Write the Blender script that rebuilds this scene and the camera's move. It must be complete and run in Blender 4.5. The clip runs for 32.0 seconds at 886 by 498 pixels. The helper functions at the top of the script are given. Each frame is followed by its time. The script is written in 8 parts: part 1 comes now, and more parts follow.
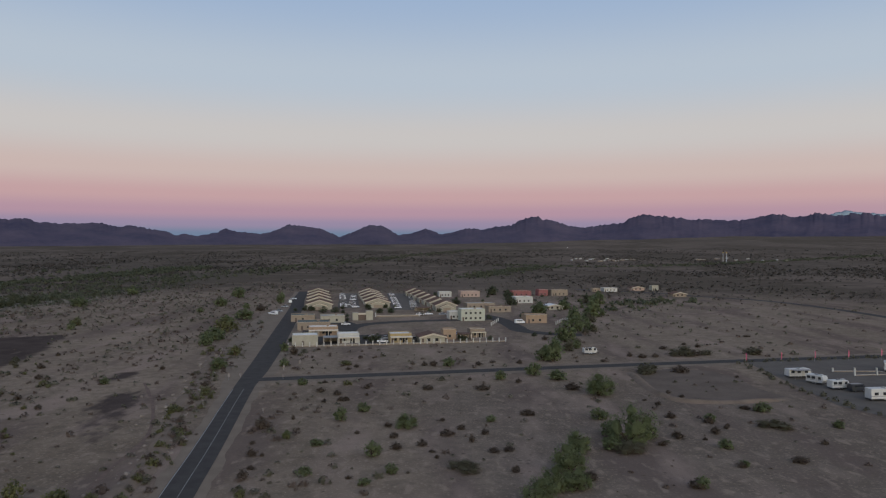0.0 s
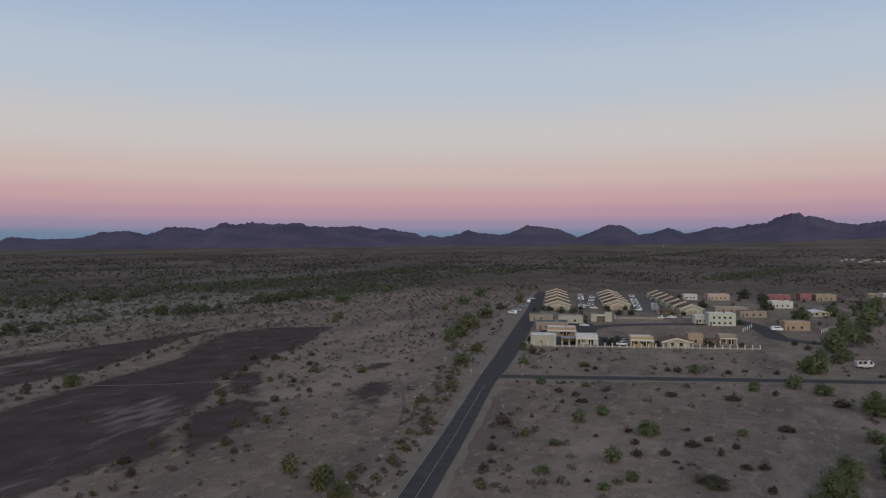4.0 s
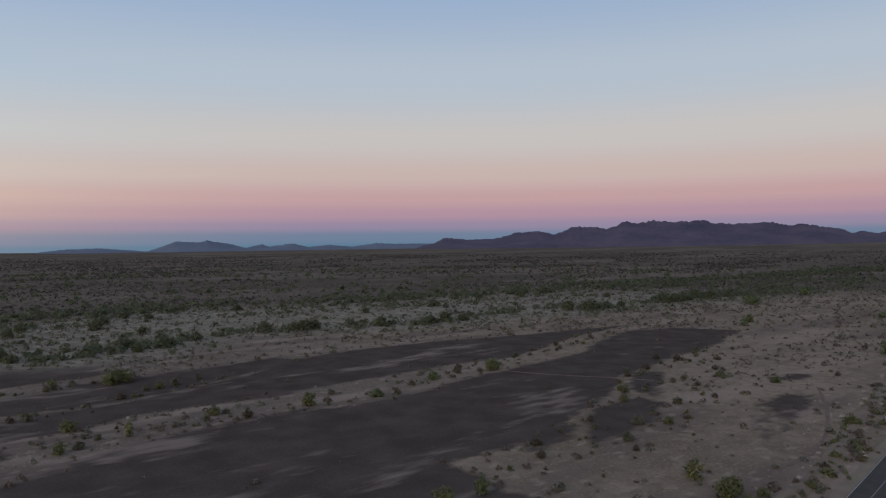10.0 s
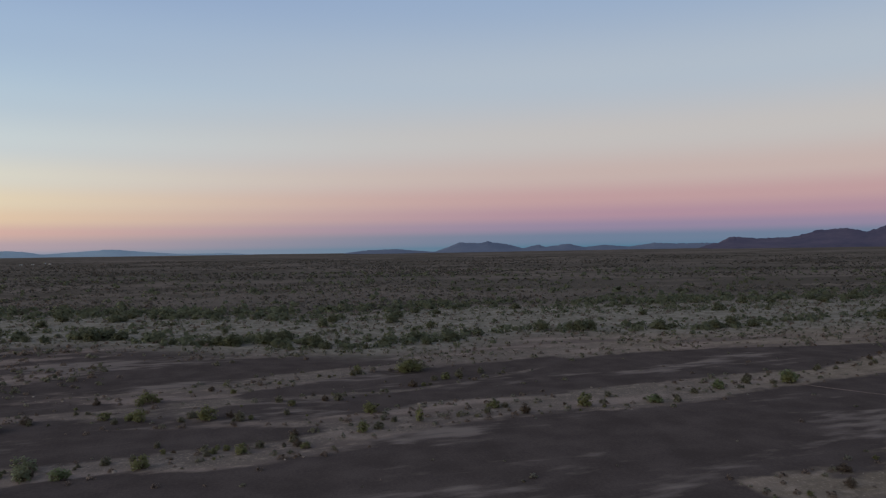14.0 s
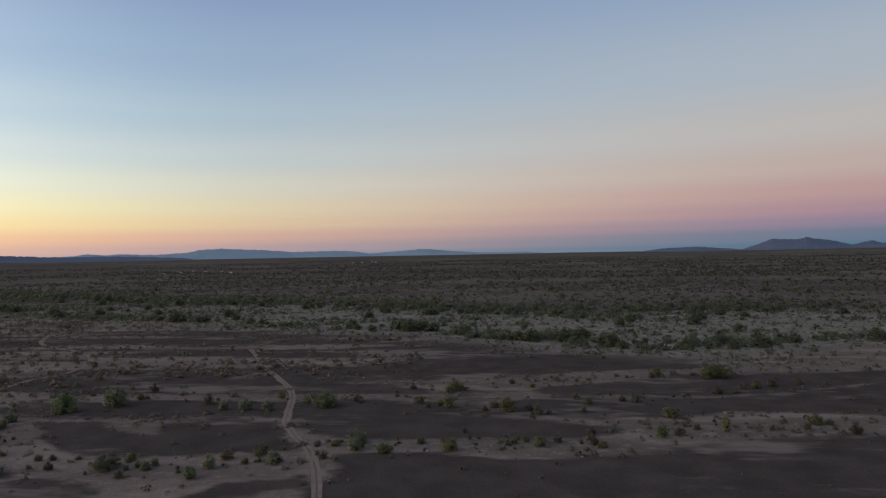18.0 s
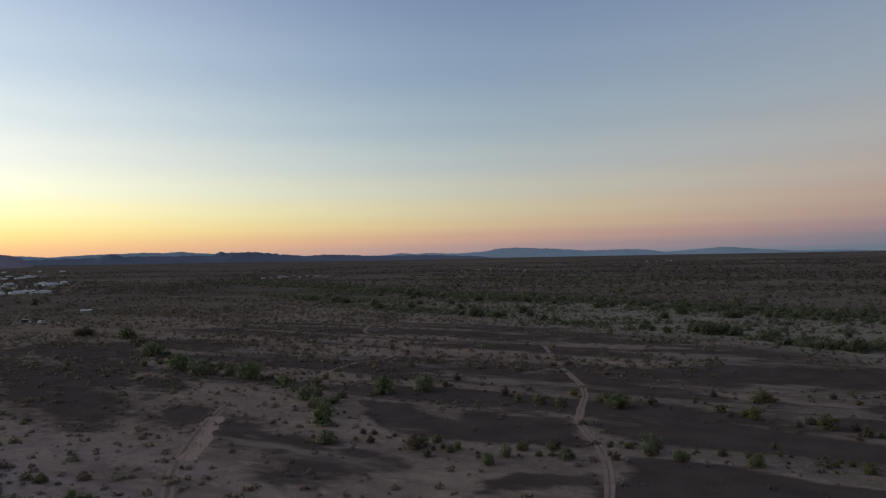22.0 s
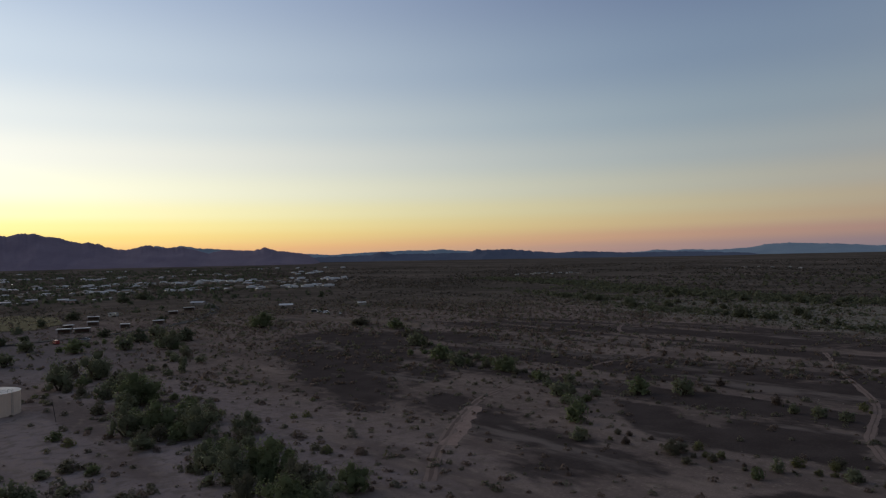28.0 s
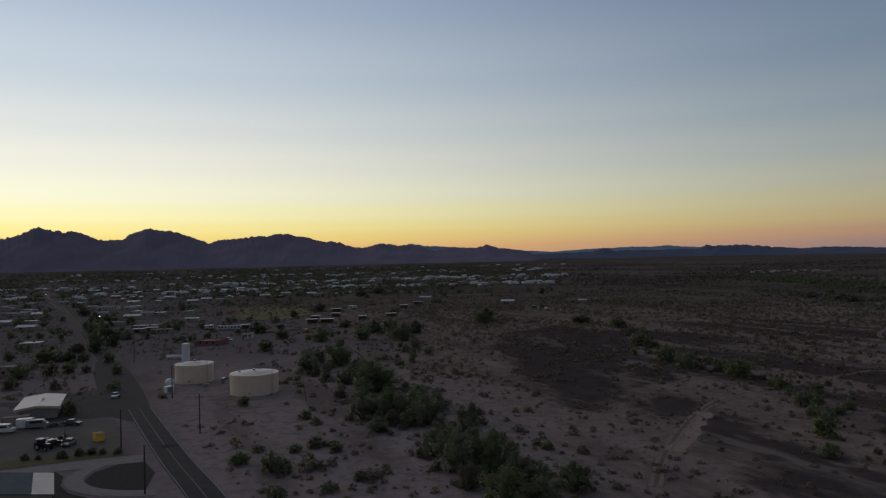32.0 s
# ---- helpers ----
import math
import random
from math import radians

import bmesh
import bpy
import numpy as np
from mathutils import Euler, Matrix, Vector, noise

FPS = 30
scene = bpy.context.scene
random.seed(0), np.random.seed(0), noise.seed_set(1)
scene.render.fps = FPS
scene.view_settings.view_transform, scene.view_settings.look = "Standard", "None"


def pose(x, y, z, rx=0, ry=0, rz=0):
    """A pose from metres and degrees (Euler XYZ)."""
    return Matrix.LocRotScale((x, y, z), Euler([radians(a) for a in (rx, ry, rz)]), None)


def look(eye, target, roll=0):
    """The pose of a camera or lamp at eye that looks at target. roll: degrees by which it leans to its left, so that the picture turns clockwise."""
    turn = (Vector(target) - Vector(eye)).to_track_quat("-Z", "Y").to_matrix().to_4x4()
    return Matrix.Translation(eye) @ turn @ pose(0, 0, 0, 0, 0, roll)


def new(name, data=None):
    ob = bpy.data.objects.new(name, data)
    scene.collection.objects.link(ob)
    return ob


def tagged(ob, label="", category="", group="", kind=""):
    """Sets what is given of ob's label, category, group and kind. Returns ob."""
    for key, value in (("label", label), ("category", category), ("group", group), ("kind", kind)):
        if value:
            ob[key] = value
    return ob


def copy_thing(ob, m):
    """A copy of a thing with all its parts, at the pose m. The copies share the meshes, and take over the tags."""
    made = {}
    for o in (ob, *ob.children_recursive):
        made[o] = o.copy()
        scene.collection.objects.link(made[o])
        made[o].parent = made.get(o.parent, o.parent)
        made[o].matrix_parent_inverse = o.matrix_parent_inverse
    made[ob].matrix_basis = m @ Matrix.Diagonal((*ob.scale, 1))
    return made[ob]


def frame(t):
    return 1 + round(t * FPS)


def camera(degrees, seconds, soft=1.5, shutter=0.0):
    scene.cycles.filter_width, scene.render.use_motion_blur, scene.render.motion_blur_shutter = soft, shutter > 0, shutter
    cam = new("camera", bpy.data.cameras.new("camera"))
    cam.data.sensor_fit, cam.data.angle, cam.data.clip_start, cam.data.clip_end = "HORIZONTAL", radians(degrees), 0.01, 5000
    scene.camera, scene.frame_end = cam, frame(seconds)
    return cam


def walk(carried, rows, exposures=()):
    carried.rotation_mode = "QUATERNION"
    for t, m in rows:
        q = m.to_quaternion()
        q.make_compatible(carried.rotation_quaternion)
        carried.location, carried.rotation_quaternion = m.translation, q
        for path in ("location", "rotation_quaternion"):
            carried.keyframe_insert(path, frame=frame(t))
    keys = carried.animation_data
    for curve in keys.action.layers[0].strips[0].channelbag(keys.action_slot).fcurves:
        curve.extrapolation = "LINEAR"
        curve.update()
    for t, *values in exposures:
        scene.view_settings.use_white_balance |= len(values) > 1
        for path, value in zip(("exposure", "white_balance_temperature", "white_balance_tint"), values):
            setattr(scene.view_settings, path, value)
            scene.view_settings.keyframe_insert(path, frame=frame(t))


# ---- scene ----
cam = camera(63.81, 32.0, soft=1.25)
PATH = [
    (0.0, pose(0, 0, 40, 89.65, -0.18, -0.00)),
    (0.5, pose(0, 0, 40, 89.67, -0.16, 1.48)),
    (1.0, pose(0, 0, 40, 89.66, -0.15, 3.12)),
    (1.5, pose(0, 0, 40, 89.67, -0.11, 5.05)),
    (2.0, pose(0, 0, 40, 89.66, -0.10, 7.07)),
    (2.5, pose(0, 0, 40, 89.66, -0.09, 9.21)),
    (3.0, pose(0, 0, 40, 89.66, -0.07, 11.80)),
    (3.5, pose(0, 0, 40, 89.67, -0.01, 14.96)),
    (4.0, pose(0, 0, 40, 89.66, 0.08, 18.98)),
    (4.5, pose(0, 0, 40, 89.67, 0.05, 22.87)),
    (6.5, pose(0, 0, 40, 89.66, 0.11, 34.00)),
    (7.0, pose(0, 0, 40, 89.65, 0.11, 36.56)),
    (7.5, pose(0, 0, 40, 89.64, 0.14, 38.69)),
    (8.0, pose(0, 0, 40, 89.64, 0.20, 40.57)),
    (8.5, pose(0, 0, 40, 89.65, 0.25, 43.12)),
    (9.0, pose(0, 0, 40, 89.67, 0.34, 45.90)),
    (9.5, pose(0, 0, 40, 89.68, 0.39, 48.61)),
    (10.0, pose(0, 0, 40, 89.69, 0.45, 50.49)),
    (10.5, pose(0, 0, 40, 89.69, 0.45, 52.27)),
    (11.0, pose(0, 0, 40, 89.71, 0.52, 54.15)),
    (11.5, pose(0, 0, 40, 89.75, 0.56, 57.25)),
    (12.0, pose(0, 0, 40, 89.77, 0.60, 60.36)),
    (12.5, pose(0, 0, 40, 89.82, 0.59, 63.46)),
    (13.0, pose(0, 0, 40, 89.85, 0.65, 66.44)),
    (13.5, pose(0, 0, 40, 89.89, 0.66, 69.42)),
    (14.0, pose(0, 0, 40, 89.92, 0.71, 72.40)),
    (14.5, pose(0, 0, 40, 89.95, 0.77, 75.49)),
    (16.5, pose(0, 0, 40, 90.08, 0.95, 87.50)),
    (17.0, pose(0, 0, 40, 90.11, 0.99, 90.50)),
    (17.5, pose(0, 0, 40, 90.13, 1.03, 93.33)),
    (18.0, pose(0, 0, 40, 90.15, 1.08, 95.89)),
    (18.5, pose(0, 0, 40, 90.17, 1.08, 98.44)),
    (19.0, pose(0, 0, 40, 90.22, 1.11, 101.23)),
    (19.5, pose(0, 0, 40, 90.25, 1.13, 104.06)),
    (20.0, pose(0, 0, 40, 90.29, 1.16, 106.87)),
    (20.5, pose(0, 0, 40, 90.35, 1.16, 109.71)),
    (21.0, pose(0, 0, 40, 90.41, 1.17, 112.91)),
    (21.5, pose(0, 0, 40, 90.45, 1.22, 116.10)),
    (22.0, pose(0, 0, 40, 90.49, 1.20, 119.06)),
    (22.5, pose(0, 0, 40, 90.54, 1.22, 121.38)),
    (23.0, pose(0, 0, 40, 90.56, 1.28, 123.22)),
    (23.5, pose(0, 0, 40, 90.58, 1.29, 124.62)),
    (24.0, pose(0, 0, 40, 90.55, 1.32, 125.46)),
    (24.5, pose(0, 0, 40, 90.54, 1.32, 125.85)),
    (26.5, pose(0, 0, 40, 90.56, 1.37, 131.95)),
    (27.0, pose(0, 0, 40, 90.61, 1.37, 134.77)),
    (27.5, pose(0, 0, 40, 90.63, 1.40, 137.01)),
    (28.0, pose(0, 0, 40, 90.68, 1.36, 139.17)),
    (28.5, pose(0, 0, 40, 90.71, 1.36, 141.37)),
    (29.0, pose(0, 0, 40, 90.72, 1.37, 144.02)),
    (29.5, pose(0, 0, 40, 90.73, 1.43, 145.90)),
    (30.0, pose(0, 0, 40, 90.75, 1.42, 148.01)),
    (30.5, pose(0, 0, 40, 90.78, 1.43, 150.69)),
    (31.0, pose(0, 0, 40, 90.81, 1.44, 153.15)),
    (31.5, pose(0, 0, 40, 90.84, 1.44, 155.23)),
    (32.0, pose(0, 0, 40, 90.85, 1.46, 156.77)),
]
EXPOSURES = [(0, 0.0, 6500, 10), (4, 0.0, 6500, 10), (9, -0.03, 6500, 10), (13, -0.06, 6500, 10), (16, -0.17, 6550, 10), (19, -0.30, 6640, 10), (23, -0.67, 6640, 11),
             (28, -0.95, 6600, 12), (32, -1.30, 6600, 12)]
walk(cam, PATH, EXPOSURES)

# ---------------------------------------------------------------- sky after sunset
SUN_BEARING = 197.0  # degrees anticlockwise from +y; the sun is just below the horizon there
world = bpy.data.worlds.new("dusk_sky")
scene.world = world
world.use_nodes = True
wt = world.node_tree
wt.nodes.clear()


def lin(r, g, b, gain=1.0):
    """8-bit display colour to scene light."""
    out = []
    for c in (r, g, b):
        c /= 255
        out.append((c / 12.92 if c <= 0.04045 else ((c + 0.055) / 1.055) ** 2.4) * gain)
    return (*out, 1)


def wmath(op, a, b=None):
    n = wt.nodes.new("ShaderNodeMath")
    n.operation = op
    for i, v in enumerate((a, b)):
        if v is None:
            continue
        if isinstance(v, (int, float)):
            n.inputs[i].default_value = v
        else:
            wt.links.new(v, n.inputs[i])
    return n.outputs[0]


tc = wt.nodes.new("ShaderNodeTexCoord")
sep = wt.nodes.new("ShaderNodeSeparateXYZ")
wt.links.new(tc.outputs["Generated"], sep.inputs[0])
dx, dy, dz = sep.outputs
flat = wmath("SQRT", wmath("MAXIMUM", wmath("SUBTRACT", 1.0, wmath("MULTIPLY", dz, dz)), 1e-4))
sx, sy = -math.sin(radians(SUN_BEARING)), math.cos(radians(SUN_BEARING))
toward = wmath("DIVIDE", wmath("ADD", wmath("MULTIPLY", dx, sx), wmath("MULTIPLY", dy, sy)), flat)
elev = wmath("DIVIDE", wmath("ARCSINE", dz), radians(90))
# a finer scale near the horizon: square root of the elevation
high = wmath("SQRT", wmath("MAXIMUM", elev, 0.0))


def sky_ramp(stops, gain):
    """stops: (degrees above the horizon, r, g, b)."""
    n = wt.nodes.new("ShaderNodeValToRGB")
    n.color_ramp.interpolation = "EASE"
    el = n.color_ramp.elements
    while len(el) < len(stops):
        el.new(0.5)
    for e, (deg, r, g, b) in zip(el, stops):
        e.position = math.sqrt(deg / 90)
        e.color = lin(r, g, b, gain)
    wt.links.new(high, n.inputs[0])
    return n.outputs[0]


ANTI = sky_ramp([(0, 88, 124, 148), (0.8, 112, 129, 154), (1.6, 150, 137, 162), (2.5, 178, 146, 161), (3.8, 195, 161, 163), (5.6, 201, 181, 176),
                 (8.5, 199, 195, 193), (13, 181, 193, 206), (20, 155, 177, 206), (45, 122, 138, 166), (90, 106, 118, 142)], 1.0)
SIDE = sky_ramp([(0, 158, 148, 158), (0.5, 184, 156, 156), (1.4, 211, 171, 149), (2.4, 219, 197, 157), (3.6, 215, 207, 173), (5.2, 202, 206, 191),
                 (7.5, 180, 195, 199), (10.5, 158, 181, 197), (15, 137, 162, 190), (21, 121, 142, 178), (45, 104, 122, 152), (90, 92, 104, 128)], 1.36)
GLOW = sky_ramp([(0, 222, 146, 98), (0.9, 239, 187, 112), (1.9, 243, 216, 126), (2.8, 245, 232, 153), (3.8, 245, 240, 184), (5.5, 241, 241, 213),
                 (8, 230, 231, 219), (10.5, 214, 220, 218), (14.5, 190, 203, 213), (21, 162, 179, 200), (45, 112, 128, 150), (90, 76, 86, 106)], 2.72)


def wmix(fac, a, b):
    n = wt.nodes.new("ShaderNodeMix")
    n.data_type = "RGBA"
    wt.links.new(fac, n.inputs[0])
    wt.links.new(a, n.inputs[6])
    wt.links.new(b, n.inputs[7])
    return n.outputs[2]


def wrange(v, lo, hi):
    n = wt.nodes.new("ShaderNodeMapRange")
    n.interpolation_type = "SMOOTHSTEP"
    wt.links.new(v, n.inputs[0])
    n.inputs[1].default_value, n.inputs[2].default_value = lo, hi
    return n.outputs[0]


sky = wmix(wmath("POWER", wmath("MAXIMUM", toward, 0.0), 2.1), wmix(wrange(toward, -0.79, 0.46), ANTI, SIDE), GLOW)
bg = wt.nodes.new("ShaderNodeBackground")
bg.inputs[1].default_value = 1.0
wt.links.new(sky, bg.inputs[0])
wo = wt.nodes.new("ShaderNodeOutputWorld")
wt.links.new(bg.outputs[0], wo.inputs[0])

# the last warm light from the place where the sun went down
afterglow = new("afterglow_sun", bpy.data.lights.new("afterglow_sun", "SUN"))
afterglow.data.energy, afterglow.data.angle, afterglow.data.color = 1.15, radians(60), (1.0, 0.78, 0.57)
afterglow.matrix_world = look((sx * 100, sy * 100, 30), (0, 0, 0))


# ---------------------------------------------------------------- materials
def material(name, dark, light, scale=1.0, rough=0.85, bump=0.0, metal=0.0, spread=0.35, per_object=0.0, fine=6.0):
    """A surface of two colours mixed by coarse and fine noise, in metres."""
    m = bpy.data.materials.new(name)
    m.use_nodes = True
    nt = m.node_tree
    b = nt.nodes["Principled BSDF"]
    co = nt.nodes.new("ShaderNodeTexCoord")
    n1, n2 = nt.nodes.new("ShaderNodeTexNoise"), nt.nodes.new("ShaderNodeTexNoise")
    n1.inputs["Scale"].default_value, n1.inputs["Detail"].default_value = scale, 4
    n2.inputs["Scale"].default_value, n2.inputs["Detail"].default_value = scale * fine, 3
    add = nt.nodes.new("ShaderNodeMath")
    add.operation = "MULTIPLY_ADD"
    add.inputs[1].default_value = 0.45
    rng = nt.nodes.new("ShaderNodeMapRange")
    rng.inputs[1].default_value, rng.inputs[2].default_value = 0.72 - spread, 0.72 + spread
    mix = nt.nodes.new("ShaderNodeMix")
    mix.data_type = "RGBA"
    mix.inputs[6].default_value, mix.inputs[7].default_value = (*dark, 1), (*light, 1)
    for n in (n1, n2):
        nt.links.new(co.outputs["Object"], n.inputs["Vector"])
    nt.links.new(n2.outputs[0], add.inputs[0])
    nt.links.new(n1.outputs[0], add.inputs[2])
    last = add.outputs[0]
    if per_object:
        info = nt.nodes.new("ShaderNodeObjectInfo")
        a2 = nt.nodes.new("ShaderNodeMath")
        a2.operation = "MULTIPLY_ADD"
        a2.inputs[1].default_value = per_object
        nt.links.new(info.outputs["Random"], a2.inputs[0])
        nt.links.new(last, a2.inputs[2])
        last = a2.outputs[0]
    nt.links.new(last, rng.inputs[0])
    nt.links.new(rng.outputs[0], mix.inputs[0])
    nt.links.new(mix.outputs[2], b.inputs["Base Color"])
    b.inputs["Roughness"].default_value, b.inputs["Metallic"].default_value = rough, metal
    b.inputs["Specular IOR Level"].default_value = 0.05 if rough > 0.8 else 0.45
    if bump:
        bp = nt.nodes.new("ShaderNodeBump")
        bp.inputs["Strength"].default_value, bp.inputs["Distance"].default_value = 0.6, bump
        nt.links.new(n2.outputs[0], bp.inputs["Height"])
        nt.links.new(bp.outputs[0], b.inputs["Normal"])
    return m


def foliage(name, dark, light):
    """Leaves: colour varies leaf by leaf and plant by plant."""
    m = bpy.data.materials.new(name)
    m.use_nodes = True
    nt = m.node_tree
    b = nt.nodes["Principled BSDF"]
    geo, co, n1 = nt.nodes.new("ShaderNodeNewGeometry"), nt.nodes.new("ShaderNodeNewGeometry"), nt.nodes.new("ShaderNodeTexNoise")
    n1.inputs["Scale"].default_value = 0.35
    nt.links.new(co.outputs["Position"], n1.inputs["Vector"])
    add = nt.nodes.new("ShaderNodeMath")
    add.operation = "MULTIPLY_ADD"
    add.inputs[1].default_value = 0.28
    nt.links.new(geo.outputs["Random Per Island"], add.inputs[0])
    nt.links.new(n1.outputs[0], add.inputs[2])
    rng = nt.nodes.new("ShaderNodeMapRange")
    rng.inputs[1].default_value, rng.inputs[2].default_value = 0.35, 0.95
    mix = nt.nodes.new("ShaderNodeMix")
    mix.data_type = "RGBA"
    mix.inputs[6].default_value, mix.inputs[7].default_value = (*dark, 1), (*light, 1)
    nt.links.new(add.outputs[0], rng.inputs[0])
    nt.links.new(rng.outputs[0], mix.inputs[0])
    nt.links.new(mix.outputs[2], b.inputs["Base Color"])
    b.inputs["Roughness"].default_value = 0.85
    b.inputs["Specular IOR Level"].default_value = 0.03
    # light that comes through the leaves
    tr, both = nt.nodes.new("ShaderNodeBsdfTranslucent"), nt.nodes.new("ShaderNodeMixShader")
    both.inputs[0].default_value = 0.6
    nt.links.new(mix.outputs[2], tr.inputs[0])
    nt.links.new(b.outputs[0], both.inputs[1])
    nt.links.new(tr.outputs[0], both.inputs[2])
    nt.links.new(both.outputs[0], nt.nodes["Material Output"].inputs[0])
    return m


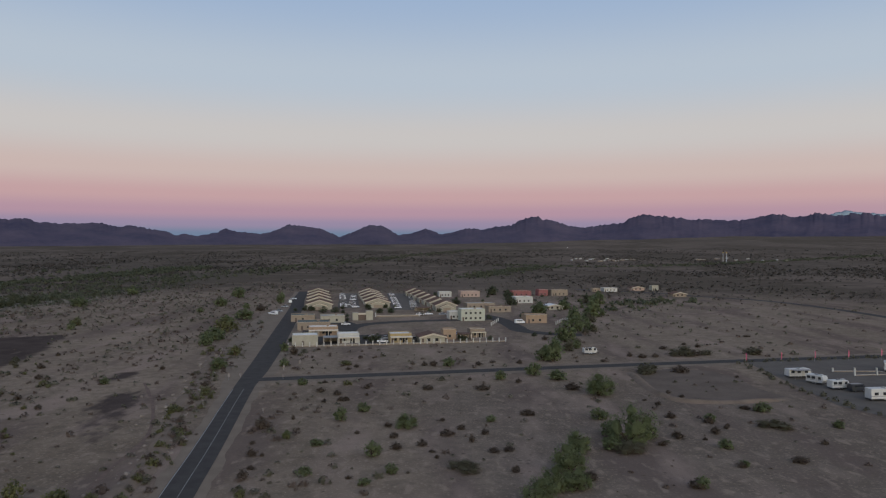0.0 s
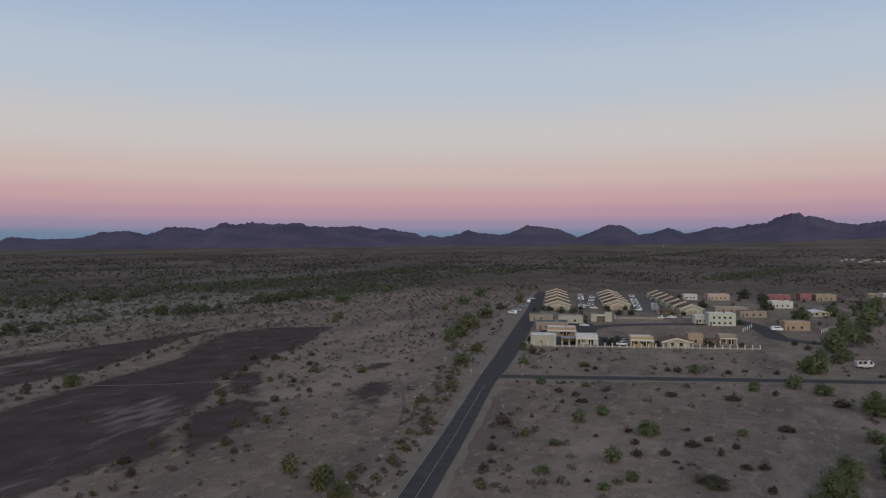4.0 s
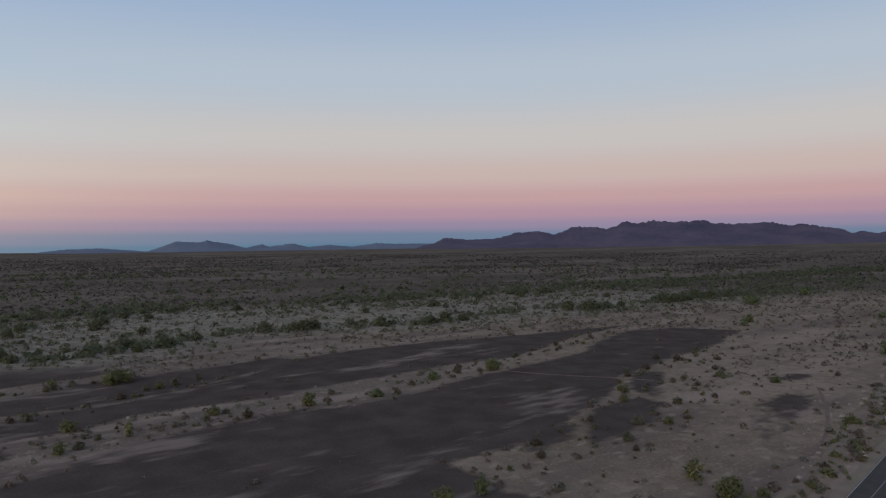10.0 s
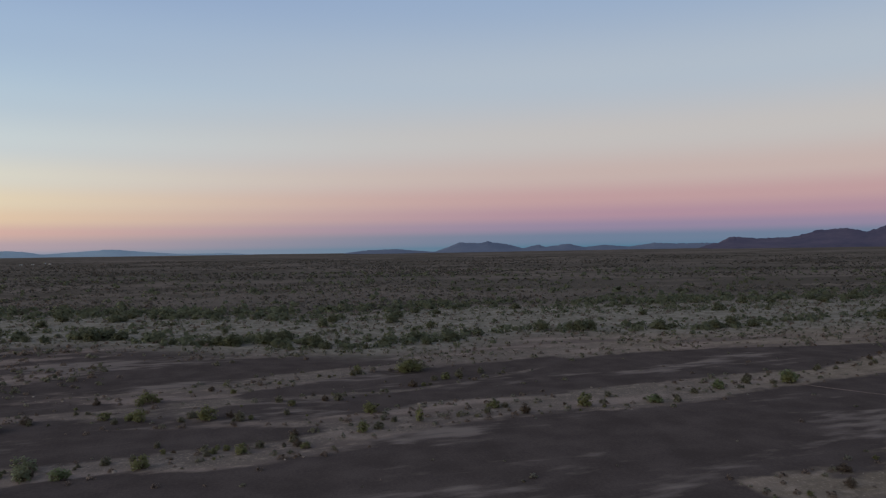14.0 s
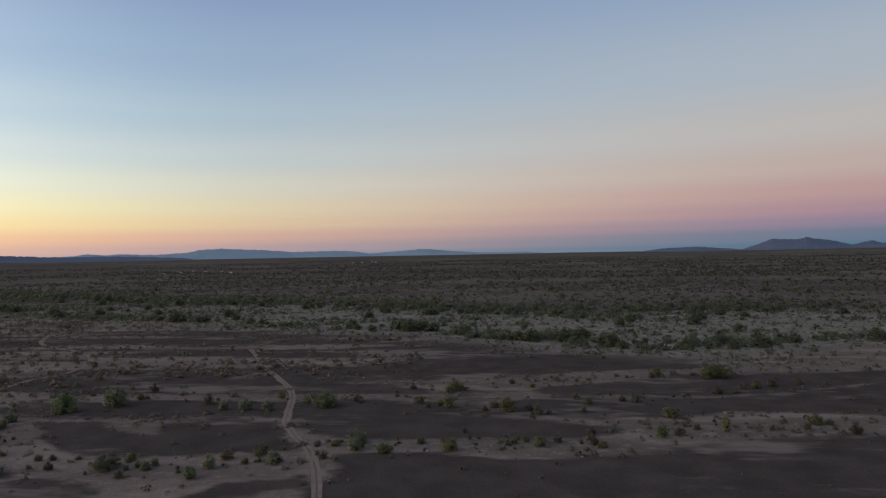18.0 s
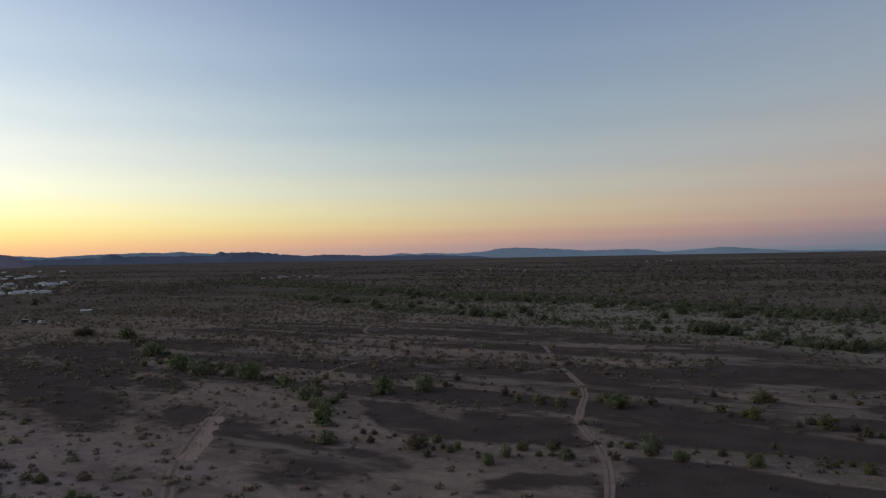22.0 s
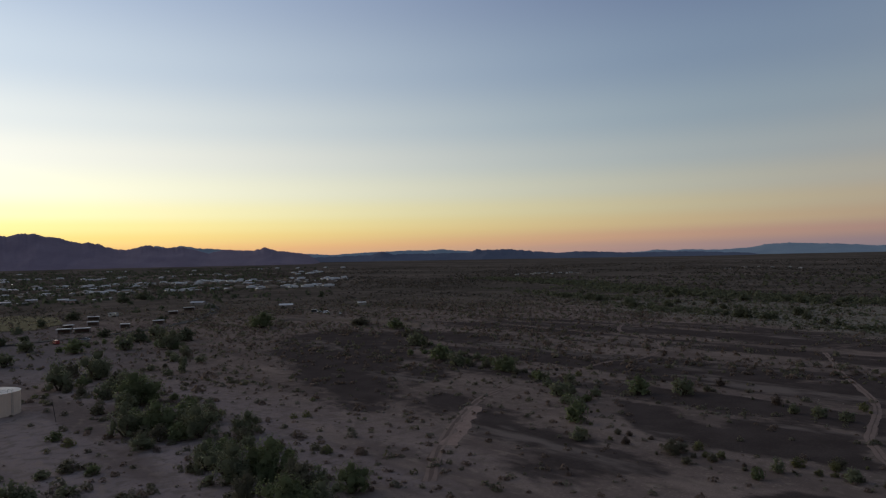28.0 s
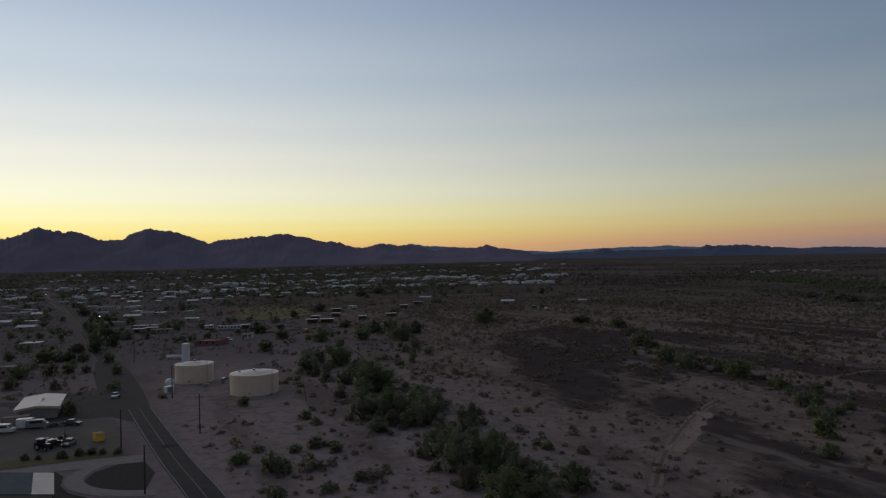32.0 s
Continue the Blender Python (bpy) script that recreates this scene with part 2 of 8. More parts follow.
M = {
    "asphalt": material("asphalt", (0.046, 0.042, 0.040), (0.076, 0.070, 0.066), 0.35, 0.9, 0.01, fine=30),
    "asphalt_patch": material("asphalt_patch", (0.022, 0.021, 0.021), (0.038, 0.036, 0.035), 0.6, 0.85, 0.01, fine=20),
    "yard_asphalt": material("yard_asphalt", (0.094, 0.082, 0.071), (0.148, 0.130, 0.113), 0.15, 0.9, 0.01, fine=30),
    "line_white": material("line_white", (0.20, 0.20, 0.195), (0.36, 0.36, 0.35), 1.5, 0.8),
    "line_pale": material("line_pale", (0.14, 0.14, 0.13), (0.24, 0.24, 0.22), 1.2, 0.8),
    "shoulder": material("shoulder_sand", (0.148, 0.117, 0.090), (0.232, 0.186, 0.145), 0.22, 0.95, 0.05, fine=14),
    "track": material("track_sand", (0.186, 0.132, 0.108), (0.270, 0.195, 0.160), 0.4, 0.95, 0.03),
    "track_edge": material("trodden_earth", (0.112, 0.080, 0.066), (0.180, 0.131, 0.107), 0.5, 0.95, 0.03),
    "scar": material("bare_scar_earth", (0.212, 0.147, 0.119), (0.335, 0.240, 0.198), 0.45, 0.95, 0.05, fine=5),
    "bank": material("bank_earth", (0.130, 0.099, 0.077), (0.208, 0.162, 0.127), 0.3, 0.95, 0.06, fine=9),
    "basin_earth": material("basin_earth", (0.098, 0.077, 0.062), (0.170, 0.134, 0.109), 0.12, 0.95, 0.04, fine=9),
    "rock_near": material("boulder", (0.12, 0.10, 0.08), (0.30, 0.25, 0.21), 0.8, 0.9, 0.05, per_object=0.2),
    "stucco_cream": material("stucco_cream", (0.285, 0.268, 0.215), (0.38, 0.358, 0.292), 0.5, 0.9, 0.01, fine=9),
    "stucco_white": material("stucco_white", (0.39, 0.38, 0.35), (0.50, 0.49, 0.455), 0.6, 0.9, 0.01),
    "stucco_orange": material("stucco_orange", (0.270, 0.193, 0.132), (0.34, 0.250, 0.178), 0.5, 0.9, 0.01, fine=9),
    "stucco_yellow": material("stucco_yellow", (0.30, 0.228, 0.112), (0.375, 0.288, 0.155), 0.5, 0.9, 0.01, fine=9),
    "stucco_mint": material("stucco_mint", (0.355, 0.365, 0.300), (0.425, 0.435, 0.36), 0.5, 0.9, 0.01, fine=9),
    "stucco_red": material("stucco_red", (0.21, 0.085, 0.085), (0.28, 0.125, 0.12), 0.5, 0.9, 0.01, fine=9),
    "stucco_tan": material("stucco_tan", (0.225, 0.180, 0.137), (0.30, 0.245, 0.19), 0.6, 0.9, 0.01),
    "stucco_pink": material("stucco_pink", (0.34, 0.25, 0.21), (0.41, 0.31, 0.265), 0.6, 0.9, 0.01),
    "roof_white": material("roof_white", (0.52, 0.52, 0.505), (0.66, 0.66, 0.645), 0.5, 0.7),
    "roof_grey": material("roof_grey", (0.22, 0.23, 0.23), (0.33, 0.34, 0.33), 0.5, 0.85),
    "roof_green": material("roof_green", (0.066, 0.090, 0.092), (0.100, 0.128, 0.128), 0.5, 0.85),
    "roof_tile": material("roof_tile", (0.095, 0.058, 0.046), (0.165, 0.108, 0.086), 1.2, 0.85, 0.03),
    "trim_cream": material("trim_cream", (0.44, 0.385, 0.30), (0.54, 0.48, 0.385), 1.0, 0.8),
    "glass_dark": material("window_glass", (0.02, 0.022, 0.025), (0.04, 0.042, 0.048), 1.0, 0.12),
    "wood_dark": material("dark_wood", (0.07, 0.05, 0.04), (0.14, 0.10, 0.08), 3.0, 0.8),
    "pole_wood": material("pole_wood", (0.05, 0.04, 0.033), (0.10, 0.08, 0.065), 2.0, 0.85),
    "paint_white": material("paint_white", (0.56, 0.565, 0.57), (0.68, 0.685, 0.69), 1.0, 0.4),
    "caravan_skin": material("caravan_skin", (0.42, 0.415, 0.40), (0.54, 0.535, 0.52), 0.7, 0.5),
    "paint_silver": material("paint_silver", (0.32, 0.325, 0.33), (0.42, 0.425, 0.43), 1.0, 0.4),
    "paint_grey": material("paint_grey", (0.16, 0.17, 0.18), (0.22, 0.23, 0.24), 1.0, 0.35),
    "paint_dark": material("paint_dark", (0.02, 0.022, 0.026), (0.04, 0.042, 0.05), 1.0, 0.3),
    "paint_red": material("paint_red", (0.25, 0.03, 0.025), (0.33, 0.05, 0.04), 1.0, 0.35),
    "paint_blue": material("paint_blue", (0.05, 0.12, 0.28), (0.08, 0.17, 0.36), 1.0, 0.35),
    "paint_yellow": material("paint_yellow", (0.62, 0.40, 0.05), (0.76, 0.52, 0.09), 0.8, 0.5),
    "rubber": material("rubber", (0.015, 0.015, 0.015), (0.03, 0.03, 0.03), 4.0, 0.9),
    "steel": material("steel", (0.30, 0.30, 0.31), (0.45, 0.45, 0.46), 2.0, 0.45, metal=0.7),
    "tank_paint": material("tank_paint", (0.58, 0.465, 0.365), (0.68, 0.555, 0.445), 0.35, 0.6, 0.01),
    "tank_roof": material("tank_roof", (0.54, 0.49, 0.43), (0.64, 0.59, 0.53), 0.4, 0.6),
    "metal_roof": material("metal_roof", (0.25, 0.255, 0.27), (0.33, 0.335, 0.35), 0.3, 0.5, metal=0.2),
    "roof_sheet": material("roof_sheet", (0.14, 0.15, 0.17), (0.19, 0.20, 0.225), 0.3, 0.5, metal=0.2),
    "metal_wall": material("metal_wall", (0.22, 0.20, 0.17), (0.30, 0.28, 0.24), 0.5, 0.7),
    "flag_pink": material("flag_pink", (0.46, 0.08, 0.15), (0.56, 0.13, 0.21), 2.0, 0.8),
    "concrete": material("concrete", (0.195, 0.172, 0.160), (0.265, 0.236, 0.22), 0.6, 0.9, 0.01),
    "grass_dry": material("dry_turf", (0.105, 0.09, 0.045), (0.155, 0.13, 0.065), 0.1, 0.95),
    "bark": material("bark", (0.06, 0.045, 0.035), (0.13, 0.10, 0.08), 4.0, 0.95, 0.02),
    "leaf_olive": foliage("leaf_olive", (0.142, 0.164, 0.080), (0.238, 0.266, 0.136)),
    "leaf_wash": foliage("leaf_wash", (0.120, 0.124, 0.074), (0.196, 0.200, 0.122)),
    "leaf_smoke": foliage("leaf_smoke", (0.172, 0.180, 0.108), (0.275, 0.284, 0.175)),
    "leaf_yellow": foliage("leaf_yellow", (0.150, 0.150, 0.068), (0.255, 0.250, 0.122)),
    "leaf_dark": foliage("leaf_dark", (0.142, 0.132, 0.088), (0.230, 0.212, 0.142)),
    "twig_dark": foliage("twig_dark", (0.118, 0.092, 0.070), (0.190, 0.148, 0.114)),
    "leaf_plain": foliage("leaf_plain", (0.090, 0.079, 0.061), (0.136, 0.119, 0.093)),
    "twig_plain": foliage("twig_plain", (0.108, 0.088, 0.072), (0.165, 0.134, 0.109)),
    "leaf_garden": foliage("leaf_garden", (0.088, 0.098, 0.060), (0.144, 0.158, 0.098)),
    "leaf_grey": foliage("leaf_grey", (0.170, 0.156, 0.114), (0.280, 0.258, 0.190)),
    "twig_brown": foliage("twig_brown", (0.165, 0.124, 0.096), (0.250, 0.190, 0.150)),
    # rock colours with the air's blue haze put in, more for farther ranges
    "mountain_near": material("hazed_mountain_rock", (0.046, 0.045, 0.078), (0.112, 0.090, 0.118), 0.005, 0.95, fine=6),
    # paler than the near rock: haze before the backlit range is in the colour
    "mountain_dusk": material("hazed_dusk_rock", (0.150, 0.122, 0.162), (0.210, 0.172, 0.218), 0.006, 0.95, fine=7),
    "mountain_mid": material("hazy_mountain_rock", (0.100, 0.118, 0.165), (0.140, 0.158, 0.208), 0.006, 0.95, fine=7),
    "mountain_far": material("hazed_far_rock", (0.235, 0.305, 0.360), (0.300, 0.375, 0.430), 0.004, 0.95),
}

M["lamp_glow"] = material("lamp_glow", (0.8, 0.8, 0.76), (0.85, 0.85, 0.8), 1.0, 0.4)
M["lamp_glow"].node_tree.nodes["Principled BSDF"].inputs["Emission Color"].default_value = (1.0, 0.95, 0.82, 1)
M["lamp_glow"].node_tree.nodes["Principled BSDF"].inputs["Emission Strength"].default_value = 6.0


# ---------------------------------------------------------------- small tools
def lattice(ix, iy, seed):
    h = (ix.astype(np.int64) * 374761393 + iy.astype(np.int64) * 668265263 + seed * 1442695041) & 0xFFFFFFFF
    h = ((h ^ (h >> 13)) * 1274126177) & 0xFFFFFFFF
    return ((h ^ (h >> 16)) & 0xFFFF) / 65535.0


def vnoise(x, y, seed=0):
    """Smooth value noise, 0 to 1, of arrays."""
    x, y = np.asarray(x, float), np.asarray(y, float)
    ix, iy = np.floor(x), np.floor(y)
    fx, fy = x - ix, y - iy
    fx, fy = fx * fx * (3 - 2 * fx), fy * fy * (3 - 2 * fy)
    a, b = lattice(ix, iy, seed), lattice(ix + 1, iy, seed)
    c, d = lattice(ix, iy + 1, seed), lattice(ix + 1, iy + 1, seed)
    return (a * (1 - fx) + b * fx) * (1 - fy) + (c * (1 - fx) + d * fx) * fy


def fnoise(x, y, seed=0, octaves=4):
    s, amp, tot = 0.0, 1.0, 0.0
    for k in range(octaves):
        s = s + amp * vnoise(x * 2 ** k, y * 2 ** k, seed + 17 * k)
        tot, amp = tot + amp, amp * 0.5
    return s / tot


def raw_mesh(name, verts, faces, mat, normals=None):
    """Mesh data from arrays: verts (n, 3), faces (m, 3 or 4)."""
    verts, faces = np.asarray(verts, np.float32), np.asarray(faces, np.int32)
    me = bpy.data.meshes.new(name)
    k = faces.shape[1]
    me.vertices.add(len(verts))
    me.vertices.foreach_set("co", verts.ravel())
    me.loops.add(faces.size)
    me.loops.foreach_set("vertex_index", faces.ravel())
    me.polygons.add(len(faces))
    me.polygons.foreach_set("loop_start", np.arange(0, faces.size, k, dtype=np.int32))
    me.update(calc_edges=True)
    me.materials.append(mat)
    if normals is not None:
        me.shade_smooth()
        me.normals_split_custom_set_from_vertices(np.asarray(normals, np.float32))
    return me


def part(name, bm, mat, parent=None, label=""):
    me = bpy.data.meshes.new(name)
    bm.to_mesh(me)
    bm.free()
    me.materials.append(mat)
    ob = new(name, me)
    if parent is not None:
        ob.parent = parent
    if label:
        tagged(ob, label)
    return ob


def add_box(bm, x0, x1, y0, y1, z0, z1, bevel=0.0):
    r = bmesh.ops.create_cube(bm, size=1)
    vs = r["verts"]
    bmesh.ops.scale(bm, vec=(x1 - x0, y1 - y0, z1 - z0), verts=vs)
    bmesh.ops.translate(bm, vec=((x0 + x1) / 2, (y0 + y1) / 2, (z0 + z1) / 2), verts=vs)
    if bevel:
        es = list({e for v in vs for e in v.link_edges})
        bmesh.ops.bevel(bm, geom=es, offset=bevel, segments=1, affect="EDGES")


def boxes(*specs, bevel=0.0):
    bm = bmesh.new()
    for s in specs:
        add_box(bm, *s, bevel=bevel)
    return bm


def add_tube(bm, p, q, r0, r1=None, seg=10):
    """A round bar from p to q."""
    r1 = r0 if r1 is None else r1
    p, q = Vector(p), Vector(q)
    m = Matrix.Translation((p + q) / 2) @ (q - p).to_track_quat("Z", "Y").to_matrix().to_4x4()
    bmesh.ops.create_cone(bm, cap_ends=True, segments=seg, radius1=r0, radius2=r1, depth=(q - p).length, matrix=m)


def tube(p, q, r0, r1=None, seg=10):
    bm = bmesh.new()
    add_tube(bm, p, q, r0, r1, seg)
    return bm


def thing(name, m, label, category, group=""):
    ob = new(name)
    ob.empty_display_size = 0.5
    ob.matrix_world = m
    return tagged(ob, label, category, group)


# ---------------------------------------------------------------- the lie of the land
RISE = ([-60, -22, 0, 20, 32, 60, 76, 120, 150, 165, 180, 200], [88, 84, 42, 34, 26, 14, 8, 12, 24, 30, 34, 40])
ROAD = [(205, -1900), (88, -914), (67, -790), (36, -548), (25, -450), (13, -340), (1.9, -236), (-2.4, -194), (-6.7, -155), (-10.6, -129), (-24, 0), (-41.7, 111),
        (-45.3, 137), (-54, 190), (-62, 245), (-74, 322), (-95, 460), (-106, 516), (-118, 600)]
CROSS = [(-57, 209), (-1, 222.5), (40, 232.5), (101, 246), (161, 258), (330, 294), (620, 350)]


def along(points, step=4.0, rounds=3):
    """A smoothed polyline with even steps."""
    p = np.array(points, float)
    for _ in range(rounds):
        q = np.empty((2 * len(p), 2))
        q[0], q[-1] = p[0], p[-1]
        q[1:-1:2], q[2:-1:2] = p[:-1] * 0.75 + p[1:] * 0.25, p[:-1] * 0.25 + p[1:] * 0.75
        p = q
    s = np.r_[0, np.cumsum(np.hypot(*np.diff(p, axis=0).T))]
    u = np.arange(0, s[-1], step)
    return np.stack([np.interp(u, s, p[:, 0]), np.interp(u, s, p[:, 1])], 1)


ROAD_LINE, CROSS_LINE = along(ROAD, 3.0), along(CROSS, 3.0)


def road_x(y):
    return np.interp(y, ROAD_LINE[:, 1], ROAD_LINE[:, 0])


def cross_y(x):
    return np.interp(x, CROSS_LINE[:, 0], CROSS_LINE[:, 1])


def wash_edge(y):
    """x of the near bank of the broad wash in the north-west."""
    y = np.asarray(y, float)
    return np.interp(y, [-900, -364, -289, -222, -145, -95, -47, -13, 24, 52, 85, 138, 207, 279, 369, 560, 900],
                     [-745, -484, -434, -410, -384, -357, -346, -318, -298, -279, -281, -310, -284, -276, -272, -262, -250]) + 12 * (fnoise(y * 0.02, y * 0 + 3.3, 5) - 0.5)


def step01(v, lo, hi):
    k = np.clip((np.asarray(v, float) - lo) / (hi - lo), 0, 1)
    return k * k * (3 - 2 * k)


def ground_z(x, y):
    x, y = np.asarray(x, float), np.asarray(y, float)
    r = np.hypot(x, y)
    b = np.degrees(np.arctan2(-x, y))
    b = np.where(b < -100, b + 360, b)
    z = np.interp(b, *RISE) * np.clip((r - 1300) / 2800, 0, 1.25) ** 1.6
    rough = step01(-x, 95, 160) * step01(-y, -260, -230) + step01(-y, 20, 60) * step01(-x, 60, 90)
    z = z + 0.55 * np.clip(rough, 0, 1) * (fnoise(x * 0.055, y * 0.02, 11) - 0.5) * step01(r, 60, 120) * step01(-r, -900, -500)
    return z


# outlines of the dark varnished stony flats, x and y in metres
FLATS_NORTH = [
    [(-168, 308), (-190, 294), (-198, 272), (-185, 240), (-170, 206), (-162, 163), (-159, 140), (-153, 115), (-152, 96), (-156, 76), (-152, 50), (-147, 34), (-130, 30),
     (-60, 62), (-88, 71), (-100, 79), (-100, 88), (-96, 104), (-112, 136), (-117, 154), (-130, 172), (-139, 212), (-149, 273)],
    [(-118, 165), (-134, 188), (-129, 196), (-116, 178), (-108, 162)], [(-89, 114), (-99, 124), (-108, 140), (-110, 158), (-103, 157), (-94, 144), (-91, 130)],
    [(-98, 101), (-106, 122), (-100, 121), (-94, 110), (-94, 100)], [(-99, 204), (-99, 218), (-95, 225), (-92, 208)]]
FLATS_STRIPS = [
    [(-208, 85), (-219, 105), (-230, 132), (-232, 158), (-230, 183), (-222, 218), (-213, 286), (-207, 265), (-192, 216), (-182, 179), (-183, 157), (-177, 111),
     (-175, 72), (-177, 51), (-170, 35), (-170, 22), (-173, 4), (-188, -2), (-196, 11), (-193, 32), (-194, 56)],
    [(-207, 7), (-217, 28), (-228, 49), (-231, 94), (-236, 119), (-218, 121), (-215, 100), (-200, 67), (-195, 42), (-196, 8)],
    [(-227, -67), (-247, -57), (-264, -28), (-273, -14), (-271, 32), (-269, 54), (-245, 71), (-240, 55), (-236, 28), (-230, 6), (-224, -12), (-221, -26), (-229, -46)]]
FLATS_WEST = [
    [(-141, -24), (-141, -16), (-137, -2), (-136, 8), (-140, 27), (-144, 50), (-151, 64), (-156, 86), (-60, 80), (-60, -20), (-115, -32), (-137, -38)],
    [(-174, -28), (-173, -14), (-171, 4), (-162, 21), (-156, 22), (-153, 14), (-152, -8), (-151, -35), (-158, -48), (-170, -53), (-172, -41)],
    [(-164, -114), (-164, -100), (-158, -90), (-151, -80), (-161, -81), (-165, -69), (-164, -56), (-146, -45), (-140, -47), (-136, -66), (-133, -93)],
    [(-113, -55), (-120, -51), (-123, -40), (-120, -35), (-117, -35), (-107, -51)], [(-189, 22), (-191, 40), (-178, 50), (-177, 38), (-178, 28)]]
FLATS_SOUTH = [
    [(-151, -291), (-188, -341), (-219, -347), (-228, -310), (-203, -262), (-170, -222), (-148, -201), (-131, -182), (-122, -165), (-112, -156), (-108, -162), (-112, -177), (-122, -218), (-139, -253)],
    [(-153, -202), (-165, -209), (-164, -194), (-153, -180), (-143, -178)], [(-124, -155), (-135, -161), (-135, -150), (-126, -138), (-118, -139)],
    [(-125, -134), (-130, -131), (-122, -116), (-121, -98), (-113, -98), (-108, -116)], [(-106, -96), (-114, -92), (-116, -84), (-113, -75), (-104, -79), (-101, -91)]]
FLATS_WASHES = [
    [(-236, -164), (-240, -142), (-239, -122), (-232, -97), (-208, -84), (-207, -100), (-216, -114), (-208, -145)], [(-206, -74), (-206, -56), (-228, -68), (-237, -82), (-232, -88)],
    [(-202, -148), (-223, -154), (-232, -137), (-240, -113), (-222, -102), (-213, -117), (-191, -130)]]
# a faint one beside the road
FLAT_FAINT = [(-86, 178), (-86, 188), (-81, 188), (-73, 175), (-65, 157), (-62, 146), (-62, 134), (-66, 138), (-72, 146), (-80, 165)]
# sandy rills with bushes between the flats
RILLS_WEST = [
    [(-150, -20), (-146, -2), (-149, 8), (-151, 23), (-162, 40), (-162, 66), (-161, 109), (-167, 132), (-174, 160), (-180, 197), (-193, 246)],
    [(-200, -34), (-207, -20), (-212, 2), (-221, 20), (-228, 49), (-232, 65)], [(-190, 8), (-190, 28), (-192, 48), (-204, 64), (-210, 86)],
    [(-85, 90), (-92, 107), (-102, 130), (-117, 159), (-135, 192), (-140, 220), (-141, 258)], [(-83, 110), (-87, 126), (-90, 141), (-101, 164), (-116, 196), (-135, 243)]]
RILLS_SOUTH = [
    [(-194, -135), (-197, -115), (-191, -97), (-184, -77), (-188, -65), (-194, -39), (-186, -25), (-179, -9), (-175, 7), (-172, 20)],
    [(-131, -87), (-129, -77), (-129, -63), (-136, -45), (-146, -39), (-147, -29), (-146, -15), (-148, -8), (-147, 6), (-149, 18)],
    [(-190, -158), (-167, -135), (-143, -115), (-131, -100), (-129, -84), (-127, -70), (-133, -60), (-139, -50), (-146, -38)], [(-246, -334), (-207, -254), (-189, -215), (-188, -188), (-175, -161), (-165, -138)]]


def inside(px, py, outline):
    """Metres inside (+) or outside (-) of a closed outline."""
    near, within = np.full(px.shape, 1e9), np.zeros(px.shape, bool)
    for (x1, y1), (x2, y2) in zip(outline, outline[1:] + outline[:1]):
        ex, ey = x2 - x1, y2 - y1
        k = np.clip(((px - x1) * ex + (py - y1) * ey) / (ex * ex + ey * ey), 0, 1)
        near = np.minimum(near, np.hypot(px - x1 - k * ex, py - y1 - k * ey))
        if ey:
            within ^= ((y1 > py) != (y2 > py)) & (px < x1 + ex * (py - y1) / ey)
    return np.where(within, near, -near)


def varnish_at(x, y):
    """0 on sand, 1 on dark stony ground, a half on the rim."""
    x, y = np.asarray(x, float), np.asarray(y, float)
    out = np.zeros(x.shape)
    box = (x > -420) & (x < -45) & (y > -420) & (y < 330)
    if not box.any():
        return out
    bx, by = x[box], y[box]
    wx = bx + 7 * (fnoise(bx * 0.06, by * 0.035, 21) - 0.5)
    wy = by + 14 * (fnoise(bx * 0.06 + 9, by * 0.03, 23) - 0.5)
    deep = np.full(bx.shape, -99.0)
    for outline in FLATS_NORTH + FLATS_STRIPS + FLATS_WEST:
        deep = np.maximum(deep, inside(wx, wy, outline))
    v = np.clip(0.5 + deep / 8.0, 0, 1)
    for outline in FLATS_SOUTH + FLATS_WASHES:
        v = np.maximum(v, np.clip(0.62 + inside(wx, wy, outline) / 20.0, 0, 1))
    v = np.maximum(v, 0.64 * np.clip(0.5 + inside(wx, wy, FLAT_FAINT) / 10.0, 0, 1) ** 0.5)
    # thin pale and dark rills run side by side on the flats towards the broad wash
    rill = fnoise(bx * 0.085 + 0.9 * fnoise(bx * 0.02, by * 0.02, 31), by * 0.011, 33)
    zone = step01(-bx, 130, 190) * step01(bx, -410, -350) * step01(by, -400, -300) * step01(-by, -50, 40)
    v = np.maximum(v, zone * np.clip(0.54 + 2.4 * (rill - 0.5), 0, 0.85))
    out[box] = v
    return out * step01(np.abs(x - road_x(y)), 18, 26)


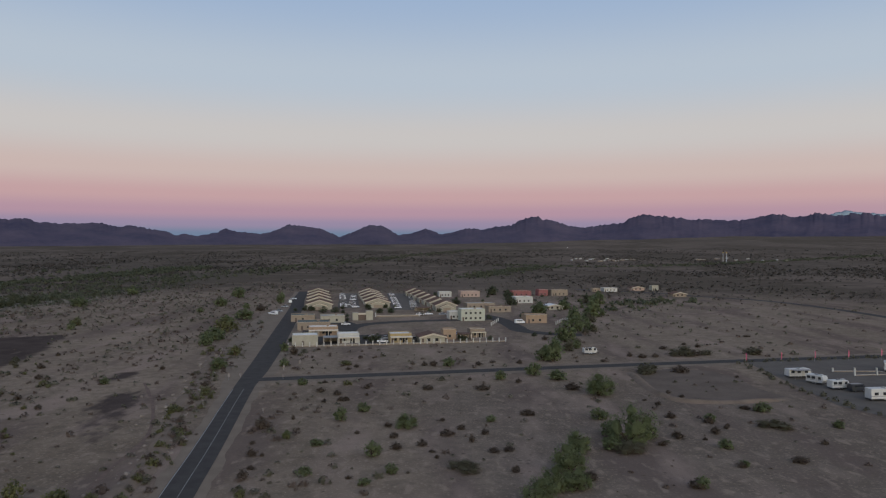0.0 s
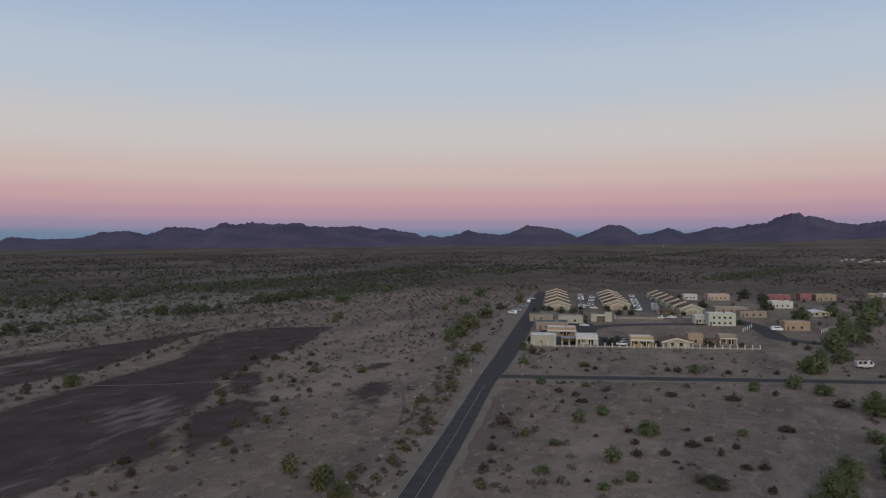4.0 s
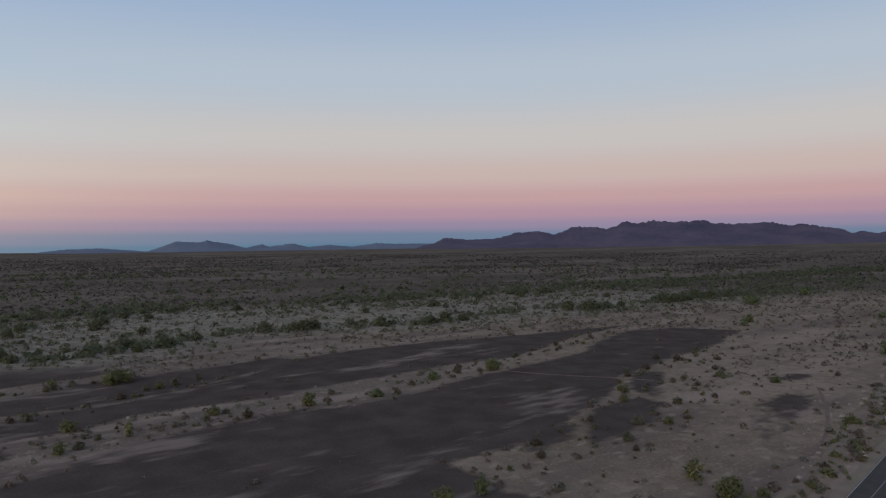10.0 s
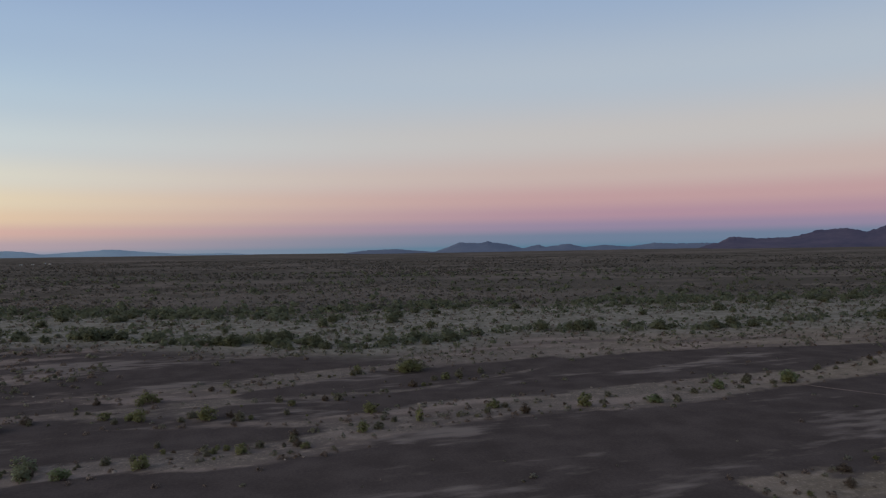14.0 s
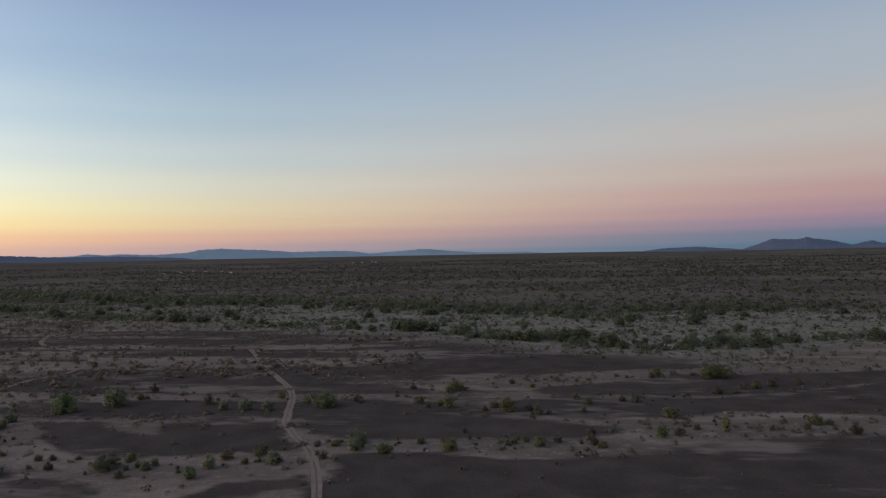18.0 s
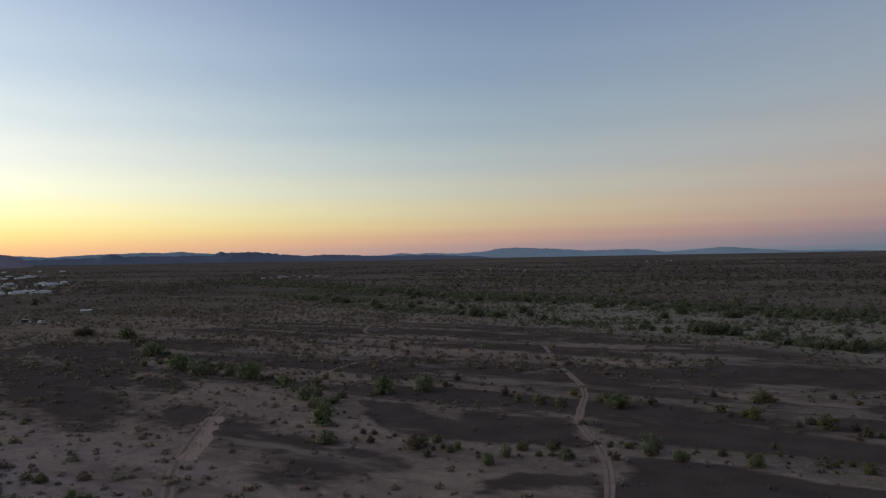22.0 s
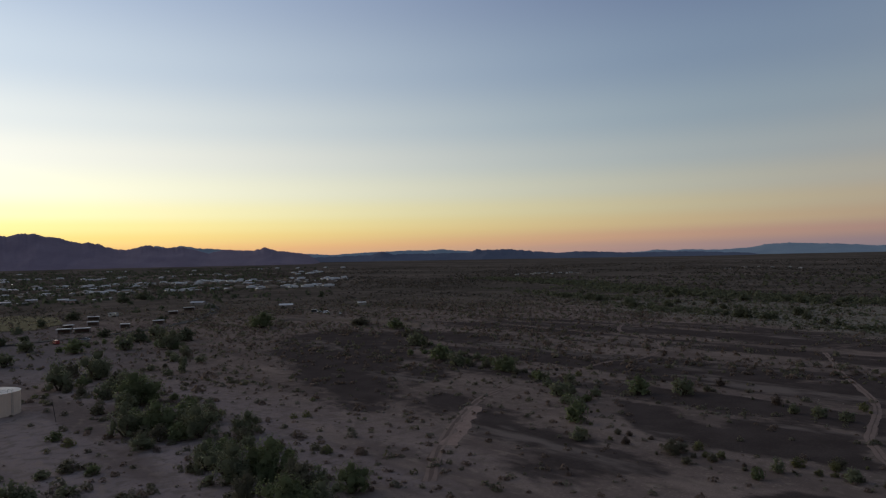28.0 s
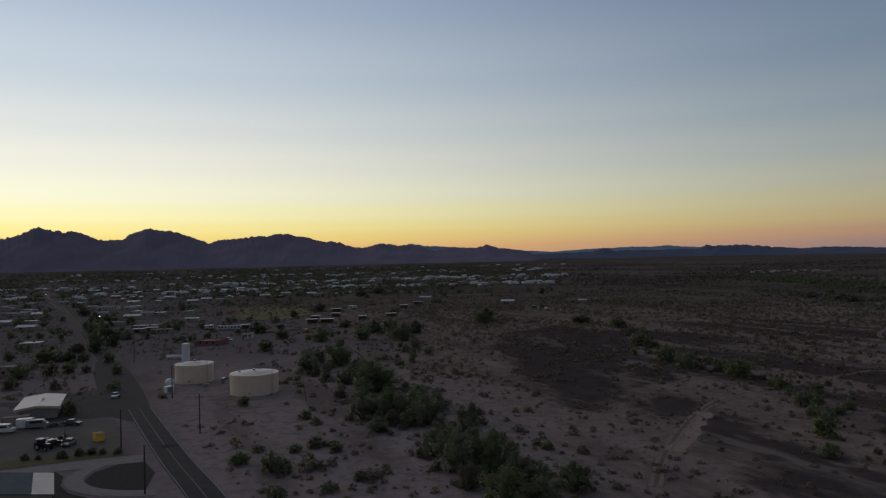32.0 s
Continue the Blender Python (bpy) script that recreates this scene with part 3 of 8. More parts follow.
# ---------------------------------------------------------------- ground, one sheet to the horizon
def ground_material():
    GROUND_GAIN = (1.41, 1.41, 1.47)  # brightens every ground colour, in place of the sky's bluish sheen
    m = bpy.data.materials.new("desert_ground")
    m.use_nodes = True
    nt = m.node_tree
    b = nt.nodes["Principled BSDF"]
    co = nt.nodes.new("ShaderNodeTexCoord")

    def noise_tex(scale, detail, stretch=(1, 1, 1)):
        mp = nt.nodes.new("ShaderNodeMapping")
        mp.inputs["Scale"].default_value = stretch
        n = nt.nodes.new("ShaderNodeTexNoise")
        n.inputs["Scale"].default_value, n.inputs["Detail"].default_value = scale, detail
        nt.links.new(co.outputs["Object"], mp.inputs[0])
        nt.links.new(mp.outputs[0], n.inputs["Vector"])
        return n.outputs[0]

    def mul_add(a, k, c):
        n = nt.nodes.new("ShaderNodeMath")
        n.operation = "MULTIPLY_ADD"
        nt.links.new(a, n.inputs[0])
        n.inputs[1].default_value = k
        if isinstance(c, float):
            n.inputs[2].default_value = c
        else:
            nt.links.new(c, n.inputs[2])
        return n.outputs[0]

    def ramp(v, lo, hi):
        n = nt.nodes.new("ShaderNodeMapRange")
        n.interpolation_type = "SMOOTHSTEP"
        nt.links.new(v, n.inputs[0])
        n.inputs[1].default_value, n.inputs[2].default_value = lo, hi
        return n.outputs[0]

    def blend(f, a, c):
        n = nt.nodes.new("ShaderNodeMix")
        n.data_type = "RGBA"
        nt.links.new(f, n.inputs[0])
        for i, v in ((6, a), (7, c)):
            if isinstance(v, tuple):
                n.inputs[i].default_value = (v[0] * GROUND_GAIN[0], v[1] * GROUND_GAIN[1], v[2] * GROUND_GAIN[2], 1)
            else:
                nt.links.new(v, n.inputs[i])
        return n.outputs[2]

    def attr(name):
        n = nt.nodes.new("ShaderNodeAttribute")
        n.attribute_name = name
        return n.outputs["Fac"]

    def specks(scale, size, stretch=(1, 1, 1)):
        """Small dark tufts, one to a cell, of uneven size."""
        mp = nt.nodes.new("ShaderNodeMapping")
        mp.inputs["Scale"].default_value = stretch
        n = nt.nodes.new("ShaderNodeTexVoronoi")
        n.inputs["Scale"].default_value = scale
        nt.links.new(co.outputs["Object"], mp.inputs[0])
        nt.links.new(mp.outputs[0], n.inputs["Vector"])
        grow = mul_add(noise_tex(scale * 0.35, 3), -0.9, 0.62)
        add = nt.nodes.new("ShaderNodeMath")
        nt.links.new(n.outputs["Distance"], add.inputs[0])
        nt.links.new(grow, add.inputs[1])
        return ramp(add.outputs[0], size + 0.34, size + 0.16)

    coarse, mid, fine = noise_tex(0.012, 5), noise_tex(0.11, 5), noise_tex(1.6, 4)
    hummock = noise_tex(0.34, 6)
    sand = blend(ramp(mul_add(mid, 0.6, coarse), 0.60, 1.00), (0.108, 0.084, 0.060), (0.172, 0.134, 0.097))
    sand = blend(mul_add(attr("red"), 0.80, 0.0), sand, blend(mid, (0.104, 0.076, 0.064), (0.178, 0.132, 0.110)))
    sand = blend(mul_add(attr("dull"), 0.85, 0.0), sand, blend(mid, (0.072, 0.058, 0.046), (0.128, 0.104, 0.083)))
    sand = blend(mul_add(attr("pale"), 0.55, 0.0), sand, blend(mid, (0.126, 0.099, 0.072), (0.192, 0.153, 0.113)))
    sand = blend(mul_add(attr("grey"), 0.85, 0.0), sand, blend(mid, (0.164, 0.129, 0.119), (0.244, 0.196, 0.180)))
    sand = blend(ramp(fine, 0.52, 0.75), sand, (0.215, 0.168, 0.122))
    sand = blend(mul_add(ramp(hummock, 0.47, 0.64), 0.45, 0.0), sand, (0.086, 0.071, 0.052))
    sand = blend(mul_add(ramp(noise_tex(0.055, 6, (1.0, 0.22, 1.0)), 0.46, 0.64), 0.75, 0.0), sand, (0.094, 0.071, 0.058))
    sand = blend(mul_add(ramp(noise_tex(0.42, 4, (1.0, 0.5, 1.0)), 0.54, 0.70), 0.55, 0.0), sand, (0.212, 0.164, 0.124))
    sand = blend(mul_add(ramp(noise_tex(0.085, 6, (1.0, 0.30, 1.0)), 0.50, 0.68), 0.65, 0.0), sand, (0.196, 0.148, 0.116))
    sand = blend(mul_add(specks(0.42, -0.02), 0.65, 0.0), sand, (0.062, 0.051, 0.037))
    sand = blend(mul_add(specks(0.95, -0.02), 0.6, 0.0), sand, (0.070, 0.056, 0.042))
    sand = blend(mul_add(ramp(noise_tex(5.5, 3), 0.56, 0.70), 0.6, 0.0), sand, (0.075, 0.058, 0.046))
    stony = blend(ramp(mul_add(fine, 0.5, mid), 0.5, 1.0), (0.0425, 0.033, 0.028), (0.064, 0.050, 0.0425))
    stony = blend(mul_add(ramp(noise_tex(4.0, 3), 0.5, 0.72), 0.5, 0.0), stony, (0.036, 0.029, 0.025))
    rill = noise_tex(0.10, 8, (1.0, 0.25, 1.0))
    ragged = mul_add(rill, 0.95, mul_add(mid, 0.7, mul_add(fine, 0.25, mul_add(noise_tex(0.38, 5, (1.0, 0.5, 1.0)), 0.8, attr("varnish")))))
    edge = ramp(ragged, 1.62, 2.02)
    dusty = ramp(mul_add(noise_tex(0.3, 4, (1.0, 0.3, 1.0)), 0.35, noise_tex(0.042, 7, (1.0, 0.30, 1.0))), 0.735, 0.86)
    stony = blend(mul_add(dusty, 0.75, 0.0), stony, (0.150, 0.120, 0.098))
    near = blend(edge, sand, stony)
    wash_sand = blend(ramp(mid, 0.35, 0.7), (0.120, 0.104, 0.078), (0.182, 0.157, 0.121))
    wash_sand = blend(mul_add(specks(0.33, 0.05, (1.0, 0.6, 1.0)), 0.8, 0.0), wash_sand, (0.058, 0.052, 0.033))
    wash_sand = blend(mul_add(ramp(hummock, 0.48, 0.62), 0.5, 0.0), wash_sand, (0.092, 0.082, 0.056))
    near = blend(attr("wash"), near, wash_sand)
    streak = noise_tex(0.004, 6, (1.0, 0.45, 1.0))
    plain = blend(ramp(mul_add(noise_tex(0.024, 5), 0.8, streak), 0.80, 1.02), (0.066, 0.054, 0.041), (0.110, 0.087, 0.068))
    plain = blend(mul_add(ramp(noise_tex(0.0021, 5), 0.42, 0.66), 0.7, 0.0), plain, (0.076, 0.063, 0.049))
    far = blend(mul_add(specks(0.13, 0.12), 0.75, 0.0), plain, (0.055, 0.047, 0.035))
    near = blend(mul_add(attr("town"), 0.8, 0.0), near, (0.116, 0.098, 0.091))
    nt.links.new(blend(attr("scrub"), near, far), b.inputs["Base Color"])
    b.inputs["Roughness"].default_value = 1.0
    b.inputs["Specular IOR Level"].default_value = 0.0
    bp = nt.nodes.new("ShaderNodeBump")
    bp.inputs["Strength"].default_value, bp.inputs["Distance"].default_value = 0.7, 0.25
    nt.links.new(mul_add(fine, 0.4, mid), bp.inputs["Height"])
    nt.links.new(bp.outputs[0], b.inputs["Normal"])
    return m


def wash_at(x, y):
    e = wash_edge(y)
    return step01(e - x, -34, 10) * step01(x - (e - 165 + 40 * (fnoise(x * 0.012, y * 0.006, 43) - 0.5)), -40, 50)


def scrub_at(x, y):
    """Where the plain is covered by close low scrub."""
    r = np.hypot(x, y)
    west = step01((wash_edge(y) - 130) - x, 0, 80)
    east = step01(r + 160 * (fnoise(x * 0.006, y * 0.006, 41) - 0.5), 500, 720)
    return np.clip(np.maximum(west, np.where(x > -330, east * 0.88, east)), 0, 1) * (1 - 0.65 * np.clip(town_at(x, y), 0, 1) * step01(-np.hypot(x, y), -2400, -1700))


def red_at(x, y):
    """Darker reddish sand between the flats, in the west and the south-west."""
    return np.clip(step01(-x, 105, 165) * step01(-y, -190, -40) + step01(-y, -10, 60) * step01(-x, 50, 85), 0, 1) * step01(-np.hypot(x, y), -720, -520)


BASIN = [(60, 224), (74, 230), (86, 226), (89, 215), (88, 200), (91, 188), (82, 184), (67, 183), (61, 183), (59, 194), (60, 211)]


def dull_at(x, y):
    """Dull olive-grey sand: the strips between the western flats, the ground south of the side road."""
    return np.clip(step01(-x, 115, 150) * step01(y, -70, -10) * step01(-y, -190, -110) + 0.85 * step01(x + 0.15 * y, 4, 36) * step01(-y, -216, -186) * step01(y, 40, 80), 0, 1)


def pale_at(x, y):
    """Bare pale sand round the village and on the open ground beside it."""
    return step01(x - road_x(y), 2, 12) * step01(y, 60, 140) * step01(-y, -600, -430) * step01(-x, -300, -170) * (0.10 + 0.90 * step01(y - cross_y(x), -6, 10))


def grey_at(x, y):
    """Greyer, paler sand about the tanks and the thicket; bluer light is put into its colour."""
    return step01(x, -120, -60) * step01(-y, 70, 110) * step01(y, -420, -330)


def town_at(x, y):
    """Trodden dull ground of the town and its edge."""
    return step01(-y, 265, 340) * step01(x, -150, -50) + 0.75 * step01(-y, 110, 150) * step01(x, -14, 4) * step01(y, -330, -225)


def build_ground():
    bearings = np.radians(np.r_[np.arange(-40, 195, 0.32), np.arange(195, 320, 5.0)])
    depth = np.r_[np.linspace(1.2, 0.40, 30, endpoint=False), np.linspace(0.40, 0.0, 300, endpoint=False)]
    radii = np.r_[0.0, 12.0, 40.0 / depth[8:-1], 4950.0]
    radii = np.unique(np.clip(radii, 0, 4950))
    B, R = np.meshgrid(bearings, radii, indexing="ij")
    x, y = -np.sin(B) * R, np.cos(B) * R
    nb, nr = B.shape
    verts = np.stack([x, y, ground_z(x, y)], -1).reshape(-1, 3)
    i, j = np.meshgrid(np.arange(nb), np.arange(nr - 1), indexing="ij")
    i2 = (i + 1) % nb
    faces = np.stack([i * nr + j, i2 * nr + j, i2 * nr + j + 1, i * nr + j + 1], -1).reshape(-1, 4)[:, ::-1]
    me = raw_mesh("ground", verts, faces, ground_material())
    fx, fy = x.ravel(), y.ravel()
    for name, values in (("varnish", varnish_at(fx, fy)), ("wash", wash_at(fx, fy)), ("scrub", scrub_at(fx, fy)), ("red", red_at(fx, fy)), ("pale", pale_at(fx, fy)), ("dull", dull_at(fx, fy)), ("grey", grey_at(fx, fy)), ("town", np.clip(town_at(fx, fy), 0, 1))):
        me.attributes.new(name, "FLOAT", "POINT").data.foreach_set("value", values.astype(np.float32))
    me.shade_smooth()
    ob = new("ground", me)
    return tagged(ob, "pinkish grey desert flat of sand and dark stony patches", "ground", kind="structure")


build_ground()


# ---------------------------------------------------------------- roads, tracks
def ribbon(name, line, left, right, z, mat, label, category, kind="structure", wobble=0.0, parent=None):
    """A strip of the given reach to the left and right of a line, draped on the ground."""
    d = np.gradient(line, axis=0)
    d /= np.hypot(d[:, 0], d[:, 1])[:, None]
    n = np.stack([-d[:, 1], d[:, 0]], 1)
    s = np.arange(len(line))
    wl = wobble * (fnoise(s * 0.35, s * 0 + 1.5, 51) - 0.5)
    wr = wobble * (fnoise(s * 0.35, s * 0 + 7.5, 52) - 0.5)
    cols = []
    for k in np.linspace(0, 1, 5):
        p = line + n * ((left + wl) * (1 - k) - (right + wr) * k)[:, None]
        cols.append(np.c_[p, ground_z(p[:, 0], p[:, 1]) + z])
    v = np.stack(cols, 1)
    nl = len(line)
    i, j = np.meshgrid(np.arange(nl - 1), np.arange(4), indexing="ij")
    f = np.stack([i * 5 + j, i * 5 + j + 1, (i + 1) * 5 + j + 1, (i + 1) * 5 + j], -1).reshape(-1, 4)
    ob = new(name, raw_mesh(name, v.reshape(-1, 3), f, mat))
    if parent is not None:
        ob.parent = parent
        return ob
    return tagged(ob, label, category, kind=kind)


graded = ROAD_LINE[ROAD_LINE[:, 1] > -20]
ribbon("road_shoulder", graded, np.interp(graded[:, 1], [0, 190, 222, 260, 330, 420, 465, 500], [5.2, 5.2, 9.0, 16.0, 20.0, 15.0, 8.0, 6.0]),
       np.interp(graded[:, 1], [0, 190, 225, 400], [4.2, 4.4, 7.5, 8.0]), 0.018, M["shoulder"], "pale graded sand along the paved road", "shoulder", wobble=2.5)
ribbon("road_shoulder", CROSS_LINE[2:], 6.0, 6.0, 0.026, M["shoulder"], "pale graded sand along the side road", "shoulder", wobble=4)
road = ribbon("road", ROAD_LINE, 3.05, np.interp(ROAD_LINE[:, 1], [-20, 60, 200, 222, 280, 400], [3.05, 2.5, 2.6, 3.8, 5.0, 5.4]), 0.07, M["asphalt"], "straight two-lane asphalt road across the desert", "road")
ribbon("road", CROSS_LINE, 2.8, 2.8, 0.066, M["asphalt"], "narrow asphalt side road off the main road", "road")
lined = ROAD_LINE[(ROAD_LINE[:, 1] < 196) & (ROAD_LINE[:, 1] > -222)]
far_south = lined[lined[:, 1] < -20]
for nm, line, a, b, mt in (("edge_line", lined, 2.96, -2.82, "line_white"), ("centre_line", lined, 0.06, 0.06, "line_pale"), ("edge_line", far_south, -2.70, 2.82, "line_white")):
    ribbon(nm, line, a, b, 0.085, M[mt], "", "", parent=road)

TRAIL_A = [(-290, -112), (-262, -98), (-243, -89), (-226, -79), (-207, -68), (-191, -62), (-174, -58), (-163, -55), (-153, -50), (-142, -43), (-132, -39), (-124, -36), (-105, -31)]
TRAIL_B = [(-364, -244), (-345, -242), (-313, -224), (-297, -207), (-286, -184), (-264, -166), (-245, -158), (-227, -156), (-218, -160), (-203, -158), (-187, -153)]
TRAIL_C = [(-159, -153), (-153, -151), (-141, -147), (-129, -140), (-114, -129), (-99, -117), (-90, -108), (-81, -99)]
TRAIL_D = [(-121, 179), (-132, 174), (-141, 168), (-155, 161), (-165, 157)]
TRAIL_E = [(-54, 100), (-56, 108), (-58.8, 123), (-59.5, 135), (-60.5, 145), (-66, 163), (-74.5, 182), (-86, 205)]
for pts, half, gap in ((TRAIL_A, 0.40, 0.55), (TRAIL_B, 0.38, 0.6), (TRAIL_C, 0.40, 0.8)):
    ln = along(pts, 2.0)
    d = np.gradient(ln, axis=0)
    d /= np.hypot(d[:, 0], d[:, 1])[:, None]
    nrm = np.stack([-d[:, 1], d[:, 0]], 1)
    ribbon("verge", ln, gap + 0.45, gap + 0.45, 0.04, M["track_edge"], "trodden earth along a dirt track", "track", wobble=2.2)
    rut = ribbon("dirt_track", ln + nrm * gap, half, half, 0.05, M["track"], "pale two-rut dirt track over dark stony ground", "track", wobble=0.8)
    ribbon("rut", ln - nrm * gap, half, half, 0.055, M["track"], "", "", wobble=0.8, parent=rut)
ribbon("footpath", along(TRAIL_D, 2.0), 0.3, 0.3, 0.05, M["track"], "thin pale footpath across a dark stony flat", "path", wobble=0.3)
ribbon("footpath", along(TRAIL_E, 2.0), 0.45, 0.45, 0.045, M["track_edge"], "worn wheel rut behind the road bank", "path", wobble=0.7)
# a graded dirt road and its loop on the open ground east of the village
ribbon("dirt_road", along([(108, 443), (147, 506), (186, 575)], 4.0), 2.4, 2.4, 0.04, M["track_edge"], "worn dirt road on open sand", "dirt road", wobble=2.5)
ribbon("back_road", along([(120, 640), (160, 612), (185, 589), (198, 558), (226, 530), (242, 495), (248, 447), (250, 402), (246, 350), (243, 300), (240, 272)], 4.0), 3.6, 3.6, 0.06, M["asphalt"], "grey back road bending across open sand", "road", wobble=0.6)
ribbon("dirt_road", along([(125, 455), (127, 414), (145, 408), (173, 430), (199, 458)], 4.0), 1.6, 1.6, 0.045, M["track_edge"], "worn dirt loop on open sand", "dirt road", wobble=1.5)


def earth_bank(pts, half, high, label):
    """A low ridge of pushed-up earth along a line."""
    ln = along(pts, 2.0)
    d = np.gradient(ln, axis=0)
    d /= np.hypot(d[:, 0], d[:, 1])[:, None] + 1e-9
    n = np.stack([-d[:, 1], d[:, 0]], 1)
    s = np.arange(len(ln))
    hh = high * (0.45 + 1.1 * fnoise(s * 0.22, s * 0 + 2.0, 55)) * step01(s, 0, 5) * step01(-s, -len(ln) + 1, -len(ln) + 6)
    cols = []
    for k in np.linspace(-1, 1, 9):
        p = ln + n * (k * half * (0.8 + 0.5 * fnoise(s * 0.3, s * 0 + 5 + k, 56)))[:, None]
        lump = 0.75 + 0.5 * fnoise(p[:, 0] * 0.7, p[:, 1] * 0.7, 57)
        cols.append(np.c_[p, ground_z(p[:, 0], p[:, 1]) - 0.03 + hh * (1 - k * k) ** 1.3 * lump])
    v = np.stack(cols, 1)
    i, j = np.meshgrid(np.arange(len(ln) - 1), np.arange(8), indexing="ij")
    f = np.stack([i * 9 + j, i * 9 + j + 1, (i + 1) * 9 + j + 1, (i + 1) * 9 + j], -1).reshape(-1, 4)[:, ::-1]
    me = raw_mesh("earth_bank", v.reshape(-1, 3), f, M["bank"])
    me.shade_smooth()
    return tagged(new("earth_bank", me), label, "bank", kind="structure")


earth_bank([(-51, 104), (-52, 114), (-52, 123), (-54, 133), (-58, 151), (-64, 171), (-71, 210), (-83, 258)], 2.1, 0.75, "low pushed-up earth bank beside the road")
earth_bank([(59, 226), (58, 210), (57.5, 194), (60, 182), (68, 180.5), (83, 182), (93, 187)], 1.5, 0.8, "low earth bank beside a bare basin")
scar = along([(-131, -139), (-124, -134), (-116, -128), (-108, -121), (-99, -115)], 2.0)
ribbon("bare_bank", scar, 2.4, 1.6, 0.045, M["scar"], "bare pale bank cut by wheels", "bank", wobble=5)



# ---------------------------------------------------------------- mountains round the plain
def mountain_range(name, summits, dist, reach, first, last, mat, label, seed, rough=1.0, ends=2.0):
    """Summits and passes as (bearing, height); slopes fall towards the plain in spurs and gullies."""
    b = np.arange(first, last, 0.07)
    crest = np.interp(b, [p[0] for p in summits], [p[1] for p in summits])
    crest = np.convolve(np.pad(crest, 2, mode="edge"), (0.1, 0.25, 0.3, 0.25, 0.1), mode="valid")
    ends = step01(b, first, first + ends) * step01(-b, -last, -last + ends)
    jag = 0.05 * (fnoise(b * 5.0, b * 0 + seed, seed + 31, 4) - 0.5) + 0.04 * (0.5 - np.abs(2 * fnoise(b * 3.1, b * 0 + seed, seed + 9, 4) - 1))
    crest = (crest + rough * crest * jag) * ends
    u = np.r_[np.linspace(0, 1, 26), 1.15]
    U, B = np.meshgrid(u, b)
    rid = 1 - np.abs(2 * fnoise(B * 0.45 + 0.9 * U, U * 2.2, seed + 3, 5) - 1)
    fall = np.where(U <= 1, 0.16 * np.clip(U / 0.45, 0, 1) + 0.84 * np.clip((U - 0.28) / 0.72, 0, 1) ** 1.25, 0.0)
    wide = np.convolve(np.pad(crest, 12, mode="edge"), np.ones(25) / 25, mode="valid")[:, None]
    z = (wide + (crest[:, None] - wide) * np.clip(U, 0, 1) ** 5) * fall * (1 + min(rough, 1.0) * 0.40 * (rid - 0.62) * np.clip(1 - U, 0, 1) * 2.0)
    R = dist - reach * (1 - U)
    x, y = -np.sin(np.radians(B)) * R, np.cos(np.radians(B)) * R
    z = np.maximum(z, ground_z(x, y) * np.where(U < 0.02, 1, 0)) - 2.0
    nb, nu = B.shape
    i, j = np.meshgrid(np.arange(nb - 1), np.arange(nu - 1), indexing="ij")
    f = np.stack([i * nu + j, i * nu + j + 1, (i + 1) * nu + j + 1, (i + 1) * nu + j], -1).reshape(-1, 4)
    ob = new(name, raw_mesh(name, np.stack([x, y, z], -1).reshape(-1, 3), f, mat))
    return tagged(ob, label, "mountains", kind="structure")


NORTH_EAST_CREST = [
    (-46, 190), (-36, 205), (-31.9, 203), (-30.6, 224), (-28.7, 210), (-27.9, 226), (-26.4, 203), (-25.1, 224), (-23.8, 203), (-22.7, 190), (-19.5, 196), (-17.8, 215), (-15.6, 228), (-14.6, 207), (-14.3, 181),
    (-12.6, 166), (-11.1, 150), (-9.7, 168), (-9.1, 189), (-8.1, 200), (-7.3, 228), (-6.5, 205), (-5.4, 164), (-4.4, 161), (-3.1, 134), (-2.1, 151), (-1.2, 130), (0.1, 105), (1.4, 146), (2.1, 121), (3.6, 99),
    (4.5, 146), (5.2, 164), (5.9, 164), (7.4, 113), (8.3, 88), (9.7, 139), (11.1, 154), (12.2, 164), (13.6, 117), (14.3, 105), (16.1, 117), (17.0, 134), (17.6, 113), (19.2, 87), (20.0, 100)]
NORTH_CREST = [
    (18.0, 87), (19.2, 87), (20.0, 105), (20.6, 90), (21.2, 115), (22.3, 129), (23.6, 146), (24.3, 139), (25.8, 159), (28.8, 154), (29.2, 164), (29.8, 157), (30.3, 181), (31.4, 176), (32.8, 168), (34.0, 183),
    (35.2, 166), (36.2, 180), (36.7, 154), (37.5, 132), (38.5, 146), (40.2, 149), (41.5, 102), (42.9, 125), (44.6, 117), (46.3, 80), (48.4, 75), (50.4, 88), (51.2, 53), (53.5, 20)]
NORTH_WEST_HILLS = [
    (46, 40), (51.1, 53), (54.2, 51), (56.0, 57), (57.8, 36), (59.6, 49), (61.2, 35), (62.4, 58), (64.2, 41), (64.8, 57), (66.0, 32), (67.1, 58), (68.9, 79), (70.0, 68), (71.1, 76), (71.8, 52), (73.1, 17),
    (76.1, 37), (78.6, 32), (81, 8)]
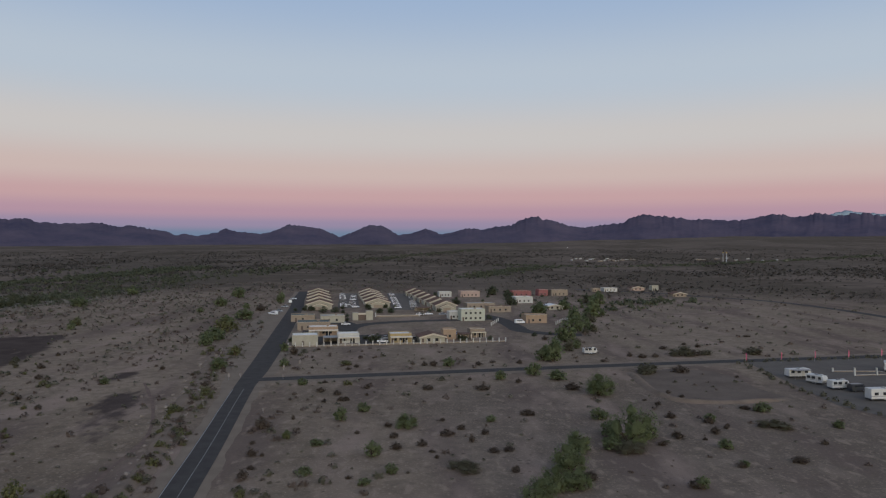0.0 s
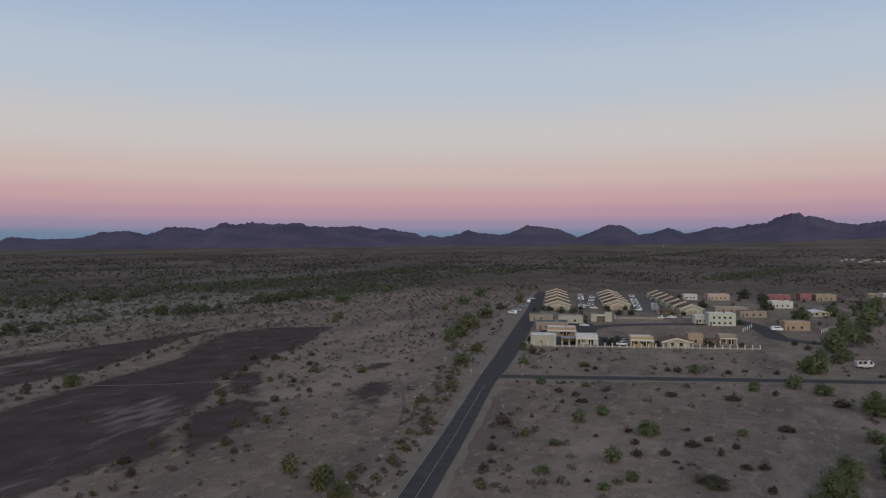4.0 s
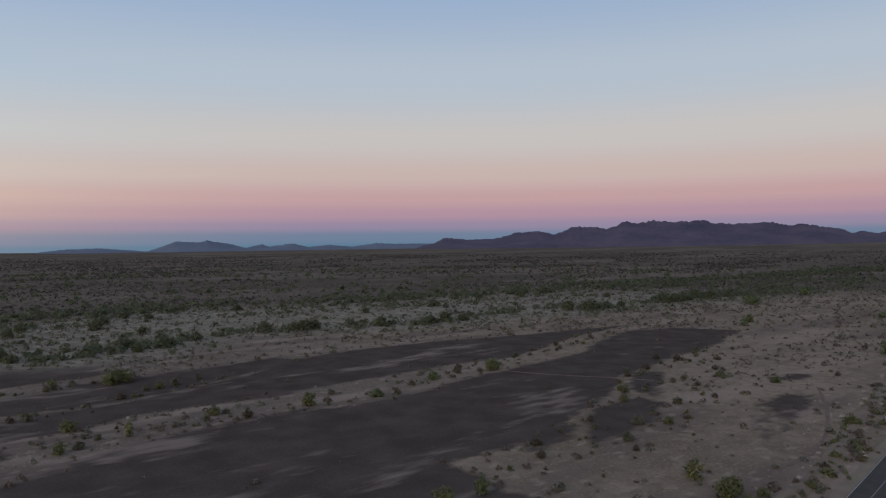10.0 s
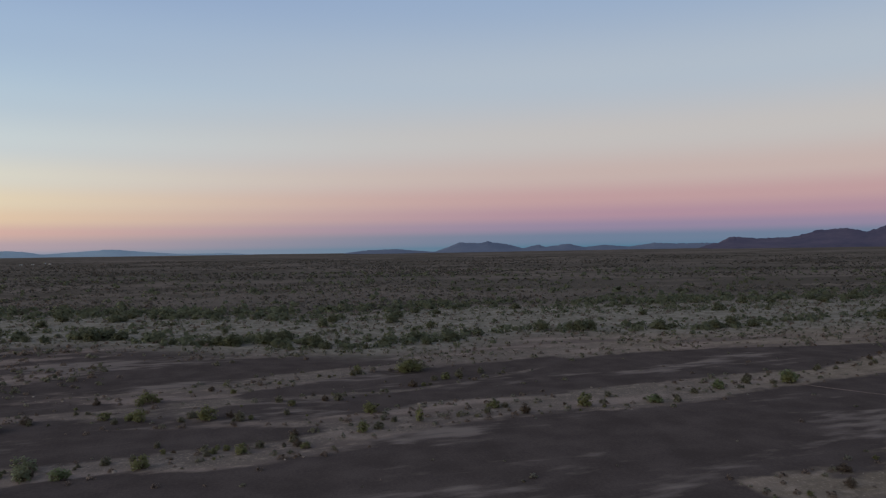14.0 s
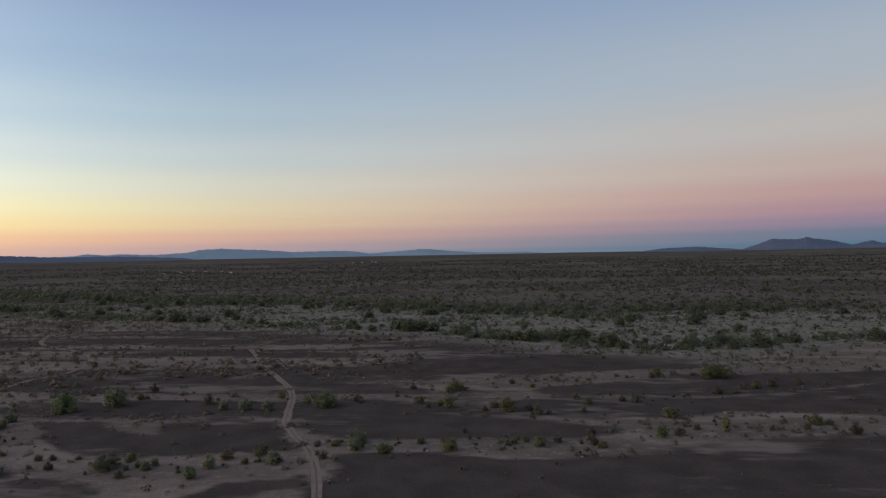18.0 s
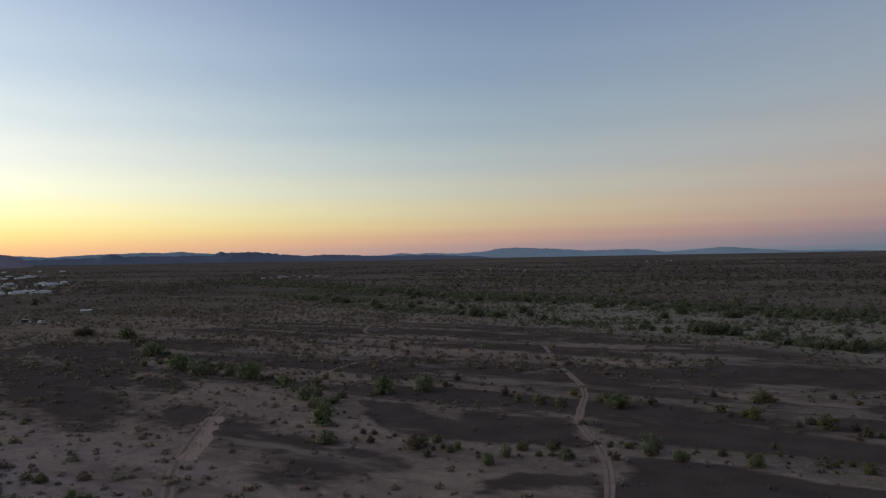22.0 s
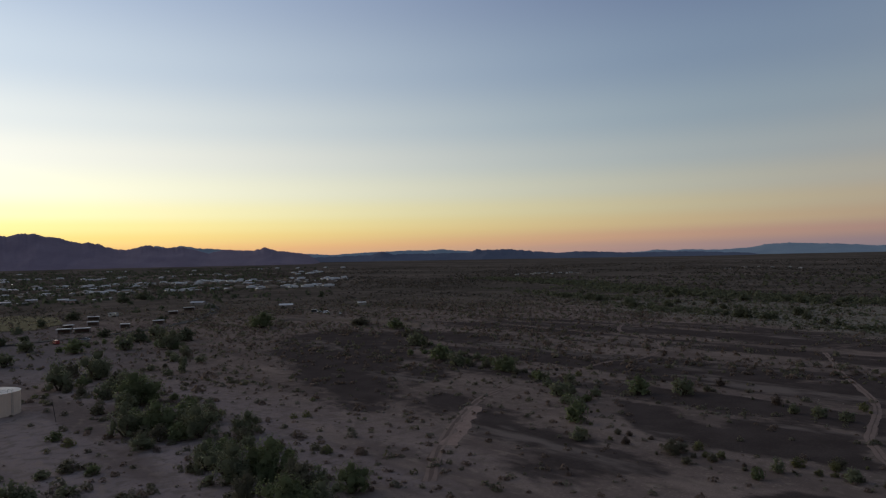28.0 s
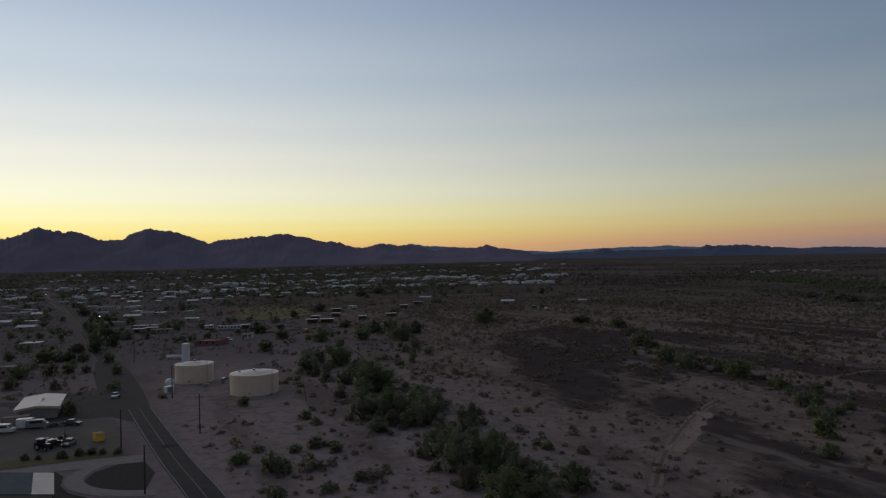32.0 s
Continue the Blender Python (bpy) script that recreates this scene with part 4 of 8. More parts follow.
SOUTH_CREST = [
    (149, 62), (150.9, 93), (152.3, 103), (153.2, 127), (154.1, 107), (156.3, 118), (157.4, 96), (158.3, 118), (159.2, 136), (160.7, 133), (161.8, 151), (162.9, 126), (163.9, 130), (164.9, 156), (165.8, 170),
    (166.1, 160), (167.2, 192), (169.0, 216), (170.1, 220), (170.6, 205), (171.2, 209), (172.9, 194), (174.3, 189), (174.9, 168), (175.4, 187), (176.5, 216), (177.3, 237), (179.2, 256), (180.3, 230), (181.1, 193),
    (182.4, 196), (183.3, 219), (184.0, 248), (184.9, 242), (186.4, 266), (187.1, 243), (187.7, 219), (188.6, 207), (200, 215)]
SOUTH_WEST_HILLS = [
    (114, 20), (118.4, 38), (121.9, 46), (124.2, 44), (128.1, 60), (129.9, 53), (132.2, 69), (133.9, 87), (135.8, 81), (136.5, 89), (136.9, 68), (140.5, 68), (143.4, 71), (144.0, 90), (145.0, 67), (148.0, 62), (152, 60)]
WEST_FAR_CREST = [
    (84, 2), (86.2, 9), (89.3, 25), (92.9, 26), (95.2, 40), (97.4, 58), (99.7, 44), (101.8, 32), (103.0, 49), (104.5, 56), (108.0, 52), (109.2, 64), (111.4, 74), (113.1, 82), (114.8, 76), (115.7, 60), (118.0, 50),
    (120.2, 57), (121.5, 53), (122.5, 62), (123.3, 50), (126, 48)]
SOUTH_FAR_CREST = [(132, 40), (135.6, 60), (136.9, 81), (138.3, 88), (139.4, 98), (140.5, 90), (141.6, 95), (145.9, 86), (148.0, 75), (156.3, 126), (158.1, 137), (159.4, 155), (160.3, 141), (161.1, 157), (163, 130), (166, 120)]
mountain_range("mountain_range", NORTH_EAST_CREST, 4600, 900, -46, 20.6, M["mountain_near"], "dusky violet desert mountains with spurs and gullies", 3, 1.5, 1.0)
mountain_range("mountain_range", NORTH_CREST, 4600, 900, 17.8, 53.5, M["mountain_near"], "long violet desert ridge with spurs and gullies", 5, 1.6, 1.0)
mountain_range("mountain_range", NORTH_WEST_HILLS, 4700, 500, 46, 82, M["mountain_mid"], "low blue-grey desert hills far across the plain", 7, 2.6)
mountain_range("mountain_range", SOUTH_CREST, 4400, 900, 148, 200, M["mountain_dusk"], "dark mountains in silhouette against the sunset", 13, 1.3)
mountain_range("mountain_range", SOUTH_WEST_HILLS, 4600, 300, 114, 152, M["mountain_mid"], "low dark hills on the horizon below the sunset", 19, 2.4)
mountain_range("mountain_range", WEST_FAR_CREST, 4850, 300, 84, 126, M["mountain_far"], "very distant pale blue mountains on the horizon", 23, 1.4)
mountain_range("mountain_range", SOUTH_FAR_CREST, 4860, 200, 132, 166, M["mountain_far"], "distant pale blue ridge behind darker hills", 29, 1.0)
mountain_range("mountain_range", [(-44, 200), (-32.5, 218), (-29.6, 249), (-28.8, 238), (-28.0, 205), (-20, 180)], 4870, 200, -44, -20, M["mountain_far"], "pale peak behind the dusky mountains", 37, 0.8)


# ---------------------------------------------------------------- plants
def leaf_cloud(rng, lobes, count, size):
    """Leaf clumps (small four-cornered sprays) in the outer part of some lobes (centre, radii)."""
    weights = np.array([l[3] * l[4] * l[5] for l in lobes]) ** 0.7
    pick = rng.choice(len(lobes), count, p=weights / weights.sum())
    L = np.array(lobes)[pick]
    d = rng.normal(size=(count, 3))
    d /= np.linalg.norm(d, axis=1)[:, None]
    rad = 0.50 + 0.45 * rng.random(count) ** 0.6 + 0.12 * rng.random(count) ** 4
    c = L[:, :3] + d * L[:, 3:] * rad[:, None]
    c[:, 2] = np.maximum(c[:, 2], 0.08)
    n = d + 0.38 * rng.normal(size=(count, 3)) + np.array([0, 0, 0.25])
    n /= np.linalg.norm(n, axis=1)[:, None]
    a = np.cross(n, rng.normal(size=(count, 3)))
    a /= np.linalg.norm(a, axis=1)[:, None] + 1e-9
    t = np.cross(n, a)
    s = size * (0.6 + 0.8 * rng.random(count))[:, None]
    v = np.stack([c - a * s * 0.5, c - t * s * 0.38, c + a * s * 0.5, c + t * s * 0.38], 1).reshape(-1, 3)
    whole = c - np.array([0, 0, 0.3])
    soft = 0.35 * d + 1.2 * whole / (np.linalg.norm(whole, axis=1)[:, None] + 0.1) + 0.30 * n + np.array([0, 0, 0.9])
    soft /= np.linalg.norm(soft, axis=1)[:, None]
    return v, np.arange(4 * count).reshape(-1, 4), np.repeat(soft, 4, axis=0)


def tree_prototype(seed, leaf, tall, leaves, spray):
    """Mesh data for trunk with limbs, and crown, of a tree one unit wide and high."""
    rng = np.random.default_rng(seed)
    bm = bmesh.new()
    lobes = []
    n = 5 + seed % 3
    for k in range(n):
        ang = 2 * math.pi * (k + 0.6 * rng.random()) / n
        rr = 0.16 + 0.16 * rng.random()
        zc = (0.38 + 0.30 * rng.random()) if tall else (0.28 + 0.28 * rng.random())
        tip = (math.cos(ang) * rr, math.sin(ang) * rr, zc)
        knee = (tip[0] * 0.45, tip[1] * 0.45, zc * 0.45)
        add_tube(bm, (0.02 * math.cos(ang), 0.02 * math.sin(ang), -0.03), knee, 0.030, 0.022, 6 if leaves > 1000 else 4)
        add_tube(bm, knee, tip, 0.022, 0.010, 6 if leaves > 1000 else 4)
        for _ in range(2 if leaves > 1000 else 0):
            e = (tip[0] + rng.normal() * 0.08, tip[1] + rng.normal() * 0.08, min(zc + 0.1 + 0.12 * rng.random(), 0.95))
            add_tube(bm, tip, e, 0.010, 0.004, 5)
        lobes.append((*tip, 0.17 + 0.09 * rng.random(), 0.17 + 0.09 * rng.random(), 0.22 + 0.12 * rng.random()))
        lobes.append((tip[0] * 1.1, tip[1] * 1.1, 0.16, 0.16, 0.16, 0.15))
    lobes.append((0.0, 0.0, 0.34, 0.36, 0.36, 0.40))
    lobes.append((0.04, -0.03, 0.70, 0.22, 0.22, 0.26))
    for k in range(9):
        ang, rr = rng.uniform(0, 6.28), 0.40 * math.sqrt(rng.random())
        rl = rng.uniform(0.07, 0.15)
        lobes.append((math.cos(ang) * rr, math.sin(ang) * rr, rng.uniform(0.2, 0.92 - 0.9 * rr), rl, rl, rl * 1.1))
    trunk = bpy.data.meshes.new("trunk")
    bm.to_mesh(trunk)
    bm.free()
    trunk.materials.append(M["bark"])
    v, f, soft = leaf_cloud(rng, lobes, leaves, spray)
    # close inner twigs and leaves, a lumpy mass inside each lobe
    nu, nv = (7, 5) if leaves > 1000 else (5, 3)
    gu, gv = np.meshgrid(np.arange(nu) * 2 * math.pi / nu, np.linspace(0.02, math.pi - 0.02, nv), indexing="ij")
    ball = np.stack([np.cos(gu) * np.sin(gv), np.sin(gu) * np.sin(gv), np.cos(gv)], -1).reshape(-1, 3)
    i, j = np.meshgrid(np.arange(nu), np.arange(nv - 1), indexing="ij")
    quads = np.stack([i * nv + j, i * nv + j + 1, (i + 1) % nu * nv + j + 1, (i + 1) % nu * nv + j], -1).reshape(-1, 4)
    for lobe in lobes[:-9]:
        lump = ball * np.array(lobe[3:]) * (0.26 + 0.34 * rng.random((len(ball), 1))) + np.array(lobe[:3])
        lump[:, 2] = np.maximum(lump[:, 2], 0.04)
        f = np.r_[f, quads + len(v)]
        v = np.r_[v, lump]
        toward = 0.5 * ball + 1.5 * lump + (0, 0, 0.9) + 0.3 * rng.normal(size=ball.shape)
        soft = np.r_[soft, toward / np.linalg.norm(toward, axis=1)[:, None]]
    v[:, 2] /= max(v[:, 2].max(), 0.9)
    return trunk, raw_mesh("crown", v, f, M[leaf], soft)


TREE_KINDS = {
    "olive": ("mesquite_tree", "olive green desert mesquite with a low spreading crown", [[tree_prototype(s, "leaf_olive", False, n, sz) for s in (1, 2, 3)] for n, sz in ((2300, 0.034), (280, 0.11))]),
    "tall": ("palo_verde_tree", "upright green palo verde tree on open sand", [[tree_prototype(s, "leaf_olive", True, n, sz) for s in (4, 5)] for n, sz in ((2300, 0.034), (280, 0.11))]),
    "yellow": ("desert_bush", "yellow-green rounded desert bush on sand", [[tree_prototype(s, "leaf_yellow", False, n, sz) for s in (6, 7)] for n, sz in ((2300, 0.034), (280, 0.11))]),
    "ironwood": ("ironwood_tree", "olive-grey ironwood tree on pale wash sand", [[tree_prototype(s, "leaf_wash", False, 420, 0.10) for s in (10, 11, 12)]] * 2),
    "smoke": ("smoke_tree", "grey-olive feathery desert tree", [[tree_prototype(s, "leaf_smoke", False, n, sz) for s in (17, 18)] for n, sz in ((2300, 0.034), (280, 0.11))]),
    "garden": ("garden_tree", "dark green rounded garden tree", [[tree_prototype(s, "leaf_garden", False, n, sz) for s in (14, 15)] for n, sz in ((1500, 0.044), (380, 0.09))]),
    "brown": ("bursage_bush", "brown twiggy low desert bush", [[tree_prototype(s, "twig_dark", False, n, sz) for s in (19, 20)] for n, sz in ((1500, 0.042), (260, 0.11))]),
    "dark": ("creosote_bush", "dark grey-green creosote bush", [[tree_prototype(s, "leaf_dark", False, n, sz) for s in (8, 9)] for n, sz in ((2300, 0.034), (280, 0.11))]),
}
tree_rng = random.Random(5)


def plant_tree(kind, x, y, w, h, group=""):
    name, label, protos = TREE_KINDS[kind]
    trunk, crown = tree_rng.choice(protos[0 if w / math.hypot(x, y) > 0.045 else 1])
    ob = thing(name, Matrix.Translation((x, y, float(ground_z(x, y)) - 0.02)) @ Matrix.Rotation(tree_rng.uniform(0, 6.28), 4, "Z"),
               label, "bush" if "bush" in name else "tree", group)
    ob.scale = (w * 0.94, w * 0.94, h * 1.0)
    for nm, me in (("trunk", trunk), ("crown", crown)):
        p = new(nm, me)
        p.parent = ob
    return ob


TREES_CROSSING = [
    (26, 137, 7.2, 4.8), (22, 124, 9.3, 5.8), (22, 116, 6.9, 4.0), (18, 115, 6.4, 4.7), (15, 109, 8.4, 4.8),
    (38, 143, 11.6, 9.1), (42, 189, 11.8, 6.6), (36, 163, 5.5, 3.0), (33, 139, 5.9, 3.0), (28, 218, 6.7, 4.6),
    (17, 211, 4.8, 3.1), (63, 221, 7.4, 2.6), (-8, 155, 7.0, 3.6), (-13, 134, 4.2, 3.3), (-19, 170, 4.5, 2.5),
    (-23, 161, 4.0, 3.7), (35, 149, 5.7, 3.5), (43, 148, 5.0, 3.0), (77, 171, 5.3, 2.7), (-59, 265, 5.2, 3.9),
    (-52, 233, 4.2, 3.1)]
BUSHES_CROSSING = [
    (34, 211, 7.6, 3.5), (65, 225, 8.7, 3.2), (4, 126, 7.8, 1.9), (36, 137, 8.2, 2.6), (56, 140, 4.2, 2.2),
    (61, 162, 3.7, 2.0), (73, 156, 8.7, 2.1), (87, 156, 3.2, 2.0), (43, 117, 3.5, 2.3), (55, 129, 2.8, 1.2),
    (25, 121, 4.1, 1.7), (11, 161, 3.4, 1.6), (-9, 139, 3.5, 1.4), (1, 149, 4.2, 1.5), (-25, 141, 3.5, 1.6),
    (-24, 123, 3.8, 1.7), (-13, 118, 3.0, 1.4), (10, 137, 3.4, 1.1), (20, 167, 4.7, 1.6), (-4, 196, 4.1, 1.6),
    (53, 165, 3.9, 1.4), (66, 131, 4.3, 1.4)]
BUSHES_TANKS = [
    (-27, -208, 5.1, 3.4), (-39, -183, 5.3, 2.4), (-35, -154, 6.5, 2.3)]
TREES_VILLAGE = [
    (38, 244, 9.9, 8.9), (51, 294, 10.8, 9.6), (61, 327, 10.6, 8.5), (83, 394, 12.8, 11.6), (103, 476, 14.0, 10.1),
    (35, 246, 7.6, 4.8), (87, 258, 13.1, 3.9), (114, 261, 8.7, 3.2), (96, 260, 6.7, 2.2), (2, 234, 5.7, 3.4),
    (-95, 296, 12.4, 6.0), (-106, 350, 11.7, 5.8), (-71, 226, 6.7, 4.2), (68, 370, 10.8, 9.0), (56, 412, 13.3, 7.3),
    (75, 441, 10.7, 6.4), (-49, 320, 4.7, 3.6), (-46, 449, 5.0, 3.6), (-83, 440, 5.7, 3.9), (-31, 419, 5.4, 3.4)]
TREES_ROADSIDE = [
    (-66, 109, 4.2, 4.0), (-57, 103, 4.5, 3.6), (-51, 99, 6.6, 3.9), (-167, 158, 7.0, 3.7), (-63, 166, 4.3, 2.2),
    (-52, 127, 3.0, 2.0), (-51, 119, 2.8, 1.7), (-99, 325, 13.6, 7.6), (-105, 378, 13.8, 6.3), (-178, 345, 7.4, 5.0),
    (-96, 202, 4.3, 2.2), (-84, 77, 3.6, 3.3), (-85, 70, 4.7, 2.8), (-63, 168, 4.4, 2.3)]
TREES_PAVEMENT = [
    (-159, 87, 5.2, 4.1), (-165, 156, 5.5, 4.0), (-165, 132, 4.8, 3.1), (-224, 59, 14.0, 4.7), (-207, 66, 3.9, 2.6),
    (-171, 35, 5.0, 3.1), (-158, 44, 2.7, 3.7), (-177, -3, 5.8, 4.0), (-181, -18, 4.4, 3.7), (-204, -18, 6.6, 3.3),
    (-146, 4, 3.6, 2.4), (-142, -14, 4.7, 2.9), (-157, 106, 6.2, 2.3), (-165, 65, 4.3, 2.2)]
TREES_RILLS = [
    (-173, -117, 9.3, 5.7), (-180, -107, 8.4, 5.7), (-177, -76, 3.9, 2.8), (-177, -70, 4.6, 3.4), (-177, -64, 4.3, 3.1),
    (-182, -50, 9.2, 4.3), (-141, -33, 4.2, 2.9), (-134, -108, 7.0, 5.9), (-122, -98, 5.1, 3.3), (-156, -132, 6.6, 4.9),
    (-127, -78, 7.4, 3.1), (-128, -58, 3.5, 2.9), (-122, -59, 3.4, 2.5), (-132, -47, 4.6, 2.6), (-140, -27, 4.7, 2.3)]
TREES_WASHES = [
    (-175, -196, 8.4, 5.3), (-181, -212, 11.2, 6.7), (-204, -256, 11.8, 7.3), (-245, -326, 13.0, 6.5), (-178, -174, 12.0, 6.0),
    (-245, -362, 20.9, 5.6), (-200, -401, 21.5, 10.7), (-142, -114, 5.9, 5.3), (-147, -34, 6.2, 3.0)]
TREES_TANKS = [
    (-56, -256, 12.6, 8.9), (-71, -269, 15.6, 11.6), (-105, -352, 11.7, 8.8), (-66, -212, 17.9, 10.7), (-52, -175, 10.4, 8.2),
    (-59, -174, 13.5, 8.2), (-64, -161, 12.0, 8.5), (-73, -156, 9.1, 6.5), (-62, -122, 11.9, 8.8), (-55, -124, 12.4, 7.9),
    (-54, -101, 11.6, 7.7), (-59, -99, 8.7, 5.8), (-51, -160, 8.2, 3.8), (-25, -138, 5.3, 3.5), (-18, -148, 5.9, 2.9),
    (-21, -123, 4.8, 2.9), (-23, -156, 3.9, 1.8), (-30, -152, 4.6, 2.0), (-31, -138, 4.7, 2.1), (-38, -148, 4.5, 2.0),
    (-30, -123, 4.6, 2.1), (-37, -127, 4.4, 1.8)]
TREES_TOWN = [
    (-122, -339, 17.3, 10.4), (-132, -387, 13.0, 9.1), (-85, -357, 14.6, 7.6), (-53, -333, 11.9, 7.0), (24, -481, 15.4, 10.8),
    (20, -394, 12.6, 10.7), (12, -334, 6.7, 5.4), (6, -432, 10.3, 6.9), (41, -303, 9.8, 6.8), (25, -308, 7.4, 4.9),
    (37, -351, 14.1, 6.8), (8, -297, 5.9, 4.8), (31, -350, 11.2, 5.1), (-70, -383, 12.4, 6.8), (-23, -140, 6.1, 4.5),
    (8, -259, 6.2, 3.3)]
SHRUBS_SIDE_ROAD = [
    (-54, 258, 4.7, 3.6), (-47, 269, 2.2, 1.0), (-46, 251, 1.6, 0.8), (-42, 229, 1.1, 0.9), (-28, 231, 2.6, 1.4), (-30, 227, 3.0, 0.9),
    (-30, 265, 1.3, 0.8), (-10, 237, 1.9, 1.4), (-6, 235, 2.6, 1.6), (-3, 234, 4.2, 2.2), (8, 264, 2.1, 1.0), (12, 236, 3.8, 1.3),
    (17, 241, 2.7, 1.1), (26, 240, 3.1, 1.5), (25, 267, 1.3, 0.8), (-34, 205, 2.4, 1.0), (-33, 192, 2.2, 1.5), (-28, 189, 3.1, 1.5),
    (-25, 182, 3.9, 1.2), (-21, 197, 2.6, 1.5), (-20, 188, 1.5, 0.9), (-39, 182, 1.2, 0.9), (-30, 180, 1.8, 1.0), (11, 196, 5.7, 1.7)]
SHRUBS_BASIN = [
    (8, 210, 1.7, 1.1), (22, 206, 2.7, 1.6), (43, 299, 3.9, 2.3), (36, 197, 6.5, 2.2), (61, 192, 2.0, 1.1), (63, 187, 2.2, 0.9),
    (52, 183, 1.5, 0.7), (85, 274, 4.6, 1.4), (71, 253, 4.6, 1.6), (76, 254, 3.4, 1.6), (67, 255, 2.5, 2.0), (100, 279, 3.3, 1.8),
    (97, 286, 2.9, 1.1), (133, 311, 3.8, 1.3), (75, 224, 7.6, 2.3), (89, 215, 1.9, 0.9), (46, 243, 1.6, 0.8), (55, 244, 2.8, 1.1)]
SHRUBS_EAST = [
    (44, 142, 2.6, 1.1), (49, 149, 2.4, 1.3), (60, 160, 3.4, 1.6), (63, 157, 1.6, 0.9), (54, 128, 2.4, 1.1), (42, 117, 3.4, 1.7), (77, 143, 2.2, 1.1),
    (87, 157, 2.2, 1.1), (76, 172, 3.0, 1.6), (74, 174, 4.0, 1.0), (71, 157, 3.4, 1.1), (75, 156, 3.6, 1.3), (91, 258, 7.0, 2.6), (115, 261, 6.0, 2.4)]
SHRUBS_OPEN_SAND = [
    (-34, 162, 1.1, 1.3), (-31, 153, 1.0, 0.7), (-18, 150, 1.7, 0.9), (-10, 147, 2.4, 1.4), (-12, 156, 2.6, 1.2), (-6, 124, 1.0, 0.5),
    (-4, 141, 3.0, 1.5), (-2, 137, 1.8, 0.5), (-1, 133, 1.5, 0.8), (0, 161, 1.6, 1.0), (4, 154, 3.0, 1.2), (6, 144, 2.1, 1.8),
    (13, 138, 3.4, 1.0), (13, 125, 2.3, 1.4), (9, 150, 2.5, 1.4), (-16, 121, 1.6, 0.8), (54, 178, 2.4, 1.1), (62, 155, 1.9, 1.0),
    (58, 151, 3.2, 1.8), (49, 147, 3.0, 1.7), (54, 146, 1.5, 0.7)]
SHRUBS_ROADSIDE = [
    (-34, 121, 3.0, 1.8), (-34, 126, 2.2, 0.9), (-36, 134, 2.9, 1.7), (-38, 142, 1.7, 0.9), (-34, 134, 1.4, 0.7), (-39, 154, 4.2, 3.1),
    (-33, 193, 3.2, 1.2), (-26, 182, 3.0, 1.1), (-54, 131, 2.6, 1.6), (-57, 145, 2.0, 1.2), (-67, 200, 3.1, 1.6), (-109, 425, 7.7, 4.7),
    (-76, 216, 2.2, 1.1), (-89, 226, 2.7, 1.5), (-105, 291, 3.0, 1.9)]
BUSHES_BANK = [
    (-32, 112, 2.2, 1.5), (-32, 146, 2.2, 1.6), (-55, 138, 2.9, 2.1), (-59, 173, 2.4, 1.1), (-63, 188, 3.2, 1.8), (-75, 257, 3.9, 3.7),
    (-58, 107, 5.1, 3.5), (-54, 109, 3.0, 2.1), (-60, 184, 2.2, 1.5), (-57, 151, 2.4, 1.3), (-54, 134, 1.7, 1.1), (-74, 255, 4.7, 4.1),
    (-86, 264, 4.0, 2.5), (-63, 190, 3.2, 2.2), (-32, 236, 5.7, 1.7), (-27, 202, 3.3, 1.6)]
TREES_GRADED = [
    (-95, 286, 7.2, 5.5), (-93, 279, 7.1, 4.9), (-96, 303, 5.6, 4.4), (-151, 528, 14.0, 9.1), (-142, 457, 12.2, 6.5), (-121, 439, 7.3, 4.1),
    (-109, 480, 7.9, 9.0), (-229, 449, 15.3, 6.9), (-172, 329, 4.7, 4.5), (-142, 416, 7.0, 3.3), (-241, 553, 14.4, 8.2), (-74, 230, 2.3, 1.8),
    (-40, 202, 4.3, 2.2), (-32, 146, 2.5, 2.1), (-9, 124, 3.3, 2.0)]
# x, y, width and height in metres
for rows, kind, group in ((SHRUBS_SIDE_ROAD, "brown", "low shrubs by the side road"), (SHRUBS_BASIN, "brown", "low shrubs by the side road"), (SHRUBS_EAST, "brown", "low shrubs on open sand"), (SHRUBS_OPEN_SAND, "brown", "low shrubs on open sand"), (SHRUBS_ROADSIDE, "brown", "low shrubs on the bank by the road"),
                          (BUSHES_BANK, "yellow", "yellow bushes on the bank by the road"), (TREES_GRADED, "olive", "trees beside the graded sand")):
    for x, y, w, h in rows:
        plant_tree(kind, x, y, w, h, group)
for rows, group in ((TREES_CROSSING, "trees by the crossing"), (BUSHES_CROSSING, "bushes by the crossing"), (BUSHES_TANKS, "bushes near the tanks"), (TREES_VILLAGE, "trees round the village"), (TREES_ROADSIDE, "bushes west of the road"),
                    (TREES_PAVEMENT, "bushes on the stony flats"), (TREES_RILLS, "bushes along the rills"), (TREES_WASHES, "bushes in the small washes"),
                    (TREES_TANKS, "trees east of the tanks"), (TREES_TOWN, "trees at the edge of town")):
    for x, y, w, h in rows:
        if "stony" in group or "west of" in group:
            kind = tree_rng.choice(["yellow", "yellow", "olive"])
        elif h > 0.95 * w:
            kind = "tall"
        elif h < 0.42 * w:
            kind = "brown" if y > 100 and w < 5 else "dark"
        else:
            kind = "smoke" if y < 0 and tree_rng.random() < 0.7 else "olive"
        plant_tree(kind, x, y, w, h, group)

